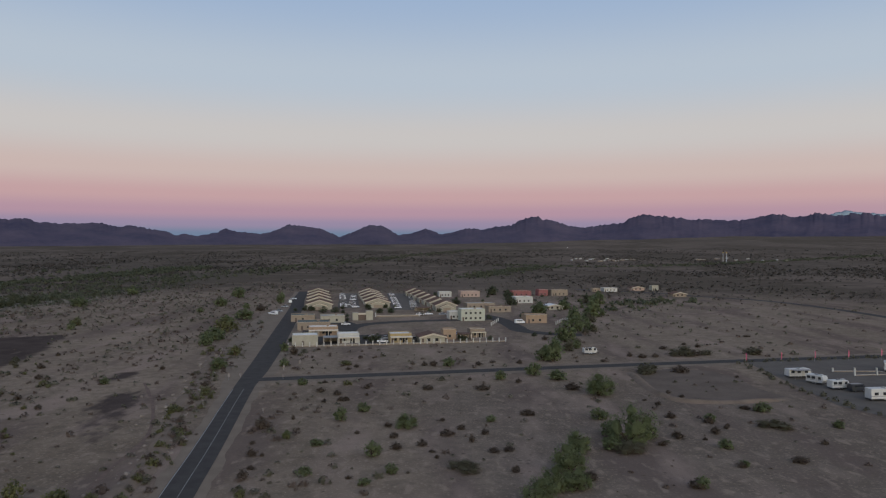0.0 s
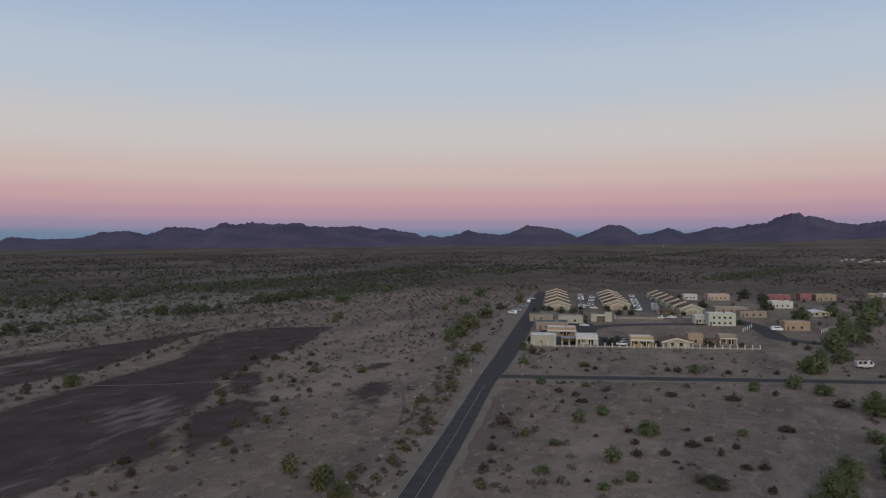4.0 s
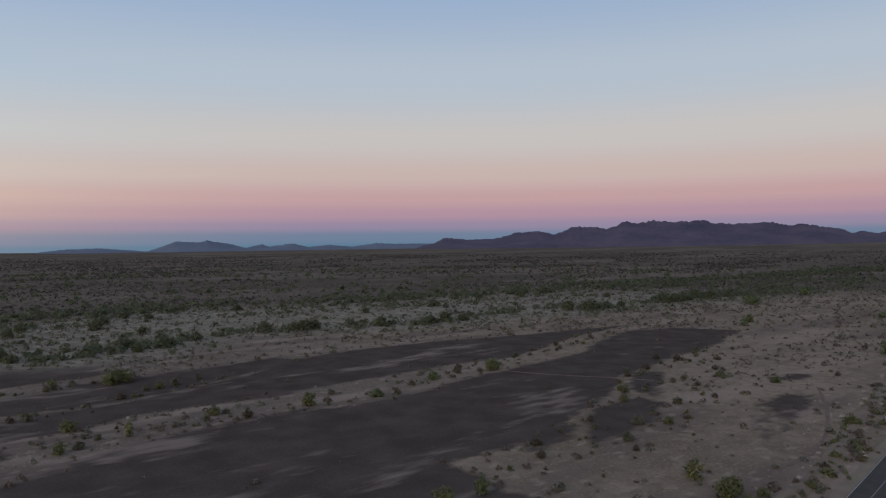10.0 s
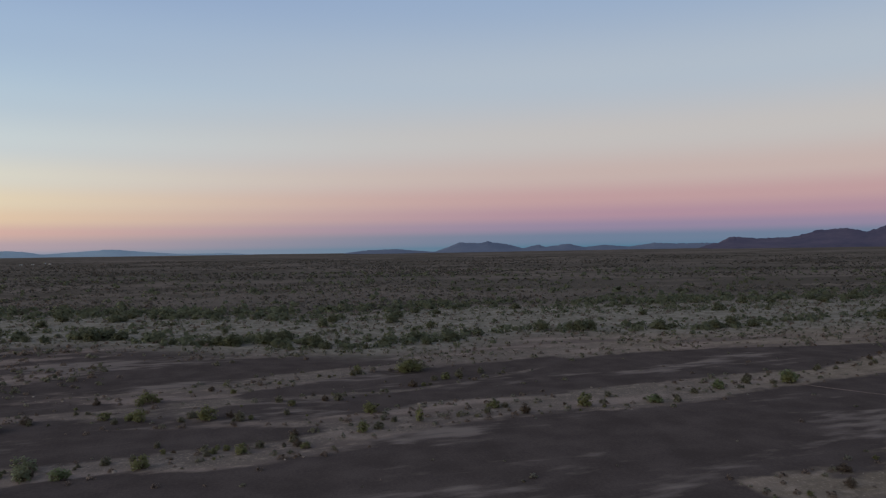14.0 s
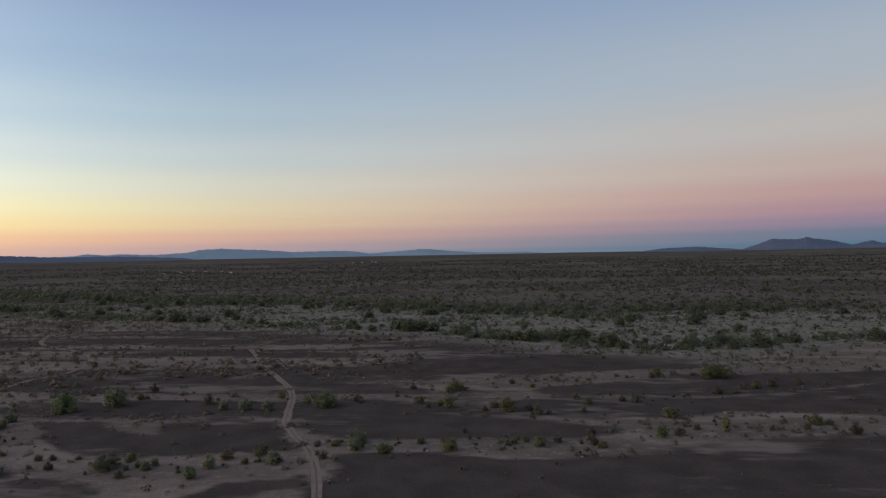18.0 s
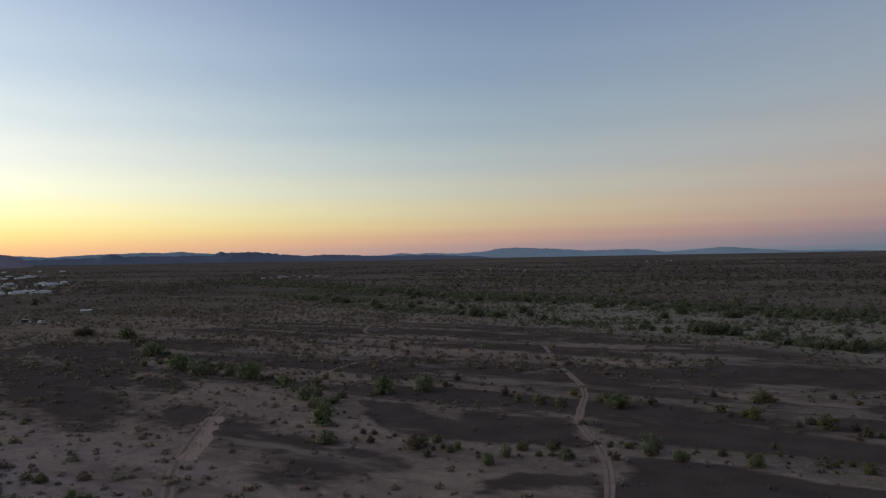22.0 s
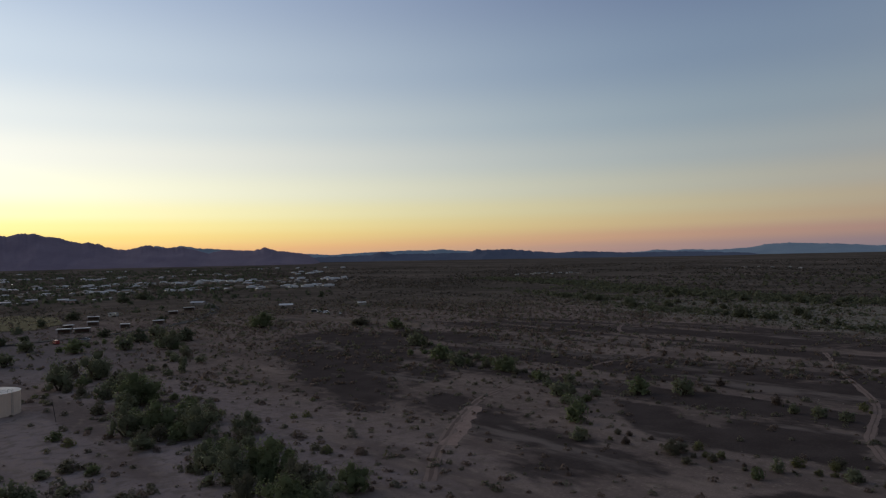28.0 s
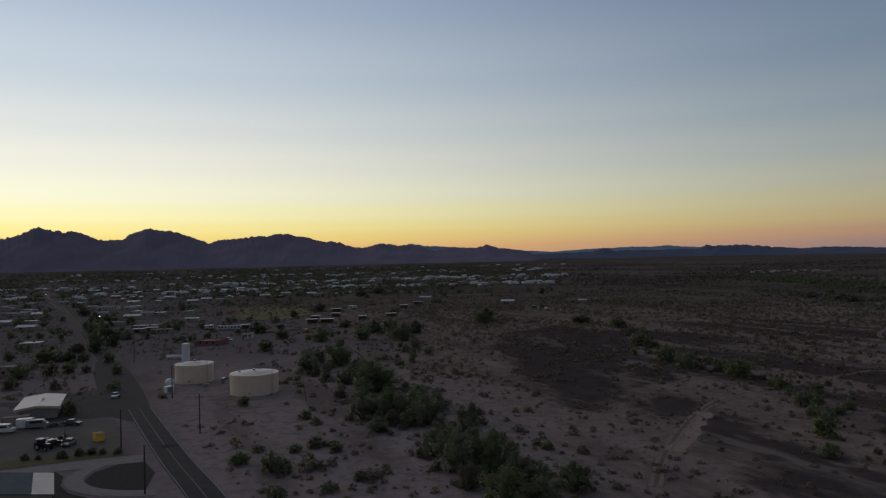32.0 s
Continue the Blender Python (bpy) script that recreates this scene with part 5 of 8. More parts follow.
# thicket along the small wash east of the village
line = along([(96, 500), (92, 455), (84, 400), (70, 345), (54, 290), (42, 258)], 7.0)
for px, py in line:
    w = tree_rng.uniform(3.0, 6.5)
    plant_tree(tree_rng.choice(("olive", "olive", "dark")), px + tree_rng.uniform(-7, 7), py, w, w * tree_rng.uniform(0.55, 0.8), "thicket east of the village")
for px, py in ((-83, 428), (-78, 430), (-62, 440), (-47, 443), (-36, 446), (-30, 448), (-8, 424), (-68, 372), (-64, 346), (-50, 372), (44, 392), (60, 452), (48, 470), (72, 470), (28, 500), (10, 520), (90, 520), (-10, 300), (-29, 292), (8, 296), (-88, 424), (-47, 383), (-32, 300), (20, 300), (36, 448), (50, 520), (66, 505), (76, 545), (100, 548), (34, 540), (-4, 535), (62, 395), (-62, 290), (-33, 300), (-10.5, 301), (7.5, 300), (10, 299), (-27, 296), (-58, 318), (-40, 306)):
    w = tree_rng.uniform(2.4, 4.6)
    plant_tree("garden", px, py, w, w * tree_rng.uniform(0.6, 0.85), "village garden trees")
for px, py, w in ((-79, 428, 6.0), (-70, 415, 6.7), (-63, 416, 6.7), (-58, 414, 3.6), (-53, 392, 3.6), (-45, 436, 4.6), (-37, 414, 6.6), (-30, 415, 5.0), (-51, 366, 2.6), (-2, 422, 4.5), (-12, 402, 2.7),
                  (45, 472, 11.5), (57, 419, 12.0), (77, 450, 10.5), (25, 384, 4.0), (9, 479, 9.0), (39, 566, 14.0), (50, 540, 11.0), (-6, 560, 5.0), (103, 508, 9.6), (104, 485, 10.0), (48, 318, 2.8), (40, 311, 3.3)):
    plant_tree("garden", px, py, w, w * tree_rng.uniform(0.55, 0.7), "village garden trees")

# close thicket east of the tanks and along the wash behind it
for pts, step, spread, lo, hi in (([(-63, -289), (-68, -252), (-64, -205), (-65, -173), (-64, -150), (-62, -128), (-59, -108), (-58, -98)], 3.0, 11.0, 2.6, 8.5), ([(-86, -372), (-119, -401), (-128, -367), (-120, -312), (-97, -266), (-79, -260)], 5.0, 6.0, 3.0, 6.0), ([(-181, -230), (-199, -229), (-185, -200), (-180, -175), (-177, -156), (-166, -135), (-148, -119)], 4.5, 5.0, 2.5, 5.0), ([(-238, -309), (-212, -259), (-186, -218), (-181, -197), (-179, -181), (-178, -167)], 5.0, 5.0, 2.0, 4.2)):
    for px, py in along(pts, step):
        w = tree_rng.uniform(lo, hi)
        plant_tree(tree_rng.choice(("olive", "smoke", "smoke", "dark")), px + tree_rng.uniform(-spread, spread), py + tree_rng.uniform(-spread, spread), w, w * tree_rng.uniform(0.55, 0.85), "thicket along the small wash")

# bushes that follow the sandy rills through the dark flats
for line in RILLS_WEST + RILLS_SOUTH:
    for px, py in along(line, 4.2):
        bx, by = px + tree_rng.gauss(0, 3.4), py + tree_rng.gauss(0, 3.4)
        width = 1.0 + 3.0 * tree_rng.random() ** 2.0
        if math.hypot(bx, by) < 330:
            plant_tree(tree_rng.choice(("yellow", "dark", "dark", "brown")), bx, by, width, width * tree_rng.uniform(0.5, 0.75), "bushes along the rills")

# trees of the broad wash, those nearest the bank
wash_rng = np.random.default_rng(77)
made = 0
while made < 290:
    y = wash_rng.uniform(-480, 560)
    roll = wash_rng.random()
    # near bank, sand in the middle, far bank
    off = abs(wash_rng.normal()) * 13 if roll < 0.62 else (40 + wash_rng.random() * 70 if roll < 0.74 else 125 + wash_rng.normal() * 14)
    x = float(wash_edge(y)) - 2 - off
    if fnoise(np.array(x * 0.03), np.array(y * 0.02), 61) > 0.47:
        w = 3.0 + 9.0 * wash_rng.random() ** 1.4
        plant_tree("ironwood", x, y, w, w * wash_rng.uniform(0.42, 0.62), "trees in the broad wash")
        made += 1


def scatter(name, label, category, xs, ys, widths, heights, leaf, quads, seed, leaf_size=0.30):
    """Many low plants as one object: each a handful of leaf sprays."""
    rng = np.random.default_rng(seed)
    n = len(xs)
    d = rng.normal(size=(n, quads, 3))
    d[..., 2] = np.abs(d[..., 2])
    d /= np.linalg.norm(d, axis=2)[..., None]
    rad = (0.35 + 0.65 * rng.random((n, quads)) ** 0.5)[..., None]
    size = np.stack([widths * 0.5, widths * 0.5, heights], 1)[:, None, :]
    c = d * rad * size
    m = d + 0.42 * rng.normal(size=d.shape) + np.array([0, 0, 0.2])
    m /= np.linalg.norm(m, axis=2)[..., None]
    a = np.cross(m, rng.normal(size=d.shape))
    a /= np.linalg.norm(a, axis=2)[..., None] + 1e-9
    t = np.cross(m, a)
    s = (leaf_size * widths)[:, None, None] * (0.7 + 0.8 * rng.random((n, quads, 1)))
    base = np.stack([xs, ys, ground_z(xs, ys) + 0.03], 1)[:, None, :]
    c = c + base
    v = np.stack([c - a * s * 0.55, c - t * s * 0.45, c + a * s * 0.55, c + t * s * 0.45], 2).reshape(-1, 3)
    soft = 0.5 * d + np.array([0, 0, 1.0])
    soft = np.repeat((soft / np.linalg.norm(soft, axis=2)[..., None]).reshape(-1, 3), 4, axis=0)
    v[:, 2] = np.maximum(v[:, 2], np.repeat(base[:, 0, 2], quads * 4) - 0.02)
    ob = new(name, raw_mesh(name, v, np.arange(len(v)).reshape(-1, 4), M[leaf], soft))
    return tagged(ob, label, category, kind="stuff")


def clear_of_built(x, y):
    ok = np.abs(x - road_x(y)) > 6.5
    ok &= ~((np.abs(y - cross_y(x)) < 5.5) & (x > -60))
    ok &= ~((x > -75 - 0.17 * (y - 277)) & (x < 62) & (y > 268 + 0.22 * (x + 60)) & (y < 590))  # village
    ok &= ~((x > 95) & (x < 190) & (y > 150) & (y < 256))  # caravan park
    ok &= ~((x > -3) & (x < 60) & (y < -132) & (y > -240))  # yard
    ok &= ~((x > -52) & (x < 4) & (y < -196) & (y > -330) & (vnoise(x * 0.31, y * 0.27, 9) < 0.86))  # cleared round the tanks
    ok &= ~((np.hypot(x + 17, y + 256) < 10) | (np.hypot(x + 31, y + 221) < 11))
    return ok


def sow(count, r0, r1, b0, b1, density, seed):
    """Random places in a sector, thinned by a density function."""
    rng = np.random.default_rng(seed)
    r = np.sqrt(rng.uniform(r0 * r0, r1 * r1, count))
    b = np.radians(rng.uniform(b0, b1, count))
    x, y = -np.sin(b) * r, np.cos(b) * r
    keep = (rng.random(count) < density(x, y)) & clear_of_built(x, y)
    return x[keep], y[keep], rng


def open_desert(x, y):
    patch = fnoise(x * 0.035, y * 0.025, 71)
    v = varnish_at(x, y)
    east = step01(x, -45, -20) * step01(y, 60, 100)
    bare = step01(-x, 58, 64) * step01(x, -96, -84) * step01(y, 100, 120) * step01(-y, -215, -195)  # thinly grown sand behind the bank
    return np.clip((0.30 + 1.3 * (patch - 0.42) + 0.1) * (1 - 0.6 * bare) * (1 - 0.93 * step01(v, 0.62, 0.82)) * (1 - 0.75 * east), 0.0, 1)


for k, (leaf, label, share, lo, hi) in enumerate((
        ("twig_brown", "low brown leafless bursage scrub on sand", 0.95, 0.5, 2.3),
        ("leaf_grey", "grey-green low brittlebush scrub", 0.55, 0.5, 2.2),
        ("leaf_dark", "dark green creosote scrub", 0.32, 0.7, 3.0))):
    x, y, rng = sow(int(8200 * share), 85, 300, -38, 193, open_desert, 80 + k)
    w = lo + (hi - lo) * rng.random(len(x)) ** 1.8
    scatter("desert_scrub", label, "scrub", x, y, w, w * rng.uniform(0.35, 0.6, len(x)), leaf, 24, 90 + k, 0.23)
    x, y, rng = sow(int(34000 * share), 300, 760, -38, 193, lambda x, y: open_desert(x, y) * (1 - 0.5 * scrub_at(x, y)), 100 + k)
    w = lo + 0.3 + (hi - lo) * rng.random(len(x)) ** 1.5
    scatter("desert_scrub", label, "scrub", x, y, w, w * rng.uniform(0.4, 0.65, len(x)), leaf, 7, 110 + k, 0.42)

for leaf, label, seed in (("twig_brown", "brown leafless scrub on the flats towards the town", 231), ("leaf_dark", "dark olive scrub on the flats towards the town", 232)):
    x, y, rng = sow(6000, 230, 640, 98, 160, lambda x, y: np.clip(0.2 + 3.0 * (fnoise(x * 0.03, y * 0.012, 233) - 0.42), 0, 0.9) * (1 - wash_at(x, y)), seed)
    w = 0.9 + 2.6 * rng.random(len(x)) ** 1.6
    scatter("flat_scrub", label, "scrub", x, y, w, w * rng.uniform(0.35, 0.6, len(x)), leaf, 8, seed, 0.40)

# close growth in the broad wash and on the plain beyond
x, y, rng = sow(120000, 230, 900, 20, 165, lambda x, y: wash_at(x, y) * np.clip(0.10 + 3.4 * (fnoise(x * 0.045, y * 0.014, 121) - 0.48), 0.02, 0.50), 130)
w = 0.7 + 4.0 * rng.random(len(x)) ** 2.4
scatter("wash_scrub", "low olive and grey tufts on pale wash sand", "scrub", x, y, w, w * rng.uniform(0.35, 0.6, len(x)), "leaf_wash", 9, 131, 0.36)


def near_bank(x, y):
    """Uneven clumps along the near bank of the broad wash."""
    d = wash_edge(y) - x
    return step01(d, -4, 6) * step01(-d, -46, -14) * np.clip(0.2 + 3.2 * (fnoise(x * 0.05, y * 0.02, 124) - 0.46), 0.02, 1)


x, y, rng = sow(36000, 230, 800, 20, 160, near_bank, 134)
w = 2.0 + 6.0 * rng.random(len(x)) ** 1.8
scatter("wash_thicket", "olive bushes in clumps along the bank of a dry wash", "thicket", x, y, w, w * rng.uniform(0.4, 0.6, len(x)), "leaf_wash", 16, 135, 0.28)


def verge_growth(x, y):
    d = wash_edge(y) - x
    return step01(d, -52, -20) * step01(-d, -14, 0) * np.clip(0.30 + 2.4 * (fnoise(x * 0.06, y * 0.03, 126) - 0.46), 0.05, 0.9) * (1 - step01(varnish_at(x, y), 0.5, 0.75))


for leaf, seed in (("leaf_dark", 136), ("leaf_grey", 137)):
    x, y, rng = sow(17000, 215, 620, 15, 140, verge_growth, seed)
    w = 0.6 + 1.9 * rng.random(len(x)) ** 1.8
    scatter("bank_tufts", "low dull tufts on the sandy bank above the wash", "scrub", x, y, w, w * rng.uniform(0.4, 0.6, len(x)), leaf, 9, seed + 2, 0.36)


def far_bank(x, y):
    """Close growth along the far bank of the broad wash, thinning out on the plain."""
    d = wash_edge(y) - x
    return step01(d, 105, 150) * (0.05 + 0.95 * step01(-d, -215, -160)) * np.clip(0.35 + 2.5 * (fnoise(x * 0.03, y * 0.012, 123) - 0.45), 0.05, 1)


x, y, rng = sow(80000, 330, 1300, 18, 160, far_bank, 132)
w = 3.0 + 6.0 * rng.random(len(x)) ** 1.6
scatter("wash_thicket", "olive green thicket of mesquite and ironwood in a dry wash", "thicket", x, y, w, w * rng.uniform(0.4, 0.6, len(x)), "leaf_wash", 11, 133, 0.36)
# scrub over the whole plain: bushes stand one behind the other towards the horizon
rng = np.random.default_rng(140)
n = 120000
r, b = 480 + 2300 * rng.random(n) ** 1.15, np.radians(rng.uniform(-38, 193, n))
x, y = -np.sin(b) * r, np.cos(b) * r
cover = scrub_at(x, y) * np.clip(0.38 + 4.5 * (fnoise(x * 0.010, y * 0.006, 141) - 0.48), 0.06, 1)
keep = (rng.random(n) < cover) & clear_of_built(x, y)
x, y, r = x[keep], y[keep], r[keep]
w = (1.6 + 3.2 * rng.random(len(x)) ** 1.5) * np.clip(r / 900, 0.8, 1.45)
for leaf, label, pick in (("leaf_plain", "dark olive scrub spread over the wide plain", 0), ("leaf_plain", "olive green bushes spread over the wide plain", 1), ("twig_plain", "brown leafless scrub spread over the wide plain", 2)):
    m = np.arange(len(x)) % 3 == pick
    scatter("plain_scrub", label, "scrub", x[m], y[m], w[m], np.clip(w[m] * 0.34, 0.6, 1.6), leaf, 3, 141 + pick, 0.60)


def thicket_band(pts, count, spread, seed):
    """Close growth along a far watercourse, as one object."""
    rng = np.random.default_rng(seed)
    ln = along(pts, 6.0)
    k = rng.integers(0, len(ln), count)
    x, y = ln[k, 0] + rng.normal(size=count) * spread, ln[k, 1] + rng.normal(size=count) * spread
    w = rng.uniform(2.5, 7.0, count)
    scatter("plain_thicket", "green thicket along a far dry watercourse", "thicket", x, y, w, w * rng.uniform(0.35, 0.6, count), "leaf_wash", 9, seed, 0.38)


thicket_band([(-425, 525), (-395, 575), (-350, 658), (-318, 780), (-312, 836), (-278, 1028), (-245, 1319), (-123, 2100), (160, 3000)], 1300, 32, 211)
thicket_band([(32, 855), (70, 989), (110, 1119), (194, 1295)], 420, 16, 212)
thicket_band([(128, 1385), (318, 1268), (624, 1522), (1195, 1919)], 900, 20, 213)
thicket_band([(97, 442), (116, 476), (144, 496), (176, 507)], 60, 10, 214)


def stones(name, label, xs, ys, sizes, seed):
    """Loose stones as one object: squat blocks with uneven corners."""
    rng = np.random.default_rng(seed)
    n = len(xs)
    c = np.array([(-1, -1, -0.4), (1, -1, -0.4), (1, 1, -0.4), (-1, 1, -0.4), (-0.7, -0.7, 1), (0.7, -0.7, 1), (0.7, 0.7, 1), (-0.7, 0.7, 1)])
    v = c[None] * (0.7 + 0.6 * rng.random((n, 8, 3))) * sizes[:, None, None] * np.array([0.5, 0.5, 0.32])
    a = rng.uniform(0, 6.28, n)
    ca, sa = np.cos(a)[:, None], np.sin(a)[:, None]
    v = np.stack([v[..., 0] * ca - v[..., 1] * sa, v[..., 0] * sa + v[..., 1] * ca, v[..., 2]], -1)
    v = v + np.stack([xs, ys, ground_z(xs, ys) + 0.05], 1)[:, None, :]
    q = np.array([(0, 1, 5, 4), (1, 2, 6, 5), (2, 3, 7, 6), (3, 0, 4, 7), (4, 5, 6, 7)])
    f = (q[None] + 8 * np.arange(n)[:, None, None]).reshape(-1, 4)
    return tagged(new(name, raw_mesh(name, v.reshape(-1, 3), f, M["rock_near"])), label, "stones", kind="stuff")


def stony(x, y):
    v = varnish_at(x, y)
    rim = np.clip(1 - np.abs(v - 0.42) / 0.16, 0, 1)
    berm = np.clip(1 - np.abs(x - road_x(y) + 16) / 7, 0, 1) * (y > 90) * (y < 260)
    return np.clip(rim * 1.6 * (fnoise(x * 0.08, y * 0.04, 151) - 0.42) + 0.5 * berm, 0, 1)


x, y, rng = sow(26000, 85, 330, -38, 193, stony, 160)
stones("loose_stones", "pale loose stones along the rills and the road bank", x, y, 0.18 + 0.75 * rng.random(len(x)) ** 3, 161)


# stones and yellowish shrubs on the bank beside the road
berm = along([(-51, 104), (-52, 114), (-52, 123), (-54, 133), (-58, 151), (-64, 171), (-71, 210), (-83, 273)], 0.5)
rng = np.random.default_rng(301)
k = rng.integers(0, len(berm), 240)
stones("bank_stones", "pale stones dumped on the bank beside the road", berm[k, 0] + rng.normal(size=240) * 1.8, berm[k, 1] + rng.normal(size=240) * 1.8, 0.3 + 0.9 * rng.random(240) ** 2, 302)
for leaf, seed in (("leaf_yellow", 303), ("leaf_dark", 304), ("twig_brown", 305)):
    rng = np.random.default_rng(seed)
    k = rng.integers(0, len(berm), 60)
    w = 0.8 + 1.8 * rng.random(60) ** 1.5
    scatter("bank_scrub", "low shrubs growing on the bank beside the road", "scrub", berm[k, 0] + rng.normal(size=60) * 2.2 + 0.8, berm[k, 1] + rng.normal(size=60) * 2.2, w, w * rng.uniform(0.5, 0.8, 60), leaf, 60, seed, 0.17)


# undergrowth round the thicket east of the tanks
grove = along([(-63, -289), (-68, -252), (-64, -205), (-65, -173), (-64, -150), (-62, -128), (-59, -108), (-58, -98)], 1.0)
for leaf, label, count, seed in (("leaf_dark", "dark green low bushes round the thicket", 90, 311), ("twig_brown", "brown leafless bushes round the thicket", 80, 312), ("leaf_grey", "grey-green brittlebush round the thicket", 90, 313), ("leaf_yellow", "yellowish low bushes round the thicket", 40, 314)):
    rng = np.random.default_rng(seed)
    k = rng.integers(0, len(grove), count)
    w = 1.0 + 2.4 * rng.random(count) ** 1.4
    scatter("undergrowth", label, "scrub", grove[k, 0] + rng.normal(size=count) * 15, grove[k, 1] + rng.normal(size=count) * 8, w, w * rng.uniform(0.4, 0.65, count), leaf, 90, seed, 0.15)

# ---------------------------------------------------------------- houses
def windows_on(house, spans, z0, z1, y):
    """Windows in the front wall (towards -y): frame with a dark pane."""
    for a, b in spans:
        fr = part("window", boxes((a - 0.07, b + 0.07, y - 0.05, y + 0.02, z0 - 0.07, z1 + 0.07)), M["stucco_tan"], house)
        part("pane", boxes((a, b, y - 0.07, y - 0.04, z0, z1)), M["glass_dark"], fr)


def flat_house(x, y, turn, w, d, h, wall, roof, label, n_win=2, porch=False, storeys=1):
    """A flat-roofed stucco house; its front looks to -y."""
    ho = thing("house", pose(x, y, float(ground_z(x, y)), 0, 0, turn), label, "house", "village houses")
    part("wall", boxes((-w / 2, w / 2, 0, d, -0.1, h), bevel=0.04), M[wall], ho)
    t = 0.28
    part("parapet", boxes((-w / 2 - 0.06, w / 2 + 0.06, -0.06, t, h - 0.02, h + 0.35), (-w / 2 - 0.06, w / 2 + 0.06, d - t, d + 0.06, h - 0.02, h + 0.35),
                          (-w / 2 - 0.06, -w / 2 + t, t, d - t, h - 0.02, h + 0.35), (w / 2 - t, w / 2 + 0.06, t, d - t, h - 0.02, h + 0.35)), M[wall], ho)
    part("roof", boxes((-w / 2 + t, w / 2 - t, t, d - t, h, h + 0.12)), M[roof], ho)
    part("coping", boxes((-w / 2 - 0.1, w / 2 + 0.1, -0.1, t + 0.04, h + 0.352, h + 0.43)), M["trim_cream"], ho)
    for k in range(max(2, int(w / 3))):
        sxp = -w / 2 + (k + 0.5) * w / max(2, int(w / 3))
        part("roof_spout", boxes((sxp - 0.09, sxp + 0.09, -0.36, -0.05, h - 0.32, h - 0.16)), M["wood_dark"], ho)
    if w > 11.5:
        part("roof_cooler", boxes((w * 0.12, w * 0.12 + 1.0, d * 0.5, d * 0.5 + 1.0, h + 0.12, h + 0.85), bevel=0.04), M["stucco_tan"], ho)
    step = w / (n_win + 1)
    for zb in ((1.0,) if storeys == 1 else (0.9, 3.6)):
        windows_on(ho, [(-w / 2 + step * (k + 1) - 0.5, -w / 2 + step * (k + 1) + 0.5) for k in range(n_win)], zb, zb + 1.0, 0)
    part("door", boxes((-w / 2 + step * 0.42 - 0.45, -w / 2 + step * 0.42 + 0.45, -0.05, 0.03, 0.0, 2.05)), M["wood_dark"], ho)
    if porch:
        part("porch_roof", boxes((-w / 2, w / 2, -2.2, -0.08, 2.55, 2.75)), M[roof], ho)
        part("porch_fascia", boxes((-w / 2 - 0.03, w / 2 + 0.03, -2.28, -2.21, 2.35, 2.78)), M["trim_cream"], ho)
        part("porch_floor", boxes((-w / 2, w / 2, -2.3, -0.08, -0.1, 0.12)), M["concrete"], ho)
        part("patio_door", boxes((w * 0.08, w * 0.08 + 1.8, -0.06, 0.03, 0.12, 2.15)), M["glass_dark"], ho)
        for k in range(4):
            px = -w / 2 + 0.15 + k * (w - 0.3) / 3
            part("porch_post", boxes((px - 0.11, px + 0.11, -2.15, -1.93, -0.05, 2.55)), M["trim_cream"], ho)
    return ho


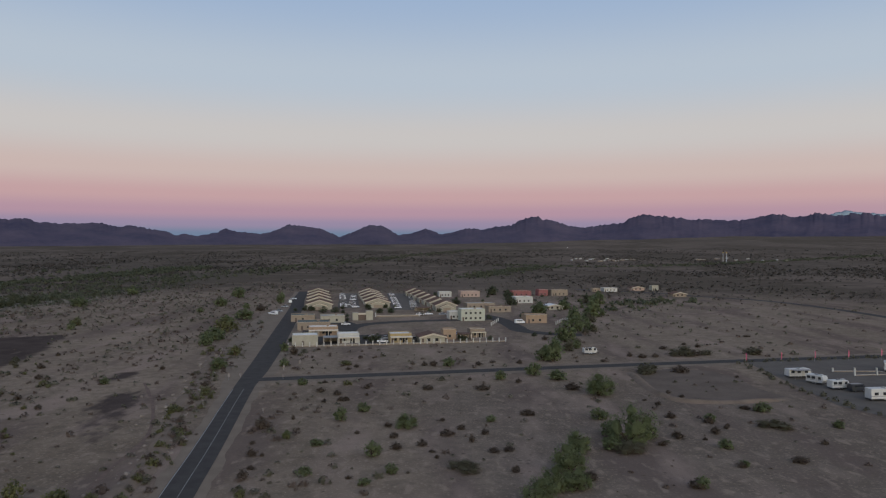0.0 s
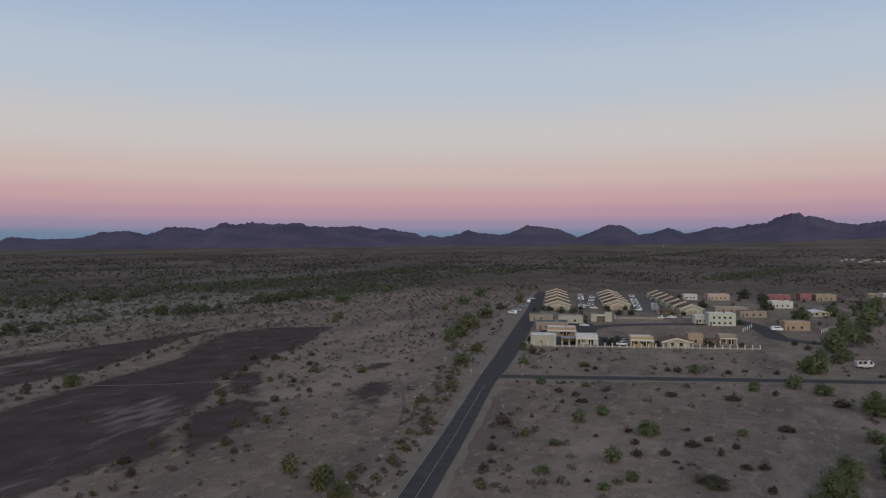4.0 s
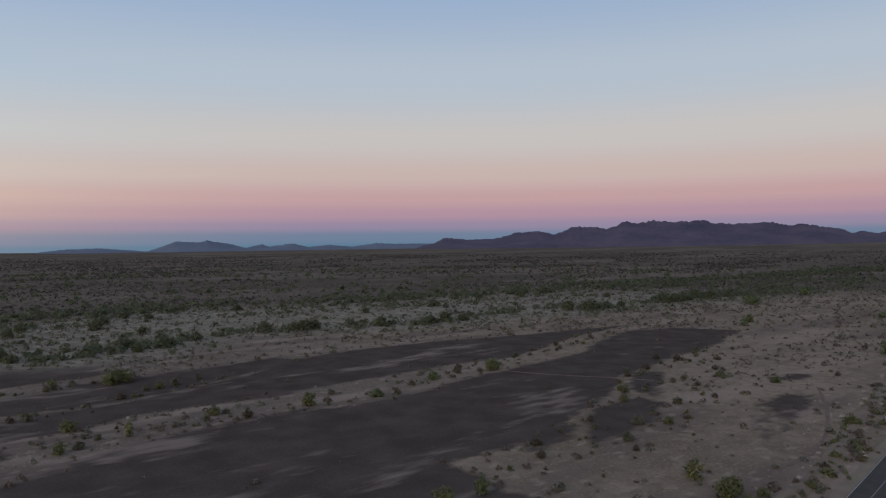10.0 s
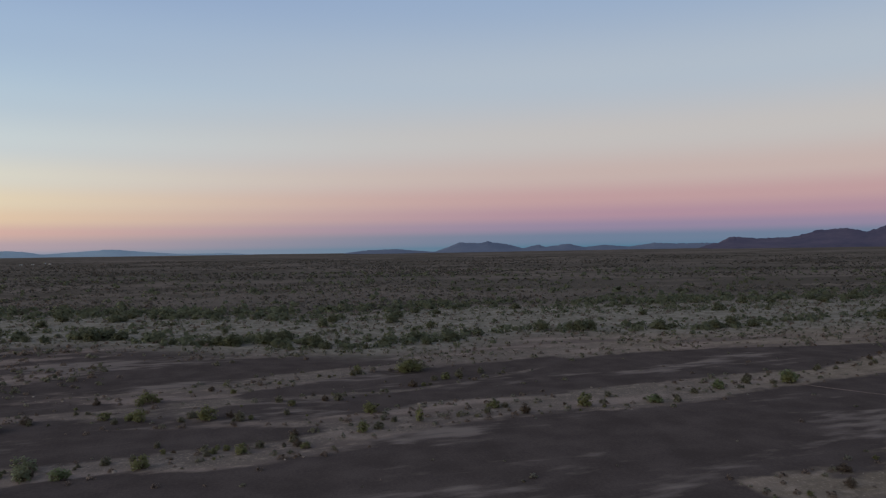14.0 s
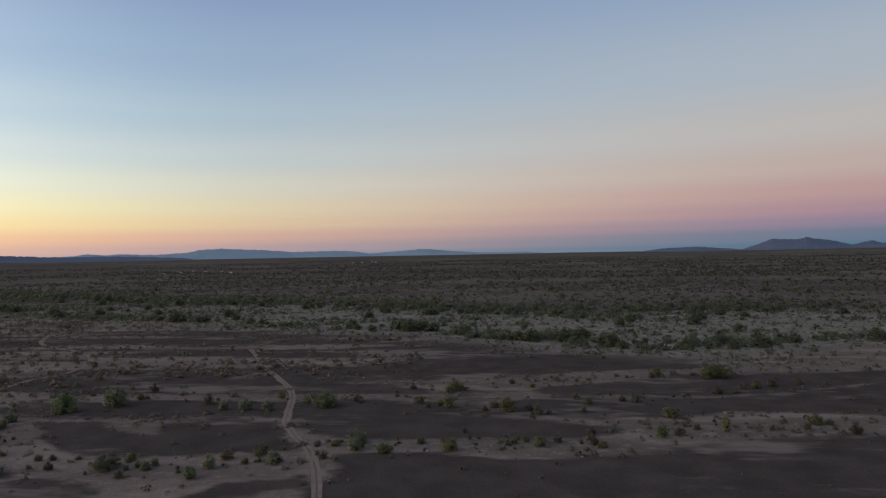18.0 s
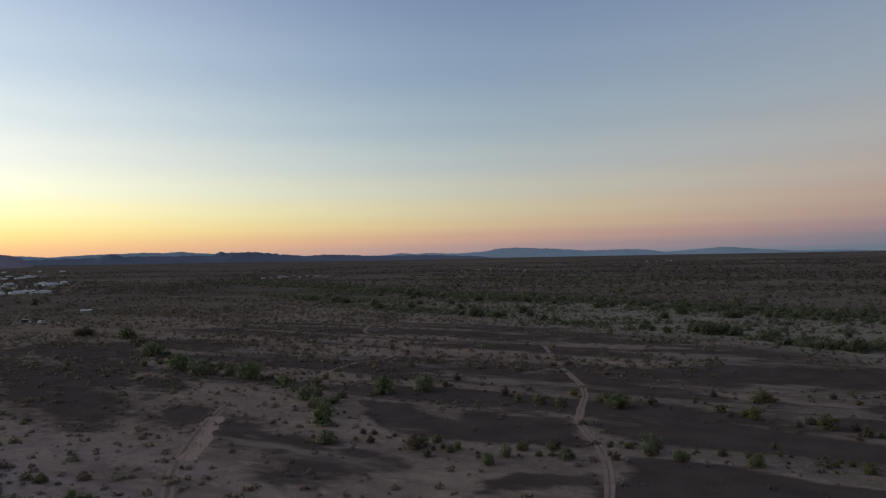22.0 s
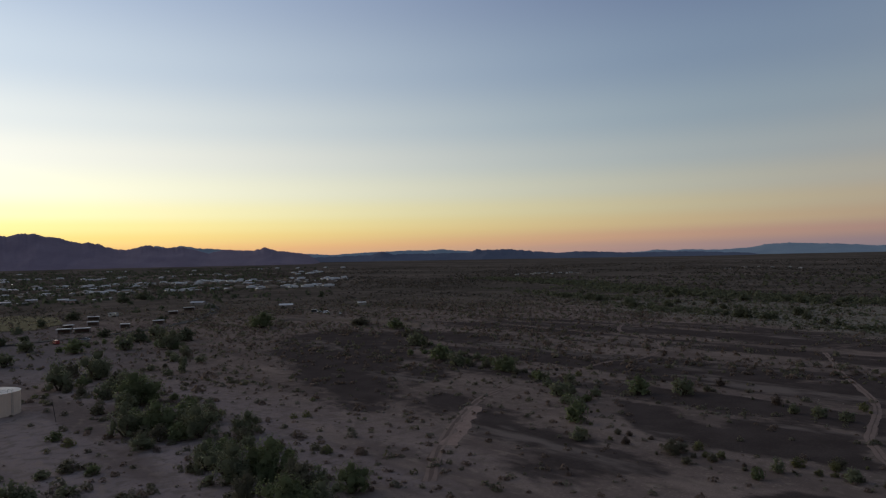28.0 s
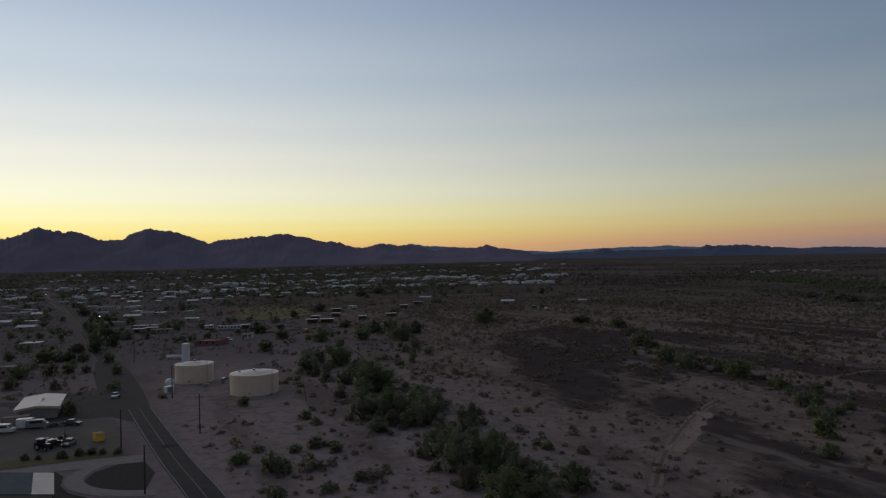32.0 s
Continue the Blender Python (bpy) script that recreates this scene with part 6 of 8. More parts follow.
def gable_house(x, y, turn, w, d, h, wall, roof, label, rise=1.7, name="house", group="village houses", n_win=2):
    """A house with its gable to the front (-y)."""
    ho = thing(name, pose(x, y, float(ground_z(x, y)), 0, 0, turn), label, "house", group)
    bm = bmesh.new()
    prof = [(-w / 2, -0.1), (w / 2, -0.1), (w / 2, h), (0, h + rise), (-w / 2, h)]
    a = [bm.verts.new((px, 0, pz)) for px, pz in prof]
    b = [bm.verts.new((px, d, pz)) for px, pz in prof]
    bm.faces.new(a)
    bm.faces.new(b[::-1])
    for k in range(5):
        bm.faces.new((a[k], b[k], b[(k + 1) % 5], a[(k + 1) % 5]))
    bmesh.ops.recalc_face_normals(bm, faces=bm.faces)
    part("wall", bm, M[wall], ho)
    for sgn in (-1, 1):
        bm = bmesh.new()
        ov, th = 0.75, 0.18
        k = rise / (w / 2)
        pts = [(0, h + rise + 0.02), (sgn * (w / 2 + ov), h - ov * k + 0.02), (sgn * (w / 2 + ov), h - ov * k + th), (0, h + rise + th + 0.02)]
        a = [bm.verts.new((px, -ov, pz)) for px, pz in pts]
        b = [bm.verts.new((px, d + ov, pz)) for px, pz in pts]
        bm.faces.new(a)
        bm.faces.new(b[::-1])
        for q in range(4):
            bm.faces.new((a[q], b[q], b[(q + 1) % 4], a[(q + 1) % 4]))
        bmesh.ops.recalc_face_normals(bm, faces=bm.faces)
        rf = part("roof_slope", bm, M[roof], ho)
        bm = bmesh.new()
        pts = [(0, h + rise - 0.42), (sgn * (w / 2 + ov), h - ov * k - 0.42), (sgn * (w / 2 + ov), h - ov * k + th - 0.02), (0, h + rise + th)]
        a = [bm.verts.new((px, -ov - 0.06, pz)) for px, pz in pts]
        b = [bm.verts.new((px, -ov - 0.01, pz)) for px, pz in pts]
        bm.faces.new(a)
        bm.faces.new(b[::-1])
        for q in range(4):
            bm.faces.new((a[q], b[q], b[(q + 1) % 4], a[(q + 1) % 4]))
        bmesh.ops.recalc_face_normals(bm, faces=bm.faces)
        part("barge_board", bm, M["trim_cream"], rf)
    step = w / (n_win + 1)
    windows_on(ho, [(-w / 2 + step * (k + 1) - 0.6, -w / 2 + step * (k + 1) + 0.6) for k in range(n_win)], 0.9, 2.1, 0)
    part("door", boxes((-w / 2 + 0.5, -w / 2 + 1.4, -0.05, 0.03, 0.0, 2.05)), M["wood_dark"], ho)
    if name == "town_house":
        # a lower gabled bay before the front
        half, out, top, up = w * 0.30, 2.4, h - 1.0, rise * 0.62
        bm = bmesh.new()
        prof = [(-half, -0.1), (half, -0.1), (half, top), (0, top + up), (-half, top)]
        a = [bm.verts.new((px, -out, pz)) for px, pz in prof]
        b = [bm.verts.new((px, -0.06, pz)) for px, pz in prof]
        bm.faces.new(a)
        for k in range(5):
            bm.faces.new((a[k], b[k], b[(k + 1) % 5], a[(k + 1) % 5]))
        bmesh.ops.recalc_face_normals(bm, faces=bm.faces)
        part("bay", bm, M[wall], ho)
        for sgn in (-1, 1):
            k = up / half
            for nm, y0, y1, lo, hi, mt in (("bay_roof", -out - 0.5, -0.3, 0.02, 0.17, roof), ("bay_barge_board", -out - 0.56, -out - 0.51, -0.36, 0.16, "trim_cream")):
                bm = bmesh.new()
                pts = [(0, top + up + lo), (sgn * (half + 0.5), top - 0.5 * k + lo), (sgn * (half + 0.5), top - 0.5 * k + hi), (0, top + up + hi)]
                a = [bm.verts.new((px, y0, pz)) for px, pz in pts]
                b = [bm.verts.new((px, y1, pz)) for px, pz in pts]
                bm.faces.new(a)
                bm.faces.new(b[::-1])
                for q in range(4):
                    bm.faces.new((a[q], b[q], b[(q + 1) % 4], a[(q + 1) % 4]))
                bmesh.ops.recalc_face_normals(bm, faces=bm.faces)
                part(nm, bm, M[mt], ho)
        part("garage_door", boxes((-half * 0.62, half * 0.62, -out - 0.05, -out + 0.02, 0.0, 2.2)), M["stucco_tan"], ho)
    return ho


T = 11.5  # the turn of the village's front row
flat_house(-54, 279, T, 10, 9, 3.9, "stucco_cream", "roof_white", "cream stucco house with a flat white roof by the fence", 0)
flat_house(-52, 310, T, 12.5, 8, 3.7, "stucco_orange", "roof_white", "orange stucco house with a white flat roof", 3, True)
flat_house(-60, 331, T, 15, 12, 3.4, "stucco_tan", "roof_green", "long house with a grey-green flat roof", 2)
flat_house(-56, 362, T, 12, 9, 3.3, "stucco_cream", "roof_grey", "pale house with a white-edged grey roof", 2)
flat_house(-72, 366, T, 12, 10, 3.2, "stucco_tan", "roof_green", "low house with a green-grey roof behind the road wall", 1)
flat_house(-38, 287, T, 8.6, 7, 3.6, "stucco_white", "roof_white", "white stucco house with a columned porch by the fence", 2, True)
flat_house(-17, 289, T, 8.8, 7, 3.5, "stucco_yellow", "roof_white", "yellow stucco house with a white flat roof and columns", 3, True)
gable_house(-4, 288, T, 10, 9, 2.7, "stucco_cream", "roof_tile", "cream gabled house with a tiled roof by the fence", 1.3)
flat_house(3, 300, T, 5.6, 6, 4.0, "stucco_orange", "stucco_orange", "small orange stucco block with a flat roof", 1)
flat_house(15, 306, T, 6.4, 6, 3.5, "stucco_tan", "stucco_tan", "tan stucco house with a dark shaded porch", 2, True)
flat_house(16, 374, T, 12.8, 9, 5.8, "stucco_mint", "roof_white", "two-storey pale mint stucco house with a flat roof", 4, False, 2)
flat_house(7, 381, T, 7.0, 7, 3.8, "stucco_white", "roof_white", "white stucco wing beside the mint house", 2)
flat_house(34, 422, T, 13.8, 10, 3.1, "stucco_tan", "roof_tile", "house with a brown flat roof and tan walls", 3)
flat_house(24, 444, T, 18, 10, 3.2, "stucco_tan", "roof_grey", "long grey-roofed house in the village", 3)
flat_house(21, 545, T, 15, 10, 4.0, "stucco_pink", "stucco_pink", "pinkish tan flat-roofed house with dark windows", 4)
flat_house(2, 544, T, 9.5, 7, 3.6, "stucco_white", "roof_white", "white arched house at the back of the village", 3)
flat_house(61, 553, T, 16, 10, 3.9, "stucco_red", "stucco_red", "dark red stucco house with a flat roof", 3)
flat_house(56, 489, T, 12.4, 9, 4.0, "stucco_white", "roof_white", "white stucco house in front of a red one", 3)
flat_house(79, 559, T, 7.6, 8, 4.6, "stucco_red", "stucco_red", "small red stucco house with white trim", 2)
flat_house(92, 560, T, 13.4, 9, 4.4, "stucco_tan", "stucco_tan", "tan stucco house with dark openings", 3)
gable_house(69, 438, T, 10.4, 9, 2.3, "stucco_cream", "roof_white", "cream bungalow with a low gable and columns", 1.0)
flat_house(48, 364, T, 11.2, 8, 3.9, "stucco_orange", "stucco_tan", "sandy orange flat-roofed house behind a pillared fence", 2)
flat_house(144, 610, T, 12, 8, 3.0, "stucco_white", "roof_white", "white bungalow among trees on the plain", 3)
flat_house(131, 606, T, 7, 6, 2.8, "stucco_tan", "roof_grey", "small tan bungalow among trees on the plain", 2)
gable_house(172, 627, T, 12, 8, 2.5, "stucco_pink", "roof_tile", "pinkish gabled farmhouse among trees", 1.2)
flat_house(187, 626, T, 6, 6, 4.2, "stucco_cream", "roof_white", "narrow cream building among trees", 1)
gable_house(184, 552, T, 11, 8, 2.4, "stucco_tan", "roof_tile", "low brown-roofed house on the open sand", 1.3)

# three rows of gabled town houses
for x0, y0, x1, y1, n, w in ((-75, 433, -96, 548, 5, 15), (-41, 449, -57, 548, 5, 15), (2, 428, -22, 552, 7, 12.5)):
    for k in range(n):
        u = k / (n - 1)
        gable_house(x0 + (x1 - x0) * u, y0 + (y1 - y0) * u, 9.5, w, 12.5, 3.7, "stucco_cream", "roof_tile",
                    "cream two-level town house with a brown tiled gable roof", 2.4, "town_house", "rows of town houses", 2)



def carport(x, y, turn, w, d, roof, label):
    """A flat roof on six posts, open on all sides, before the front row."""
    cp = thing("carport", pose(x, y, 0, 0, 0, turn), label, "carport", "village carports")
    part("roof", boxes((-w / 2, w / 2, -d / 2, d / 2, 2.35, 2.5)), M[roof], cp)
    part("fascia", boxes((-w / 2 - 0.04, w / 2 + 0.04, -d / 2 - 0.06, -d / 2, 2.25, 2.52)), M["wood_dark"], cp)
    part("back_wall", boxes((-w / 2, w / 2, d / 2, d / 2 + 0.15, -0.05, 2.35)), M["stucco_tan"], cp)
    for px in (-w / 2 + 0.15, 0, w / 2 - 0.15):
        for py in (-d / 2 + 0.15, d / 2 - 0.15):
            part("post", boxes((px - 0.08, px + 0.08, py - 0.08, py + 0.08, -0.05, 2.35)), M["trim_cream"], cp)
    return cp


carport(-45.5, 289, T, 6.0, 7, "roof_grey", "open carport with a flat grey metal roof")
carport(9.2, 302, T, 5.0, 6, "roof_tile", "shaded brown carport between stucco houses")
carport(-12, 427, 9.5, 9, 6, "roof_tile", "long brown-roofed carport beside town houses")
carport(-66, 350, T, 7, 6, "roof_green", "lean-to with a grey-green roof")

# gatehouse of the village: two towers, a dark opening and a lintel
gate = thing("gatehouse", pose(-42, 375, 0, 0, 0, T), "cream stucco gatehouse with a dark timber gate", "gatehouse")
part("tower", boxes((-5.5, -2.6, 0, 3, -0.1, 4.0), bevel=0.05), M["stucco_cream"], gate)
part("tower", boxes((1.6, 5.2, 0, 3.4, -0.1, 4.9), bevel=0.05), M["stucco_cream"], gate)
part("lintel", boxes((-2.6, 1.6, 0.6, 1.6, 2.9, 3.7)), M["trim_cream"], gate)
part("gate_leaf", boxes((-2.6, 1.6, 1.0, 1.15, 0.05, 2.85)), M["wood_dark"], gate)


def walled(name, x0, y0, x1, y1, label, pillars, height=1.1, panel=True, mat="stucco_white"):
    """A low wall or rail with pillars from one point to another."""
    L, turn = math.hypot(x1 - x0, y1 - y0), math.degrees(math.atan2(y1 - y0, x1 - x0))
    fe = thing(name, pose(x0, y0, float(ground_z(x0, y0)), 0, 0, turn), label, "wall", "village walls")
    if panel:
        part("panel", boxes((0.0, L, -0.08, 0.08, -0.1, height * 0.42)), M["stucco_tan"], fe)
        part("coping", boxes((0.0, L, -0.12, 0.12, height * 0.42, height * 0.47)), M[mat], fe)
    me = None
    for k in range(pillars):
        if me is None:
            p = part("pillar", boxes((-0.2, 0.2, -0.2, 0.2, -0.1, height + 0.45), (-0.26, 0.26, -0.26, 0.26, height + 0.45, height + 0.56)), M[mat], fe)
            me = p.data
        else:
            p = new("pillar", me)
            p.parent = fe
        p.location = (k * L / max(pillars - 1, 1), 0, 0)
    return fe


walled("pillared_fence", -60, 276, 26, 294, "low white stucco wall with square pillars before the village", 33)
walled("pillared_fence", 57, 358, 68, 384, "white pillars of an open fence round a sandy plot", 9, panel=False)
walled("garden_wall", -37, 392, -13, 397, "long white stucco garden wall", 2, 1.9)
walled("pillared_fence", 24, 352, 29, 372, "short row of white pillars along the village lane", 5, panel=False)


def slab(name, pts, z, mat, label, category):
    bm = bmesh.new()
    bm.faces.new([bm.verts.new((px, py, float(ground_z(px, py)) + z)) for px, py in pts])
    bmesh.ops.recalc_face_normals(bm, faces=bm.faces)
    if bm.faces and next(iter(bm.faces)).normal.z < 0:
        bmesh.ops.reverse_faces(bm, faces=bm.faces)
    return tagged(part(name, bm, mat), label, category, kind="structure")


lane_line = along([(-44, 318), (-45, 334), (-43, 348), (-36, 360), (-16, 371.5), (8, 378), (22, 383), (30, 386)], 3.0)
ribbon("lane", lane_line, 4.2, 4.2, 0.05, M["asphalt"], "curved asphalt lane inside the village", "lane")
ribbon("lane", along([(22, 404), (29, 388), (33, 366), (35.5, 345), (36, 330), (50, 318), (64, 316)], 3.0), 4.6, 4.6, 0.055, M["asphalt"], "asphalt lane to the open end of the village", "lane")
slab("lane", [(-62, 302), (-46, 300), (-40, 318), (-40, 350), (-50, 372), (-68, 366)], 0.046, M["asphalt"], "dark paved yard between the first houses", "lane")
slab("yard", [(-33.5, 283), (-22, 285.5), (-23, 316), (-37, 314)], 0.045, M["asphalt"], "dark paved yard between front houses", "yard")
slab("yard", [(-50, 279.8), (-42.5, 281.3), (-44, 306), (-53, 304)], 0.045, M["asphalt"], "dark paved yard beside a cream house", "yard")
slab("yard", [(-13, 287), (-9.6, 287.8), (-10, 306), (-16, 305)], 0.045, M["asphalt"], "narrow dark paved drive between houses", "yard")
slab("car_park", [(-66, 446), (-52, 446), (-70, 580), (-84, 580)], 0.05, M["yard_asphalt"], "grey car park between rows of town houses", "car park")
slab("car_park", [(-31, 436), (-12, 436), (-24, 582), (-46, 582)], 0.05, M["yard_asphalt"], "grey car park between rows of town houses", "car park")
slab("basin_floor", BASIN, 0.03, M["basin_earth"], "dull bare earth floor of a shallow basin", "basin")
slab("caravan_park", [(104, 244), (190, 262), (190, 150), (110, 150), (99, 178)], 0.04, M["yard_asphalt"], "grey gravelled caravan park", "caravan park")


# ---------------------------------------------------------------- vehicles
def wheels(ob, xs, half, r):
    for wx in xs:
        for sy_ in (-1, 1):
            wh = part("wheel", tube((wx, sy_ * (half - 0.2), r), (wx, sy_ * half, r), r, seg=14), M["rubber"], ob)
            part("rim", tube((wx, sy_ * half, r), (wx, sy_ * (half + 0.02), r), r * 0.55, seg=10), M["steel"], wh)


def shaped(profile, half, inset=0.0, bevel=0.06):
    """A side outline (x, z) drawn out to both sides, narrower at the top."""
    zs = [p[1] for p in profile]
    bm = bmesh.new()
    lo, hi = min(zs), max(zs)
    rows = []
    for sgn in (-1, 1):
        rows.append([bm.verts.new((px, sgn * (half - inset * (pz - lo) / (hi - lo)), pz)) for px, pz in profile])
    n = len(profile)
    bm.faces.new(rows[0])
    bm.faces.new(rows[1][::-1])
    for k in range(n):
        bm.faces.new((rows[0][k], rows[1][k], rows[1][(k + 1) % n], rows[0][(k + 1) % n]))
    bmesh.ops.recalc_face_normals(bm, faces=bm.faces)
    bmesh.ops.bevel(bm, geom=list(bm.edges), offset=bevel, segments=1, affect="EDGES")
    return bm


def make_car(m, paint, label, group, van=False):
    ob = thing("van" if van else "car", m, label, "van" if van else "car", group)
    if van:
        part("body", shaped([(-2.5, 0.35), (2.5, 0.35), (2.55, 1.1), (1.9, 1.3), (1.3, 2.1), (-2.4, 2.15), (-2.55, 1.2)], 0.98, 0.1), M[paint], ob)
        part("windscreen", shaped([(1.35, 2.0), (1.95, 1.32), (2.0, 1.36), (1.42, 2.04)], 0.86, 0.05, 0.005), M["glass_dark"], ob)
        part("side_window", boxes((-1.6, 1.2, -0.97, 0.97, 1.35, 1.85)), M["glass_dark"], ob)
    else:
        part("body", shaped([(-2.2, 0.3), (2.2, 0.3), (2.25, 0.7), (1.2, 0.92), (-1.7, 0.95), (-2.25, 0.85)], 0.9, 0.08), M[paint], ob)
        part("cabin", shaped([(-1.6, 0.9), (1.1, 0.9), (0.45, 1.42), (-1.0, 1.45)], 0.82, 0.16, 0.04), M["glass_dark"], ob)
        part("roof", boxes((-1.0, 0.45, -0.66, 0.66, 1.43, 1.48), bevel=0.02), M[paint], ob)
    for sy_ in (-0.65, 0.65):
        part("headlight", boxes((2.16, 2.28, sy_ - 0.16, sy_ + 0.16, 0.55, 0.72)), M["paint_white"], ob)
    wheels(ob, (-1.4, 1.4), 0.9, 0.33)
    return ob


def make_trailer(m, length, label, awning=False, high=3.0):
    ob = thing("caravan", m, label, "caravan", "caravans on the plot")
    h = length / 2
    part("body", shaped([(-h, 0.55), (h - 0.5, 0.55), (h, 1.3), (h - 0.35, high), (-h, high)], 1.22, 0.03, 0.08), M["caravan_skin"], ob)
    part("skirt", boxes((-h + 0.15, h - 0.7, -1.15, 1.15, 0.28, 0.56)), M["paint_dark"], ob)
    for wx in (-h * 0.66, -h * 0.12, h * 0.52):
        part("window", boxes((wx - 0.55, wx + 0.55, -1.26, 1.26, 1.5, 2.25)), M["glass_dark"], ob)
    part("door", boxes((h * 0.15, h * 0.15 + 0.7, -1.27, -1.2, 0.7, 2.55)), M["stucco_white"], ob)
    part("stripe", boxes((-h + 0.1, h - 0.6, -1.245, 1.245, 1.18, 1.32)), M["paint_grey"], ob)
    part("roof_vent", boxes((-0.5, 0.3, -0.35, 0.35, high, high + 0.25), bevel=0.03), M["paint_grey"], ob)
    part("roof_cooler", boxes((h * 0.35, h * 0.35 + 0.9, -0.4, 0.4, high, high + 0.3), bevel=0.05), M["paint_silver"], ob)
    part("drawbar", tube((h - 0.2, 0, 0.6), (h + 1.1, 0, 0.5), 0.06), M["paint_dark"], ob)
    part("jack", tube((h + 0.9, 0, 0.0), (h + 0.9, 0, 0.6), 0.05), M["paint_dark"], ob)
    wheels(ob, (-0.5, 0.35), 1.15, 0.36)
    if awning:
        part("awning", boxes((-h + 0.4, h - 1.2, -3.4, -1.22, 2.55, 2.63)), M["paint_dark"], ob, "dark fabric awning")
        for px in (-h + 0.5, h - 1.3):
            part("awning_pole", tube((px, -3.35, 0), (px, -3.35, 2.55), 0.03), M["steel"], ob)
    return ob


def on_ground(x, y, turn):
    return pose(x, y, float(ground_z(x, y)) + 0.05, 0, 0, turn)


make_trailer(on_ground(108, 216, 8), 7.4, "white travel caravan with a dark awning", True, 2.7)
make_trailer(on_ground(108.5, 206, -60), 5.4, "white caravan parked on gravel", False, 2.6)
make_trailer(on_ground(110.5, 198.5, 8), 5.2, "short white caravan beside a dark car", False, 2.5)
make_trailer(on_ground(114.5, 184.5, 8), 9.0, "long white fifth-wheel caravan", False, 3.2)
make_trailer(on_ground(143, 228, 60), 7.0, "white caravan at the side of the gravel plot", False, 2.9)
make_trailer(on_ground(54, 261, 8), 5.0, "small pale caravan standing alone on sand", False, 2.2)
make_car(on_ground(114, 195.5, 15), "paint_dark", "dark pickup van beside a caravan", "cars on the caravan plot", True)
make_car(on_ground(112, 217, 5), "paint_dark", "dark car under the awning of a caravan", "cars on the caravan plot")
make_car(on_ground(121, 191, 20), "paint_blue", "blue car beside a long caravan", "cars on the caravan plot")
make_car(on_ground(39, 361, 15), "paint_white", "white van outside an orange house", "village cars", True)
for x, y, van, turn in ((-95.6, 402, True, 150), (-97.5, 407, False, 20), (-97, 420, False, 165), (-100, 450, False, 150), (-104, 484, True, 110), (-108, 515, False, 150)):
    make_car(on_ground(x, y, turn), "paint_white" if y < 410 or y > 480 else "paint_silver", "pale vehicle parked beside the road", "vehicles along the road", van)
for x, y, c in ((-48, 352, "paint_white"), (-24, 300, "paint_grey"), (-46, 300, "paint_dark"), (6, 316, "paint_blue"), (-8, 405, "paint_white"), (0, 404, "paint_grey"), (-24.6, 290, "paint_white"), (-29.5, 304, "paint_dark"), (-12, 298, "paint_dark"), (-48, 318, "paint_grey"),
                (8, 400, "paint_dark"), (-13, 402, "paint_white")):
    make_car(on_ground(x, y, 12), c, "car parked on sand near the village", "village cars")
proto_cars = [make_car(on_ground(-55, 449, 10), c, "car parked between the town houses", "cars in the car parks") for c in ("paint_white",)]
proto_cars.append(make_car(on_ground(-57, 456, 10), "paint_grey", "grey car parked between the town houses", "cars in the car parks"))
proto_cars.append(make_car(on_ground(-61, 466, 10), "paint_silver", "silver car parked between the town houses", "cars in the car parks"))
proto_cars.append(make_car(on_ground(-58, 462, 10), "paint_dark", "dark car parked between the town houses", "cars in the car parks"))
park_rng = random.Random(9)
for x0, y0, x1, y1, n in ((-63, 452, -81, 572, 14), (-60, 470, -70, 560, 9), (-28, 445, -42, 575, 14), (-18, 442, -26, 575, 13)):
    for k in range(n):
        if park_rng.random() < 0.8:
            u = k / n
            copy_thing(park_rng.choice(proto_cars), on_ground(x0 + (x1 - x0) * u, y0 + (y1 - y0) * u, 9.5 + park_rng.uniform(-3, 3)))

hedge_rng = np.random.default_rng(55)
edge = np.concatenate([along([(102, 243), (130, 249), (170, 257)], 2.6), along([(101, 240), (99, 205), (100, 180), (108, 155)], 2.4), along([(113, 190), (122, 175), (140, 160)], 3.0)])
edge = edge + hedge_rng.normal(size=edge.shape) * 0.7
hw = hedge_rng.uniform(0.9, 2.2, len(edge))
scatter("hedge_scrub", "dark low shrubs planted along the caravan plot", "scrub", edge[:, 0], edge[:, 1], hw, hw * 0.7, "leaf_dark", 40, 56, 0.22)
# pink banners on poles along the side road, and pale kerb rails in the caravan park
for x, y in ((102, 242.5), (115, 245), (128, 248), (141, 250.5), (154, 253)):
    fl = thing("banner", on_ground(x, y - 3.4, 0), "pink feather banner on a thin pole", "banner", "banners by the side road")
    part("pole", tube((0, 0, -0.1), (0, 0, 4.2), 0.035, 0.02), M["steel"], fl)
    part("flag", shaped([(0.03, 1.3), (0.34, 1.5), (0.40, 3.0), (0.25, 3.7), (0.03, 3.85)], 0.015, 0, 0.004), M["flag_pink"], fl)
for x0, y0, x1, y1 in ((124, 226, 138, 226), (127, 219, 142, 221), (138, 226, 142, 221)):
    walled("kerb_rail", x0, y0, x1, y1, "low white rail on the caravan plot", 3, 0.7)


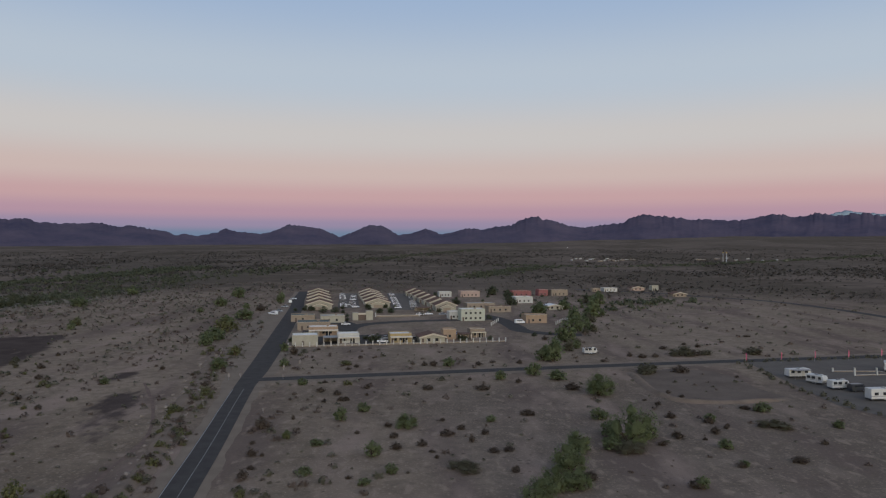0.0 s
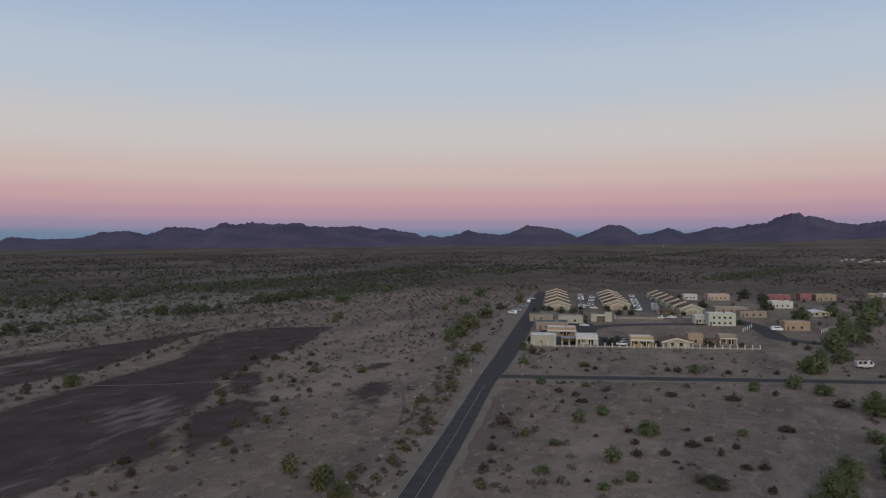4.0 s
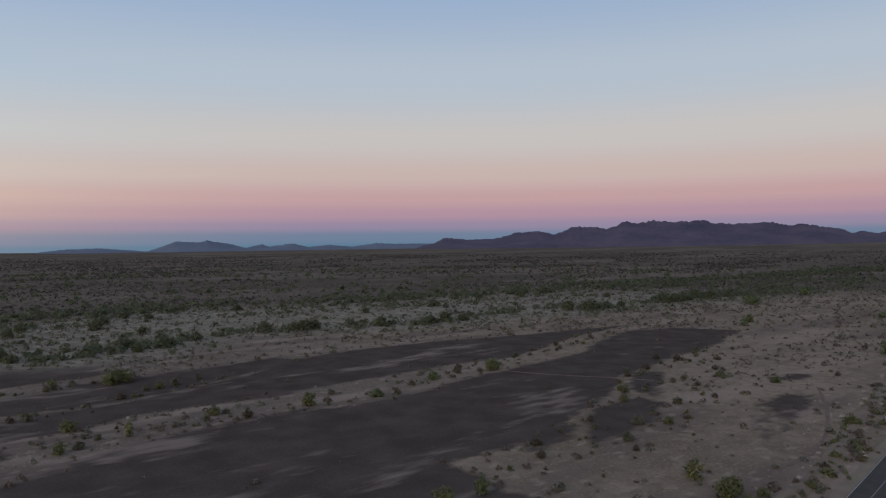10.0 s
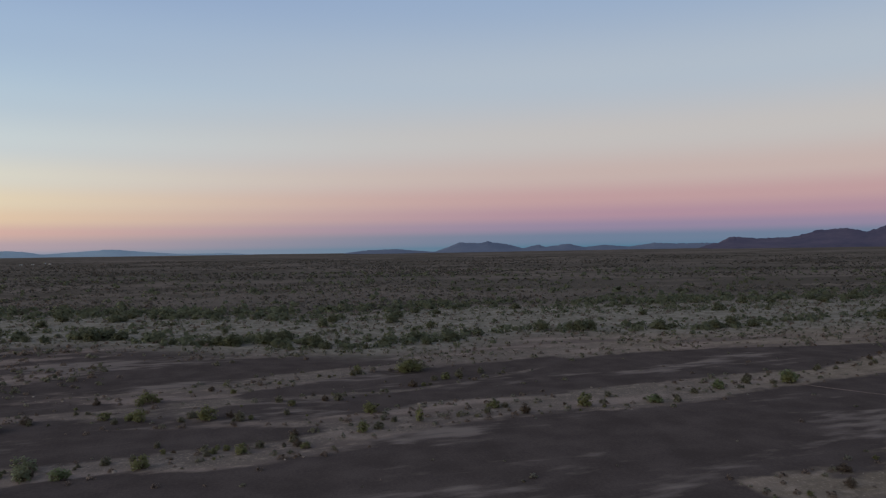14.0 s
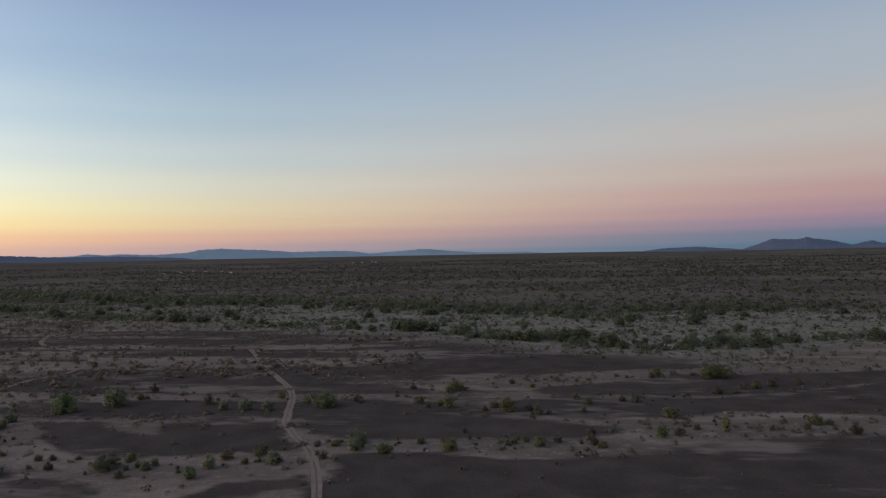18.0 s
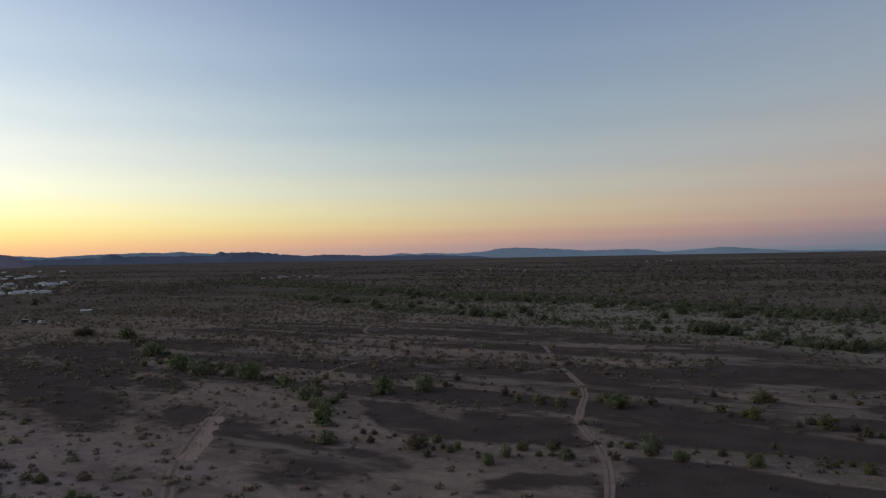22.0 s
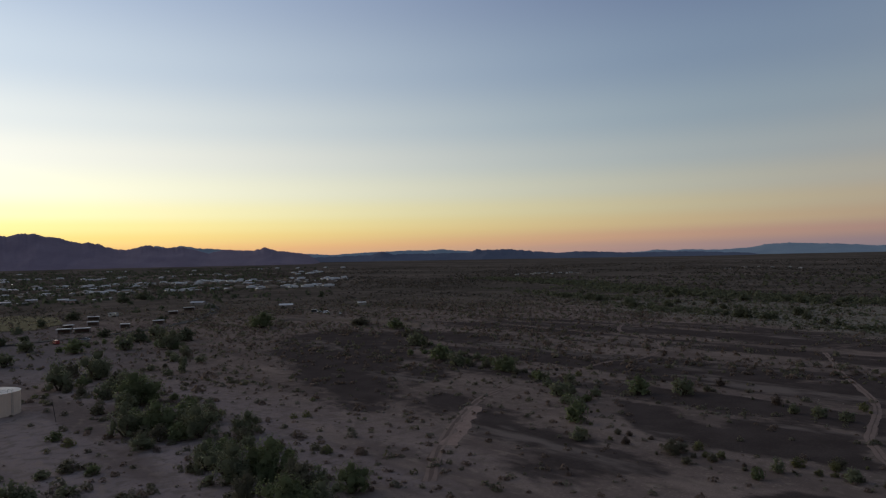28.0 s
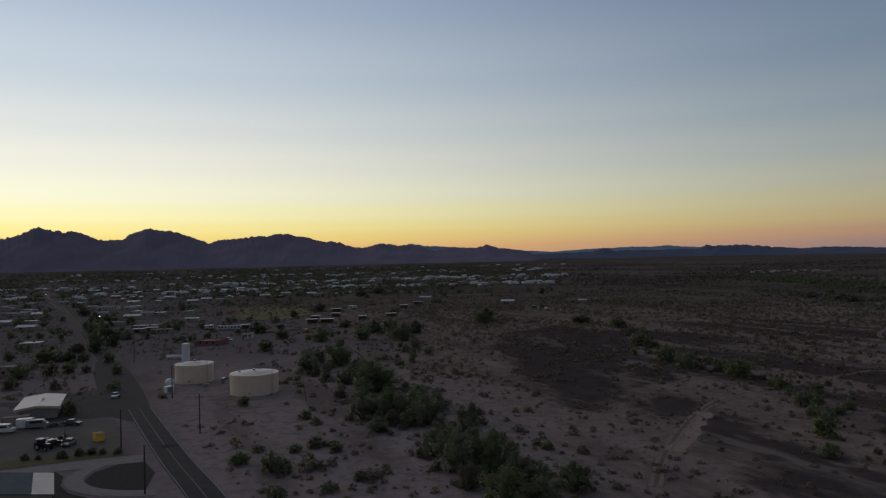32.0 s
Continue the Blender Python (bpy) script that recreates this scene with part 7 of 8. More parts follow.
# white marker posts and signs about the junction
for x, y, tall, wide in ((-50.4, 225.5, 1.6, 0.5), (-47.4, 211.2, 1.2, 0.4), (-47.4, 236.4, 1.4, 0.5), (-62.8, 208.8, 2.0, 0.5), (-60.6, 213.0, 1.2, 0.6), (-59.6, 176.7, 1.1, 0.4), (-42.5, 168.3, 1.2, 0.3)):
    post = thing("road_marker", on_ground(x, y, 8), "small white road marker on a post", "road marker", "markers at the junction")
    part("post", boxes((-0.04, 0.04, -0.04, 0.04, -0.1, tall * 0.9)), M["steel"], post)
    part("plate", boxes((-wide / 2, wide / 2, -0.07, -0.042, tall * 0.45, tall), bevel=0.01), M["concrete"], post)


# ---------------------------------------------------------------- tanks, yard and poles south of the camera
def water_tank(x, y, r, h, label):
    ta = thing("water_tank", pose(x, y, 0), label, "water tank", "water tanks")
    part("shell", tube((0, 0, -0.1), (0, 0, h), r, r, 56), M["tank_paint"], ta)
    for z in np.arange(2.2, h, 2.2):
        bm = bmesh.new()
        add_tube(bm, (0, 0, z - 0.04), (0, 0, z + 0.04), r + 0.025, None, 56)
        part("weld_band", bm, M["tank_paint"], ta)
    bm = bmesh.new()
    bmesh.ops.create_cone(bm, cap_ends=True, segments=56, radius1=r + 0.12, radius2=0.3, depth=0.75, matrix=Matrix.Translation((0, 0, h + 0.375)))
    part("roof", bm, M["tank_roof"], ta)
    part("vent", tube((0, 0, h + 0.7), (0, 0, h + 1.2), 0.3, 0.4), M["steel"], ta)
    part("hatch", boxes((r * 0.5, r * 0.5 + 0.9, -r * 0.4, -r * 0.4 + 0.9, h + 0.15, h + 0.6), bevel=0.05), M["tank_roof"], ta)
    a = radians(125)
    cx, cy = math.cos(a), math.sin(a)
    lad = bmesh.new()
    for s in (-0.25, 0.25):
        add_tube(lad, (cx * (r + 0.15) - cy * s, cy * (r + 0.15) + cx * s, -0.05), (cx * (r + 0.15) - cy * s, cy * (r + 0.15) + cx * s, h + 0.9), 0.035, None, 6)
    for k in range(int(h / 0.4)):
        add_tube(lad, (cx * (r + 0.15) + cy * 0.25, cy * (r + 0.15) - cx * 0.25, 0.3 + k * 0.4), (cx * (r + 0.15) - cy * 0.25, cy * (r + 0.15) + cx * 0.25, 0.3 + k * 0.4), 0.02, None, 5)
    part("ladder", lad, M["steel"], ta)
    rail = bmesh.new()
    for k in range(40):
        b0, b1 = radians(60 + k * 3.5), radians(60 + (k + 1) * 3.5)
        if k < 20:
            for z in (h + 0.55, h + 1.0):
                add_tube(rail, (math.cos(b0) * (r - 0.1), math.sin(b0) * (r - 0.1), z), (math.cos(b1) * (r - 0.1), math.sin(b1) * (r - 0.1), z), 0.025, None, 5)
            if k % 4 == 0:
                add_tube(rail, (math.cos(b0) * (r - 0.1), math.sin(b0) * (r - 0.1), h), (math.cos(b0) * (r - 0.1), math.sin(b0) * (r - 0.1), h + 1.0), 0.025, None, 5)
    part("guard_rail", rail, M["steel"], ta)
    part("manhole", tube((math.cos(radians(70)) * (r - 0.05), math.sin(radians(70)) * (r - 0.05), 1.0), (math.cos(radians(70)) * (r + 0.2), math.sin(radians(70)) * (r + 0.2), 1.0), 0.4, seg=14), M["steel"], ta)
    return ta


water_tank(-17.5, -262, 6.4, 6.2, "round tan steel water tank with a low conical roof")
water_tank(-33, -229, 7.4, 6.2, "larger round tan steel water tank on bare ground")
stand = thing("standpipe", pose(-18, -318, 0), "slim white steel standpipe behind a tank", "tank")
part("shell", tube((0, 0, -0.1), (0, 0, 7.4), 1.6, 1.6, 28), M["paint_white"], stand)
part("cap", tube((0, 0, 7.4), (0, 0, 7.7), 1.66, 0.4, 28), M["paint_white"], stand)
dome = thing("pressure_tank", pose(-9, -249, 0), "small white pressure tank on legs", "tank")
bm = bmesh.new()
bmesh.ops.create_uvsphere(bm, u_segments=20, v_segments=12, radius=1.45, matrix=Matrix.Translation((0, 0, 2.2)))
part("shell", bm, M["paint_white"], dome)
for k in range(4):
    a = radians(45 + 90 * k)
    part("leg", tube((math.cos(a) * 0.9, math.sin(a) * 0.9, -0.05), (math.cos(a) * 0.9, math.sin(a) * 0.9, 1.6), 0.08), M["steel"], dome)
for x, y, w, d, h, mt, lb in ((-8.5, -243, 2.6, 2.0, 2.0, "paint_white", "white pump cabinet beside the tanks"), (-26, -253, 1.2, 1.0, 1.6, "paint_grey", "small grey pump box by a tank"),
                              (-20, -248, 2.2, 0.8, 0.9, "steel", "valve assembly at the foot of a tank")):
    bx = thing("utility_box", pose(x, y, 0, 0, 0, 15), lb, "utility box")
    part("body", boxes((-w / 2, w / 2, -d / 2, d / 2, -0.05, h), bevel=0.04), M[mt], bx)
    part("lid", boxes((-w / 2 - 0.05, w / 2 + 0.05, -d / 2 - 0.05, d / 2 + 0.05, h, h + 0.08)), M[mt], bx)
    part("door", boxes((-w * 0.3, w * 0.3, d / 2, d / 2 + 0.03, 0.15, h - 0.15)), M["paint_grey"], bx)



def utility_pole(x, y, tall, arm=True):
    po = thing("utility_pole", on_ground(x, y, 12), "tall dark wooden utility pole with a crossarm" if arm else "bare dark wooden utility pole", "utility pole", "utility poles")
    part("shaft", tube((0, 0, -0.2), (0, 0, tall), 0.17, 0.11, 10), M["pole_wood"], po)
    if arm:
        part("crossarm", boxes((-1.0, 1.0, -0.06, 0.06, tall - 0.9, tall - 0.77)), M["pole_wood"], po)
        for ix in (-0.9, 0.4, 0.9):
            part("insulator", tube((ix, 0, tall - 0.77), (ix, 0, tall - 0.55), 0.05, 0.035, 8), M["paint_grey"], po)
    return po


for x, y, tall, arm in ((4, -172, 9.0, False), (-0.5, -137, 8.6, False), (-13, -180, 9.4, True), (-9, -232, 10.0, False), (2, -328, 12.6, True), (14, -372, 11.0, True), (25, -450, 11.0, True)):
    utility_pole(x, y, tall, arm)
leaning = thing("fence_post", pose(-44, -205, 0, 0, 8, 0), "thin leaning post on bare sand", "post")
part("shaft", tube((0, 0, -0.1), (0, 0, 6.0), 0.08, 0.05, 8), M["pole_wood"], leaning)

hall = gable_house(25.4, -219.0, 180, 9.4, 19, 3.0, "metal_wall", "metal_roof", "long metal workshop with a pale low-pitched roof", 0.55, "workshop", "yard buildings", 0)
part("roller_door", boxes((-1.8, 1.8, -0.07, 0.03, 0.0, 2.7)), M["paint_grey"], hall)
for q in (-0.9, 0.0, 0.9):
    part("roof_vent", tube((0.5, 9.0 + q, 3.6), (0.5, 9.0 + q, 4.1), 0.22, 0.28), M["paint_white"], hall)
for k in range(5):
    part("wall_rib", boxes((-4.74, -4.70, 1.5 + 4 * k, 1.7 + 4 * k, 0.0, 2.9)), M["paint_grey"], hall)
lean = thing("lean_to", pose(29.5, -213.5, 0, 0, 0, 181), "dark open lean-to beside the workshop", "shed", "yard buildings")
part("roof", boxes((-3.0, 3.0, -1.6, 1.6, 2.2, 2.32)), M["wood_dark"], lean)
for q in (-2.8, 0, 2.8):
    part("post", boxes((q - 0.07, q + 0.07, -1.5, -1.36, -0.05, 2.2)), M["pole_wood"], lean)


barn = thing("yard_building", pose(14.4, -143.6, 0, 0, 0, 5.5), "long building with a grey-green and pale metal gable roof", "building", "yard buildings")


def ridge_z(x):
    return 3.9 + 1.5 * (1 - abs(x - 8.5) / 8.5)


bm = bmesh.new()
prof = [(0.2, -0.1), (16.8, -0.1), (16.8, ridge_z(16.8)), (8.5, ridge_z(8.5)), (0.2, ridge_z(0.2))]
near_end, far_end = [bm.verts.new((px, 13.2, pz)) for px, pz in prof], [bm.verts.new((px, 0.2, pz)) for px, pz in prof]
bm.faces.new(near_end)
bm.faces.new(far_end[::-1])
for k in range(5):
    bm.faces.new((near_end[k], far_end[k], far_end[(k + 1) % 5], near_end[(k + 1) % 5]))
bmesh.ops.recalc_face_normals(bm, faces=bm.faces)
part("wall", bm, M["metal_wall"], barn)
for x0, x1, mt, lb in ((-0.2, 2.98, "roof_sheet", "pale metal roof sheets"), (3.0, 8.5, "roof_green", ""), (8.5, 17.2, "roof_green", "")):
    bm = bmesh.new()
    vs = [bm.verts.new((px, py, ridge_z(px) + dz)) for dz in (0.02, 0.16) for px, py in ((x0, -0.2), (x1, -0.2), (x1, 13.5), (x0, 13.5))]
    for q in ((3, 2, 1, 0), (4, 5, 6, 7), (0, 1, 5, 4), (1, 2, 6, 5), (2, 3, 7, 6), (3, 0, 4, 7)):
        bm.faces.new([vs[i] for i in q])
    part("roof", bm, M[mt], barn, lb)
for k in range(8):
    part("ridge_vent", tube((8.5, 0.8 + k * 1.7, 5.5), (8.5, 0.8 + k * 1.7, 5.85), 0.16, 0.2, 8), M["paint_white"], barn)
for k in range(3):
    part("window", boxes((0.14, 0.2, 2.0 + k * 4, 3.2 + k * 4, 1.2, 2.2)), M["glass_dark"], barn)
part("door", boxes((0.13, 0.2, 11.2, 12.2, 0, 2.1)), M["paint_grey"], barn)
cube = thing("container", on_ground(9, -184, 20), "yellow box container on a bare yard", "container")
part("body", boxes((-0.95, 0.95, -1.2, 1.2, 0.05, 1.8), bevel=0.06), M["paint_yellow"], cube)
part("lid", boxes((-1.0, 1.0, -1.25, 1.25, 1.8, 1.9), bevel=0.03), M["stucco_yellow"], cube)
part("door", boxes((-0.65, 0.65, 1.2, 1.24, 0.2, 1.65)), M["paint_yellow"], cube)
for x, y, t, van, c in ((31, -205, 160, True, "paint_white"), (24, -207, 175, True, "paint_grey"), (19, -184, 30, False, "paint_dark"), (15, -183, 70, False, "paint_grey"),
                        (33, -188, 100, True, "paint_white"), (7, -243, 80, False, "paint_white"), (16, -206, 150, False, "paint_dark")):
    make_car(on_ground(x, y, t), c, "vehicle standing on the work yard" if c != "paint_white" else "white vehicle by the work yard", "yard vehicles", van)
box_body = thing("storage_box", on_ground(27, -209, -8), "white storage box on the yard", "container")
part("body", boxes((-1.8, 1.8, -1.2, 1.2, 0.1, 2.3), bevel=0.05), M["paint_white"], box_body)
part("skid", boxes((-1.7, 1.7, -1.0, -0.8, -0.05, 0.1)), M["paint_dark"], box_body)
part("skid", boxes((-1.7, 1.7, 0.8, 1.0, -0.05, 0.1)), M["paint_dark"], box_body)
tractor = thing("tractor", on_ground(20, -181, 140), "old dark tractor with big wheels on the yard", "tractor")
part("bonnet", boxes((0.2, 2.0, -0.4, 0.4, 0.7, 1.5), bevel=0.08), M["paint_dark"], tractor)
part("cab", boxes((-1.2, 0.2, -0.65, 0.65, 0.9, 2.4), bevel=0.08), M["glass_dark"], tractor)
part("cab_roof", boxes((-1.3, 0.3, -0.75, 0.75, 2.4, 2.52), bevel=0.03), M["paint_white"], tractor)
for wx, r in ((-0.7, 0.8), (1.5, 0.45)):
    wheels(tractor, (wx,), 0.95, r)

slab("yard", [(40, -171), (5, -170), (4, -190), (6, -207), (16, -214), (44, -217)], 0.04, M["yard_asphalt"], "bare grey work yard with tyre marks", "yard")
slab("junction_apron", [(24, -214), (7, -212), (2, -202), (-3.5, -205), (-1, -250), (3, -296), (8, -335), (17, -338), (16, -300), (13, -262), (24, -254)], 0.052, M["asphalt"], "wide worn asphalt where the street meets the road", "junction")
STREET = [(2, -238), (20, -243), (45, -250), (90, -262), (160, -280)]
ribbon("side_street", along(STREET, 3.0), 3.6, 3.6, 0.062, M["asphalt"], "dark side street into the town", "street", wobble=0.6)
for x, y in ((69, -484), (53, -473), (41, -464), (42, -671), (54, -412), (40, -403), (26, -381), (53, -365), (39, -328), (25, -327), (31, -306), (22, -344), (18, -447), (21, -587), (83, -707), (53, -613), (40, -278), (26, -269), (132, -895), (48, -874), (18, -221), (19, -307)):
    w = tree_rng.uniform(4, 8)
    plant_tree(tree_rng.choice(("olive", "dark")), x, y, w, w * tree_rng.uniform(0.55, 0.85), "trees at the edge of town")
# looped pale driveway round a dark bed
loop = [(34, -163.5), (26, -163.0), (16, -163.6), (7, -163.4), (-1, -162.6)]
ribbon("driveway", along(loop, 1.5), 3.1, 3.1, 0.06, M["concrete"], "pale concrete driveway loop", "driveway")
arc = [(7, -162.5), (10, -158.5), (11.8, -154), (11.9, -150.6), (10.2, -145.6), (6.4, -141), (-0.5, -137.2), (-3.2, -137.0)]
ribbon("driveway", along(arc, 1.0), 1.7, 1.7, 0.066, M["concrete"], "pale curved concrete driveway", "driveway")
slab("planting_bed", [(3.9, -160.3), (8.5, -156.2), (10.1, -150.4), (8.6, -145.9), (4.8, -141.4), (-0.5, -138.9), (-2.4, -150), (-0.7, -159.4)], 0.054, M["asphalt_patch"], "dark gravel bed inside the driveway loop", "bed")
slab("forecourt", [(34, -159.9), (15.6, -160.2), (13.9, -156), (13.8, -149.5), (12, -144), (8.6, -139.4), (10, -128), (34, -128)], 0.05, M["asphalt_patch"], "dark worn ground beside the driveway loop", "forecourt")
slab("grass_strip", [(30, -175), (4, -170.5), (3.5, -167.2), (16, -167.6), (32, -168)], 0.058, M["grass_dry"], "strip of dull grass between the yard and the driveway", "grass")
for x, y, w in ((22.5, -173.5, 3.0), (20.0, -172.6, 2.2), (15.4, -171.2, 3.6), (12.2, -171.8, 3.4), (9.8, -171.6, 3.2), (7.6, -170.8, 2.6), (4.6, -169.4, 2.8)):
    plant_tree("dark", x, y, w, w * 0.55, "low bushes along the yard")
junk_rng = random.Random(12)
for x, y in ((22.8, -206.5), (21.5, -207.2), (20.4, -206.2), (19.2, -207.0), (18.6, -188.5), (20.6, -189.2), (17.6, -191.5), (16.6, -186.2), (21.5, -187.6)):
    heap = thing("scrap_heap", on_ground(x, y, junk_rng.uniform(0, 180)), "dark heap of scrap timber and metal on the yard", "scrap heap", "scrap on the yard")
    for k in range(5):
        w, d, h = junk_rng.uniform(0.5, 1.8), junk_rng.uniform(0.2, 0.7), junk_rng.uniform(0.2, 0.9)
        ox, oy = junk_rng.uniform(-0.6, 0.6), junk_rng.uniform(-0.6, 0.6)
        part("piece", boxes((ox - w / 2, ox + w / 2, oy - d / 2, oy + d / 2, -0.05, h), bevel=0.03), M[junk_rng.choice(("paint_dark", "wood_dark", "rubber", "steel", "paint_grey"))], heap)
fence = thing("yard_fence", on_ground(16.0, -180.5, 93), "weathered panel fence beside parked machines", "fence")
for k in range(6):
    part("panel", boxes((-k * 2.4 - 2.34, -k * 2.4, -0.04, 0.04, 0.0, 1.8)), M["wood_dark"], fence)
    part("post", boxes((-k * 2.4 - 2.4, -k * 2.4 - 2.34, -0.07, 0.07, -0.1, 1.95)), M["pole_wood"], fence)
pipe = thing("horizontal_tank", pose(-13.8, -329, 0, 0, 0, 160), "white horizontal steel tank on saddles", "tank")
part("shell", tube((-3.2, 0, 1.1), (3.2, 0, 1.1), 0.75, None, 20), M["paint_white"], pipe)
for q in (-2.0, 2.0):
    part("saddle", boxes((q - 0.2, q + 0.2, -0.6, 0.6, -0.05, 0.6)), M["concrete"], pipe)
make_car(on_ground(-43.4, -391.8, 150), "paint_white", "white car on sand near a pinkish building", "cars at the edge of town")
for x, y, t in ((-40.5, -468, 60), (-48, -456, 150), (-55, -454, 165)):
    make_trailer(on_ground(x, y, t), 7.0, "white caravan parked at the edge of town", False, 2.8)
ribbon("patch", along([(-5.7, -172), (-6.1, -169.2)], 0.7), 1.9, 1.6, 0.092, M["asphalt_patch"], "", "", parent=road)


# ---------------------------------------------------------------- the town
flat_house(-31, -374, 152, 13, 12, 2.2, "stucco_red", "roof_tile", "low pinkish red building at the edge of town", 3)
flat_house(-3, -492, 165, 16, 9, 2.6, "stucco_tan", "roof_white", "long white-roofed building behind the tanks", 4)
flat_house(-12, -458, 165, 12, 6, 2.4, "stucco_tan", "roof_white", "white-roofed building with dark openings", 4)
flat_house(27, -757, 165, 19, 8, 3.0, "stucco_white", "roof_white", "very long white-roofed hall in the town", 6)
flat_house(46, -313, 165, 8, 7, 3.3, "stucco_tan", "roof_grey", "small tan house with a grey roof among trees", 2)
flat_house(-54, -396, 170, 6.4, 4, 2.5, "stucco_white", "roof_white", "white mobile home on sand", 2)


def town_home(x, y, w, d, h, wall, roof, label, pitched=False):
    """A small home of the town: walls, roof with eaves, door and a window."""
    ho = thing("town_home", on_ground(x, y, 165), label, "house", "homes of the town")
    part("wall", boxes((-w / 2, w / 2, -d / 2, d / 2, -0.1, h)), M[wall], ho)
    if pitched:
        bm = bmesh.new()
        a = [bm.verts.new((sx_ * (w / 2 + 0.4), sy_ * (d / 2 + 0.4), h)) for sx_, sy_ in ((-1, -1), (1, -1), (1, 1), (-1, 1))]
        r = [bm.verts.new((sx_ * (w / 2 + 0.4), 0, h + 1.3)) for sx_ in (-1, 1)]
        bm.faces.new((a[0], a[1], r[1], r[0]))
        bm.faces.new((a[2], a[3], r[0], r[1]))
        bm.faces.new((a[1], a[2], r[1]))
        bm.faces.new((a[3], a[0], r[0]))
        bm.faces.new(a[::-1])
        part("roof", bm, M[roof], ho)
    else:
        part("roof", boxes((-w / 2 - 0.3, w / 2 + 0.3, -d / 2 - 0.3, d / 2 + 0.3, h, h + 0.22)), M[roof], ho)
    part("window", boxes((-w * 0.3, -w * 0.3 + 1.4, -d / 2 - 0.04, -d / 2 + 0.02, 1.0, 2.0)), M["glass_dark"], ho)
    return ho


TOWN = []
for w, d, h, wall, roof, lb, pit in (
        (12, 5, 2.3, "stucco_tan", "roof_white", "tan mobile home with a white flat roof", False), (11, 8, 2.4, "stucco_tan", "roof_white", "tan bungalow with a white low-pitched roof", True),
        (14, 6, 2.3, "metal_wall", "roof_grey", "long brown mobile home with a grey roof", False), (10, 8, 2.4, "stucco_pink", "roof_grey", "pinkish bungalow with a grey pitched roof", True),
        (7, 3, 2.4, "stucco_white", "roof_white", "white caravan home parked in the town", False), (12, 9, 2.4, "metal_wall", "metal_roof", "brown bungalow with a pale metal pitched roof", True),
        (9, 7, 2.3, "metal_wall", "roof_white", "brown shed with a white flat roof", False)):
    TOWN.append(town_home(*((94, -776), (68, -545), (105, -734), (77, -916), (239, -1764), (91, -608), (51, -424))[len(TOWN)], w, d, h, wall, roof, lb, pit))
town_rng = random.Random(31)
for x, y in ((60, -886), (112, -931), (98, -720), (123, -886)):
    copy_thing(town_rng.choice((TOWN[0], TOWN[2], TOWN[4], TOWN[6])), on_ground(x, y, town_rng.choice((165, 75))))
count = 0
while count < 190:
    b, r = town_rng.uniform(150, 193), 560 + 900 * town_rng.random()
    x, y = -math.sin(radians(b)) * r, math.cos(radians(b)) * r
    if abs(x - float(road_x(y))) < 24 or (b < 176 and r < 800) or (b < 164 and r < 1050):
        continue
    # homes stand in rows along streets
    row = round(y / 62) * 62 + town_rng.choice((-14, 14))
    copy_thing(town_rng.choice(TOWN), on_ground(x, row, town_rng.choice((165, 165, 75)) + town_rng.uniform(-4, 4)))
    count += 1


def far_homes(count, seed, mat, share):
    """Distant homes of the town as one object: walls with a shallow hipped roof."""
    rng = np.random.default_rng(seed)
    b, r = np.radians(rng.uniform(147, 194, count)), rng.choice((1120, 1480, 1540, 2050, 2150, 2250, 2900), count) * rng.uniform(0.96, 1.04, count)
    x, y = -np.sin(b) * r, np.cos(b) * r
    w, d, h = rng.uniform(5, 10, count), rng.uniform(3, 5, count), rng.uniform(2.6, 3.4, count)
    c = np.array([(-1, -1, 0), (1, -1, 0), (1, 1, 0), (-1, 1, 0), (-1, -1, 1), (1, -1, 1), (1, 1, 1), (-1, 1, 1), (-0.5, 0, 1.35), (0.5, 0, 1.35)], float)
    v = c[None] * np.stack([w, d, h], 1)[:, None, :]
    v = v + np.stack([x, y, ground_z(x, y)], 1)[:, None, :]
    q = np.array([(0, 1, 5, 4), (1, 2, 6, 5), (2, 3, 7, 6), (3, 0, 4, 7), (4, 5, 9, 8), (6, 7, 8, 9), (5, 6, 9, 9), (7, 4, 8, 8)])
    q = q[:6]
    f = (q[None] + 10 * np.arange(count)[:, None, None]).reshape(-1, 4)
    return tagged(new("distant_homes", raw_mesh("distant_homes", v.reshape(-1, 3), f, M[mat])), share, "houses", kind="stuff")


far_homes(170, 201, "roof_white", "pale roofed homes across the distant town")
far_homes(170, 202, "stucco_tan", "tan homes across the distant town")


def town_density(x, y):
    b = np.degrees(np.arctan2(-x, y)) % 360
    r = np.hypot(x, y)
    d = step01(b, 146, 160) * np.clip(3.0 * (fnoise(x * 0.012, y * 0.012, 181) - 0.36), 0.05, 1)
    return d * np.where((b < 172) & (r < 760), 0.15, 1) * (np.abs(x - road_x(y)) > 10)


x, y, rng = sow(17000, 400, 3300, 146, 194, town_density, 182)
w = 3 + 6 * rng.random(len(x))
scatter("town_trees", "dark green yard trees among the homes of the town", "trees", x, y, w, w * rng.uniform(0.5, 0.9, len(x)), "leaf_garden", 8, 171, 0.46)
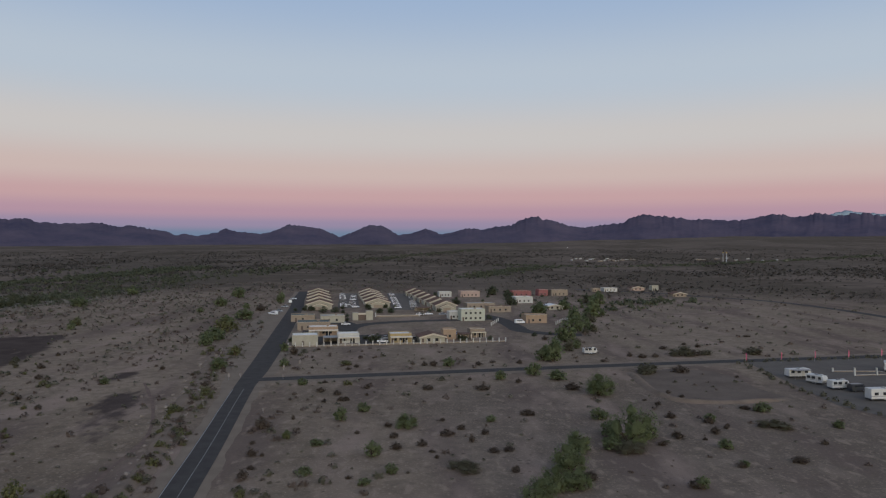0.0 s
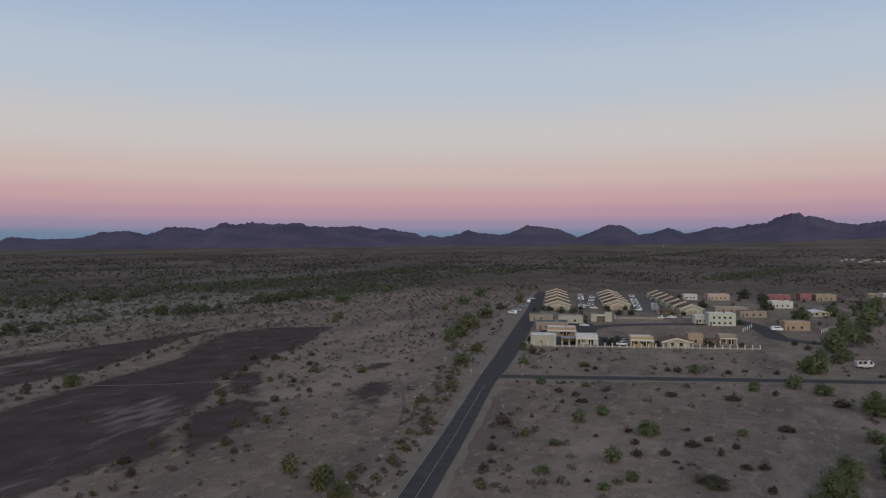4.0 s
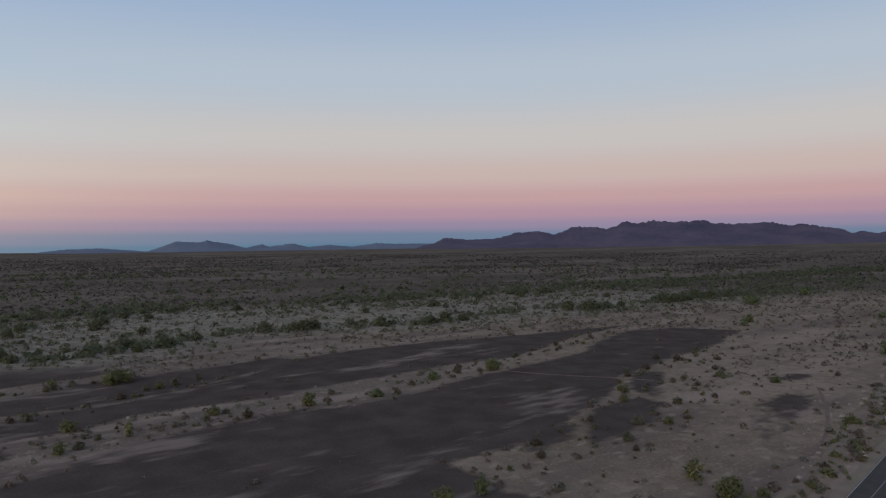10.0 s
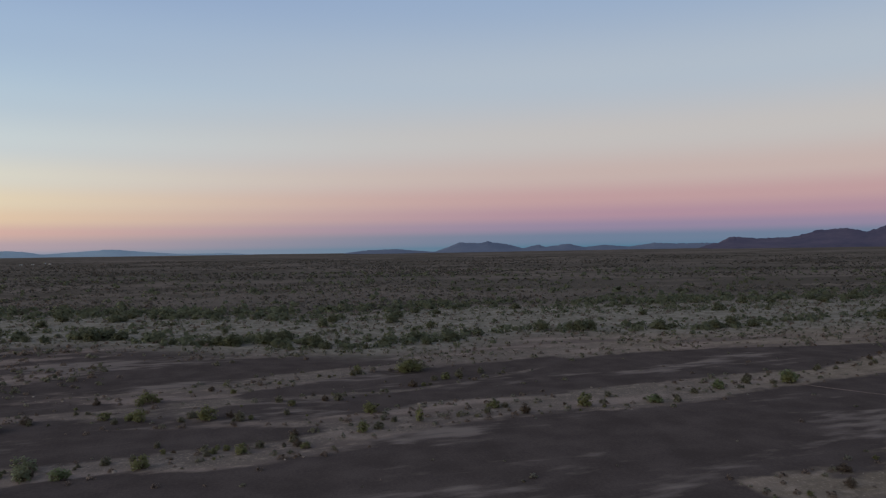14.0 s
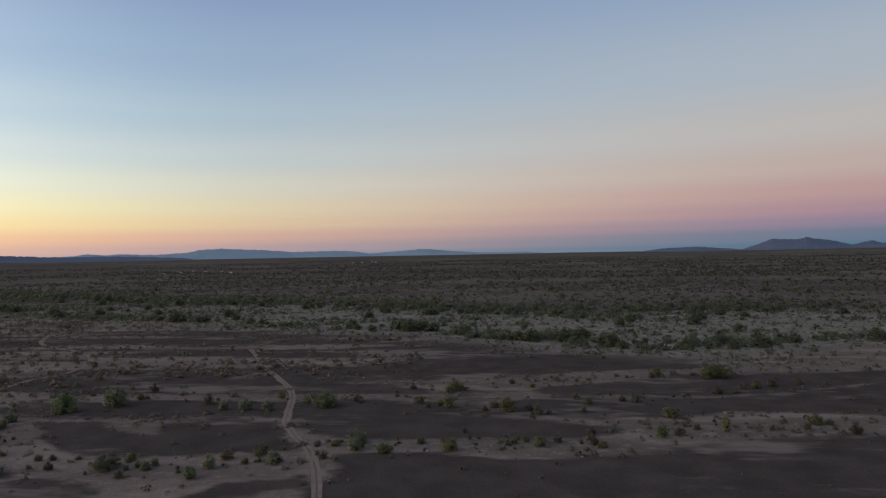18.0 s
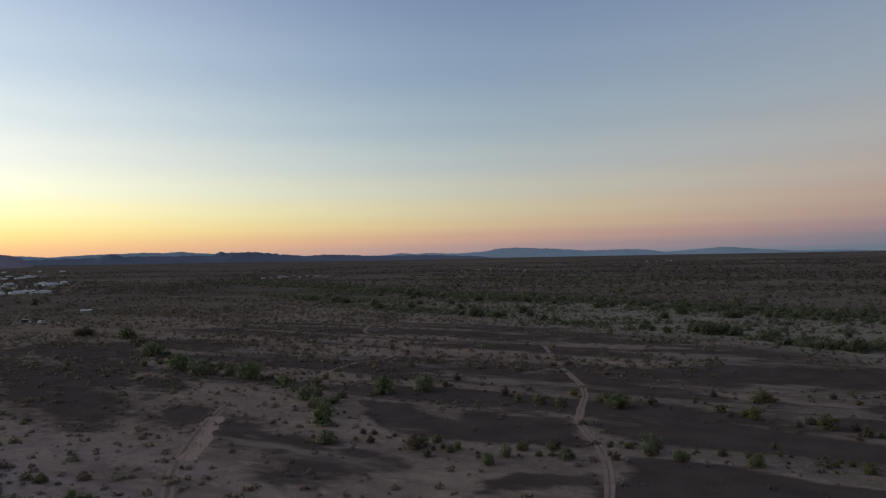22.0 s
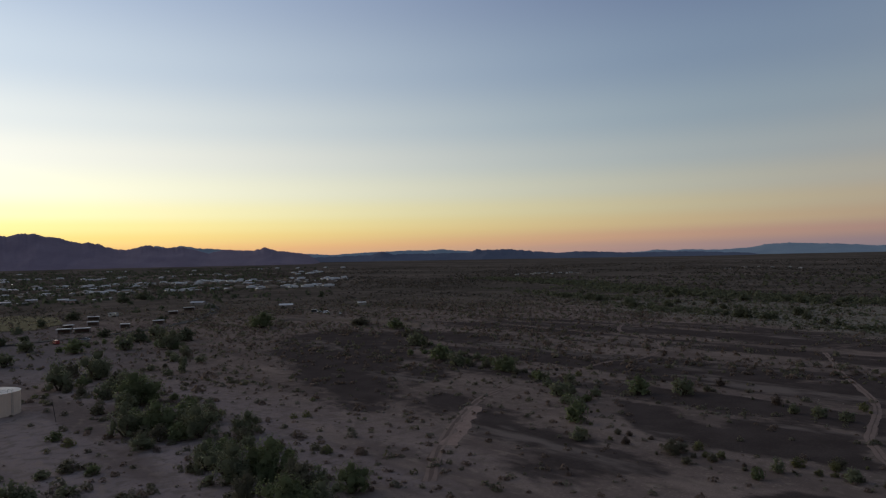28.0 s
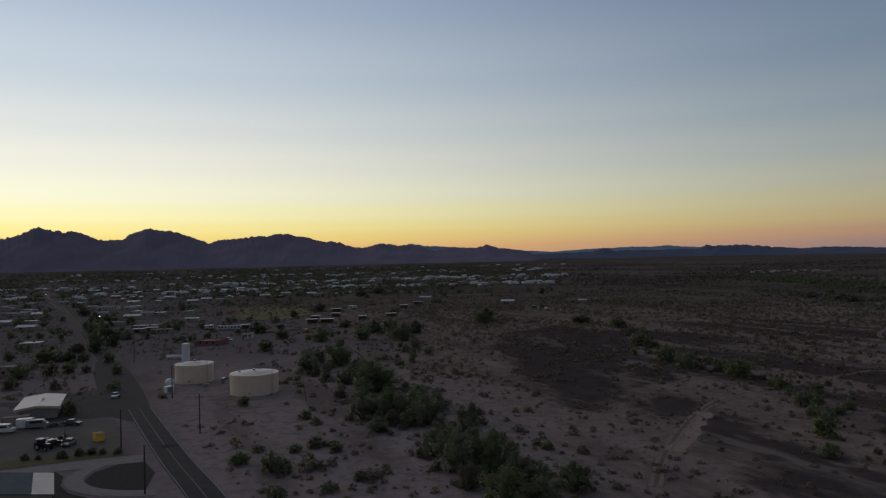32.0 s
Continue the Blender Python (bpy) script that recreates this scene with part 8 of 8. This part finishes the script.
# rows of caravans on the plain, far off
for b0, b1, r, n in ((128.5, 133.5, 1500, 14), (146.5, 155, 1400, 15), (155, 166, 1500, 40), (101, 103.5, 2600, 4), (112, 118, 1700, 6), (-15, -10, 1750, 14), (-26, -19, 1850, 9)):
    for k in range(n):
        b = radians(b0 + (b1 - b0) * (k + town_rng.random() * 0.7) / n)
        rr = r * town_rng.uniform(0.95, 1.05)
        copy_thing(TOWN[town_rng.choice((0, 4, 4))], on_ground(-math.sin(b) * rr, math.cos(b) * rr, town_rng.uniform(0, 180)))
slab("sports_field", [(-82, -669), (-64, -529), (-97, -506), (-123, -546), (-136, -624), (-117, -672)], 0.3, M["grass_dry"], "dry yellowish sports field", "field")

# tall lamp posts far out on the plain
for x, y in ((598, 1519), (604, 1516)):
    post = thing("lamp_post", on_ground(x, y, 0), "tall pale lamp post with its warm lamplight painted yellow", "lamp post", "lamp posts")
    part("shaft", tube((0, 0, -0.2), (0, 0, 21), 0.5, 0.35, 10), M["paint_white"], post)
    # the lamp's glow is only yellow colour here, the head gives no light
    part("head", boxes((-1.0, 1.0, -0.6, 0.6, 21, 22.4), bevel=0.1), M["paint_yellow"], post)


# the sandy edge of town south-west of the tanks
ribbon("town_road", along([(-51, -419), (-66, -424), (-102, -431), (-148, -442), (-198, -497), (-253, -586), (-291, -714)], 4.0), 3.6, 3.6, 0.32, M["asphalt"], "worn grey road at the sandy edge of town", "road", wobble=1.5)
earth_bank([(-219, -435), (-245, -428), (-258, -393), (-264, -351), (-260, -315)], 4.0, 1.8, "long low earth bank on the sandy edge of town")


def ramada(x, y, turn, w, d):
    """A pale flat roof on posts, shading a caravan plot."""
    ra = thing("ramada", on_ground(x, y, turn), "open shelter with a pale flat roof on thin posts", "shelter", "shelters at the edge of town")
    part("roof", boxes((-w / 2, w / 2, -d / 2, d / 2, 2.5, 2.85)), M["roof_white"], ra)
    # dark backing puts the shade under the roof into its colour
    part("back_wall", boxes((-w / 2 + 0.1, w / 2 - 0.1, -d / 2 + 0.1, -d / 2 + 0.2, 0.0, 2.5)), M["wood_dark"], ra)
    for px in (-w / 2 + 0.2, w / 2 - 0.2):
        for py in (-d / 2 + 0.2, d / 2 - 0.2):
            part("post", boxes((px - 0.07, px + 0.07, py - 0.07, py + 0.07, -0.05, 2.5)), M["steel"], ra)
    return ra


for x, y, w in ((-106, -470, 8), (-115, -466, 9), (-133, -512, 7), (-142, -474, 6), (-166, -483, 7), (-115, -498, 6), (-40, -466, 5), (-61, -456, 6), (0, -471, 7), (-8, -476, 8), (-146, -560, 8), (-232, -600, 9), (-206, -566, 7)):
    ramada(x, y, math.degrees(math.atan2(-x, y)) + 180 + tree_rng.uniform(-12, 12), w, 4.5)
for k, (x, y) in enumerate([(-297, -551), (-268, -671), (-169, -593), (-354, -520)]):
    copy_thing(TOWN[(1, 5, 4, 6)[k]], on_ground(x, y, (150, 140, 120, 60)[k]))
for x, y, w, h in ((19, -376, 9, 8), (16, -446, 12, 9), (29, -514, 13, 9), (9, -440, 10, 7), (28, -381, 8, 5), (28, -349, 9, 5), (42, -670, 14, 9), (29, -593, 13, 8), (12, -398, 10, 8), (-64, -424, 14, 7), (-54, -400, 7, 5),
                   (-139, -366, 15, 8), (-170, -490, 11, 6), (-136, -575, 14, 8), (-106, -529, 9, 7), (-120, -381, 13, 8), (-116, -424, 10, 6), (-236, -789, 20, 9), (-272, -839, 22, 9)):
    plant_tree("garden", x, y, w, h, "dark trees at the edge of town")
for k, (x, y) in enumerate([(-284, -482), (-283, -473), (-283, -463), (-286, -449), (-88, -407), (-104, -415)]):
    make_car(on_ground(x, y, 130 + 37 * k), ("paint_dark", "paint_grey", "paint_white", "paint_white", "paint_red", "paint_grey")[k], "car parked on sand at the edge of town", "cars at the edge of town", k % 2 == 0)


def street_lamp(x, y, tall):
    la = thing("street_lamp", on_ground(x, y, 40), "slim street lamp with a small lit head", "street lamp", "lit street lamps")
    part("pole", tube((0, 0, -0.2), (0, 0, tall), 0.09, 0.06, 8), M["paint_grey"], la)
    part("arm", tube((0, 0, tall - 0.1), (0.9, 0, tall + 0.1), 0.05, 0.04, 6), M["paint_grey"], la)
    part("lamp_head", boxes((0.6, 1.3, -0.3, 0.3, tall - 0.05, tall + 0.2), bevel=0.04), M["lamp_glow"], la, "glowing white lamp head")
    return la


for x, y in [(66, -1045), (24, -550), (113, -1096), (-127, -1023), (-273, -1174), (-5, -1316), (-54, -1045), (-267, -1575)]:
    street_lamp(x, y, 6.5)
for x, y in [(371, 2884), (460, 2644), (-100, 3296), (28, 3130), (163, 2835)]:
    street_lamp(x, y, 9.0)
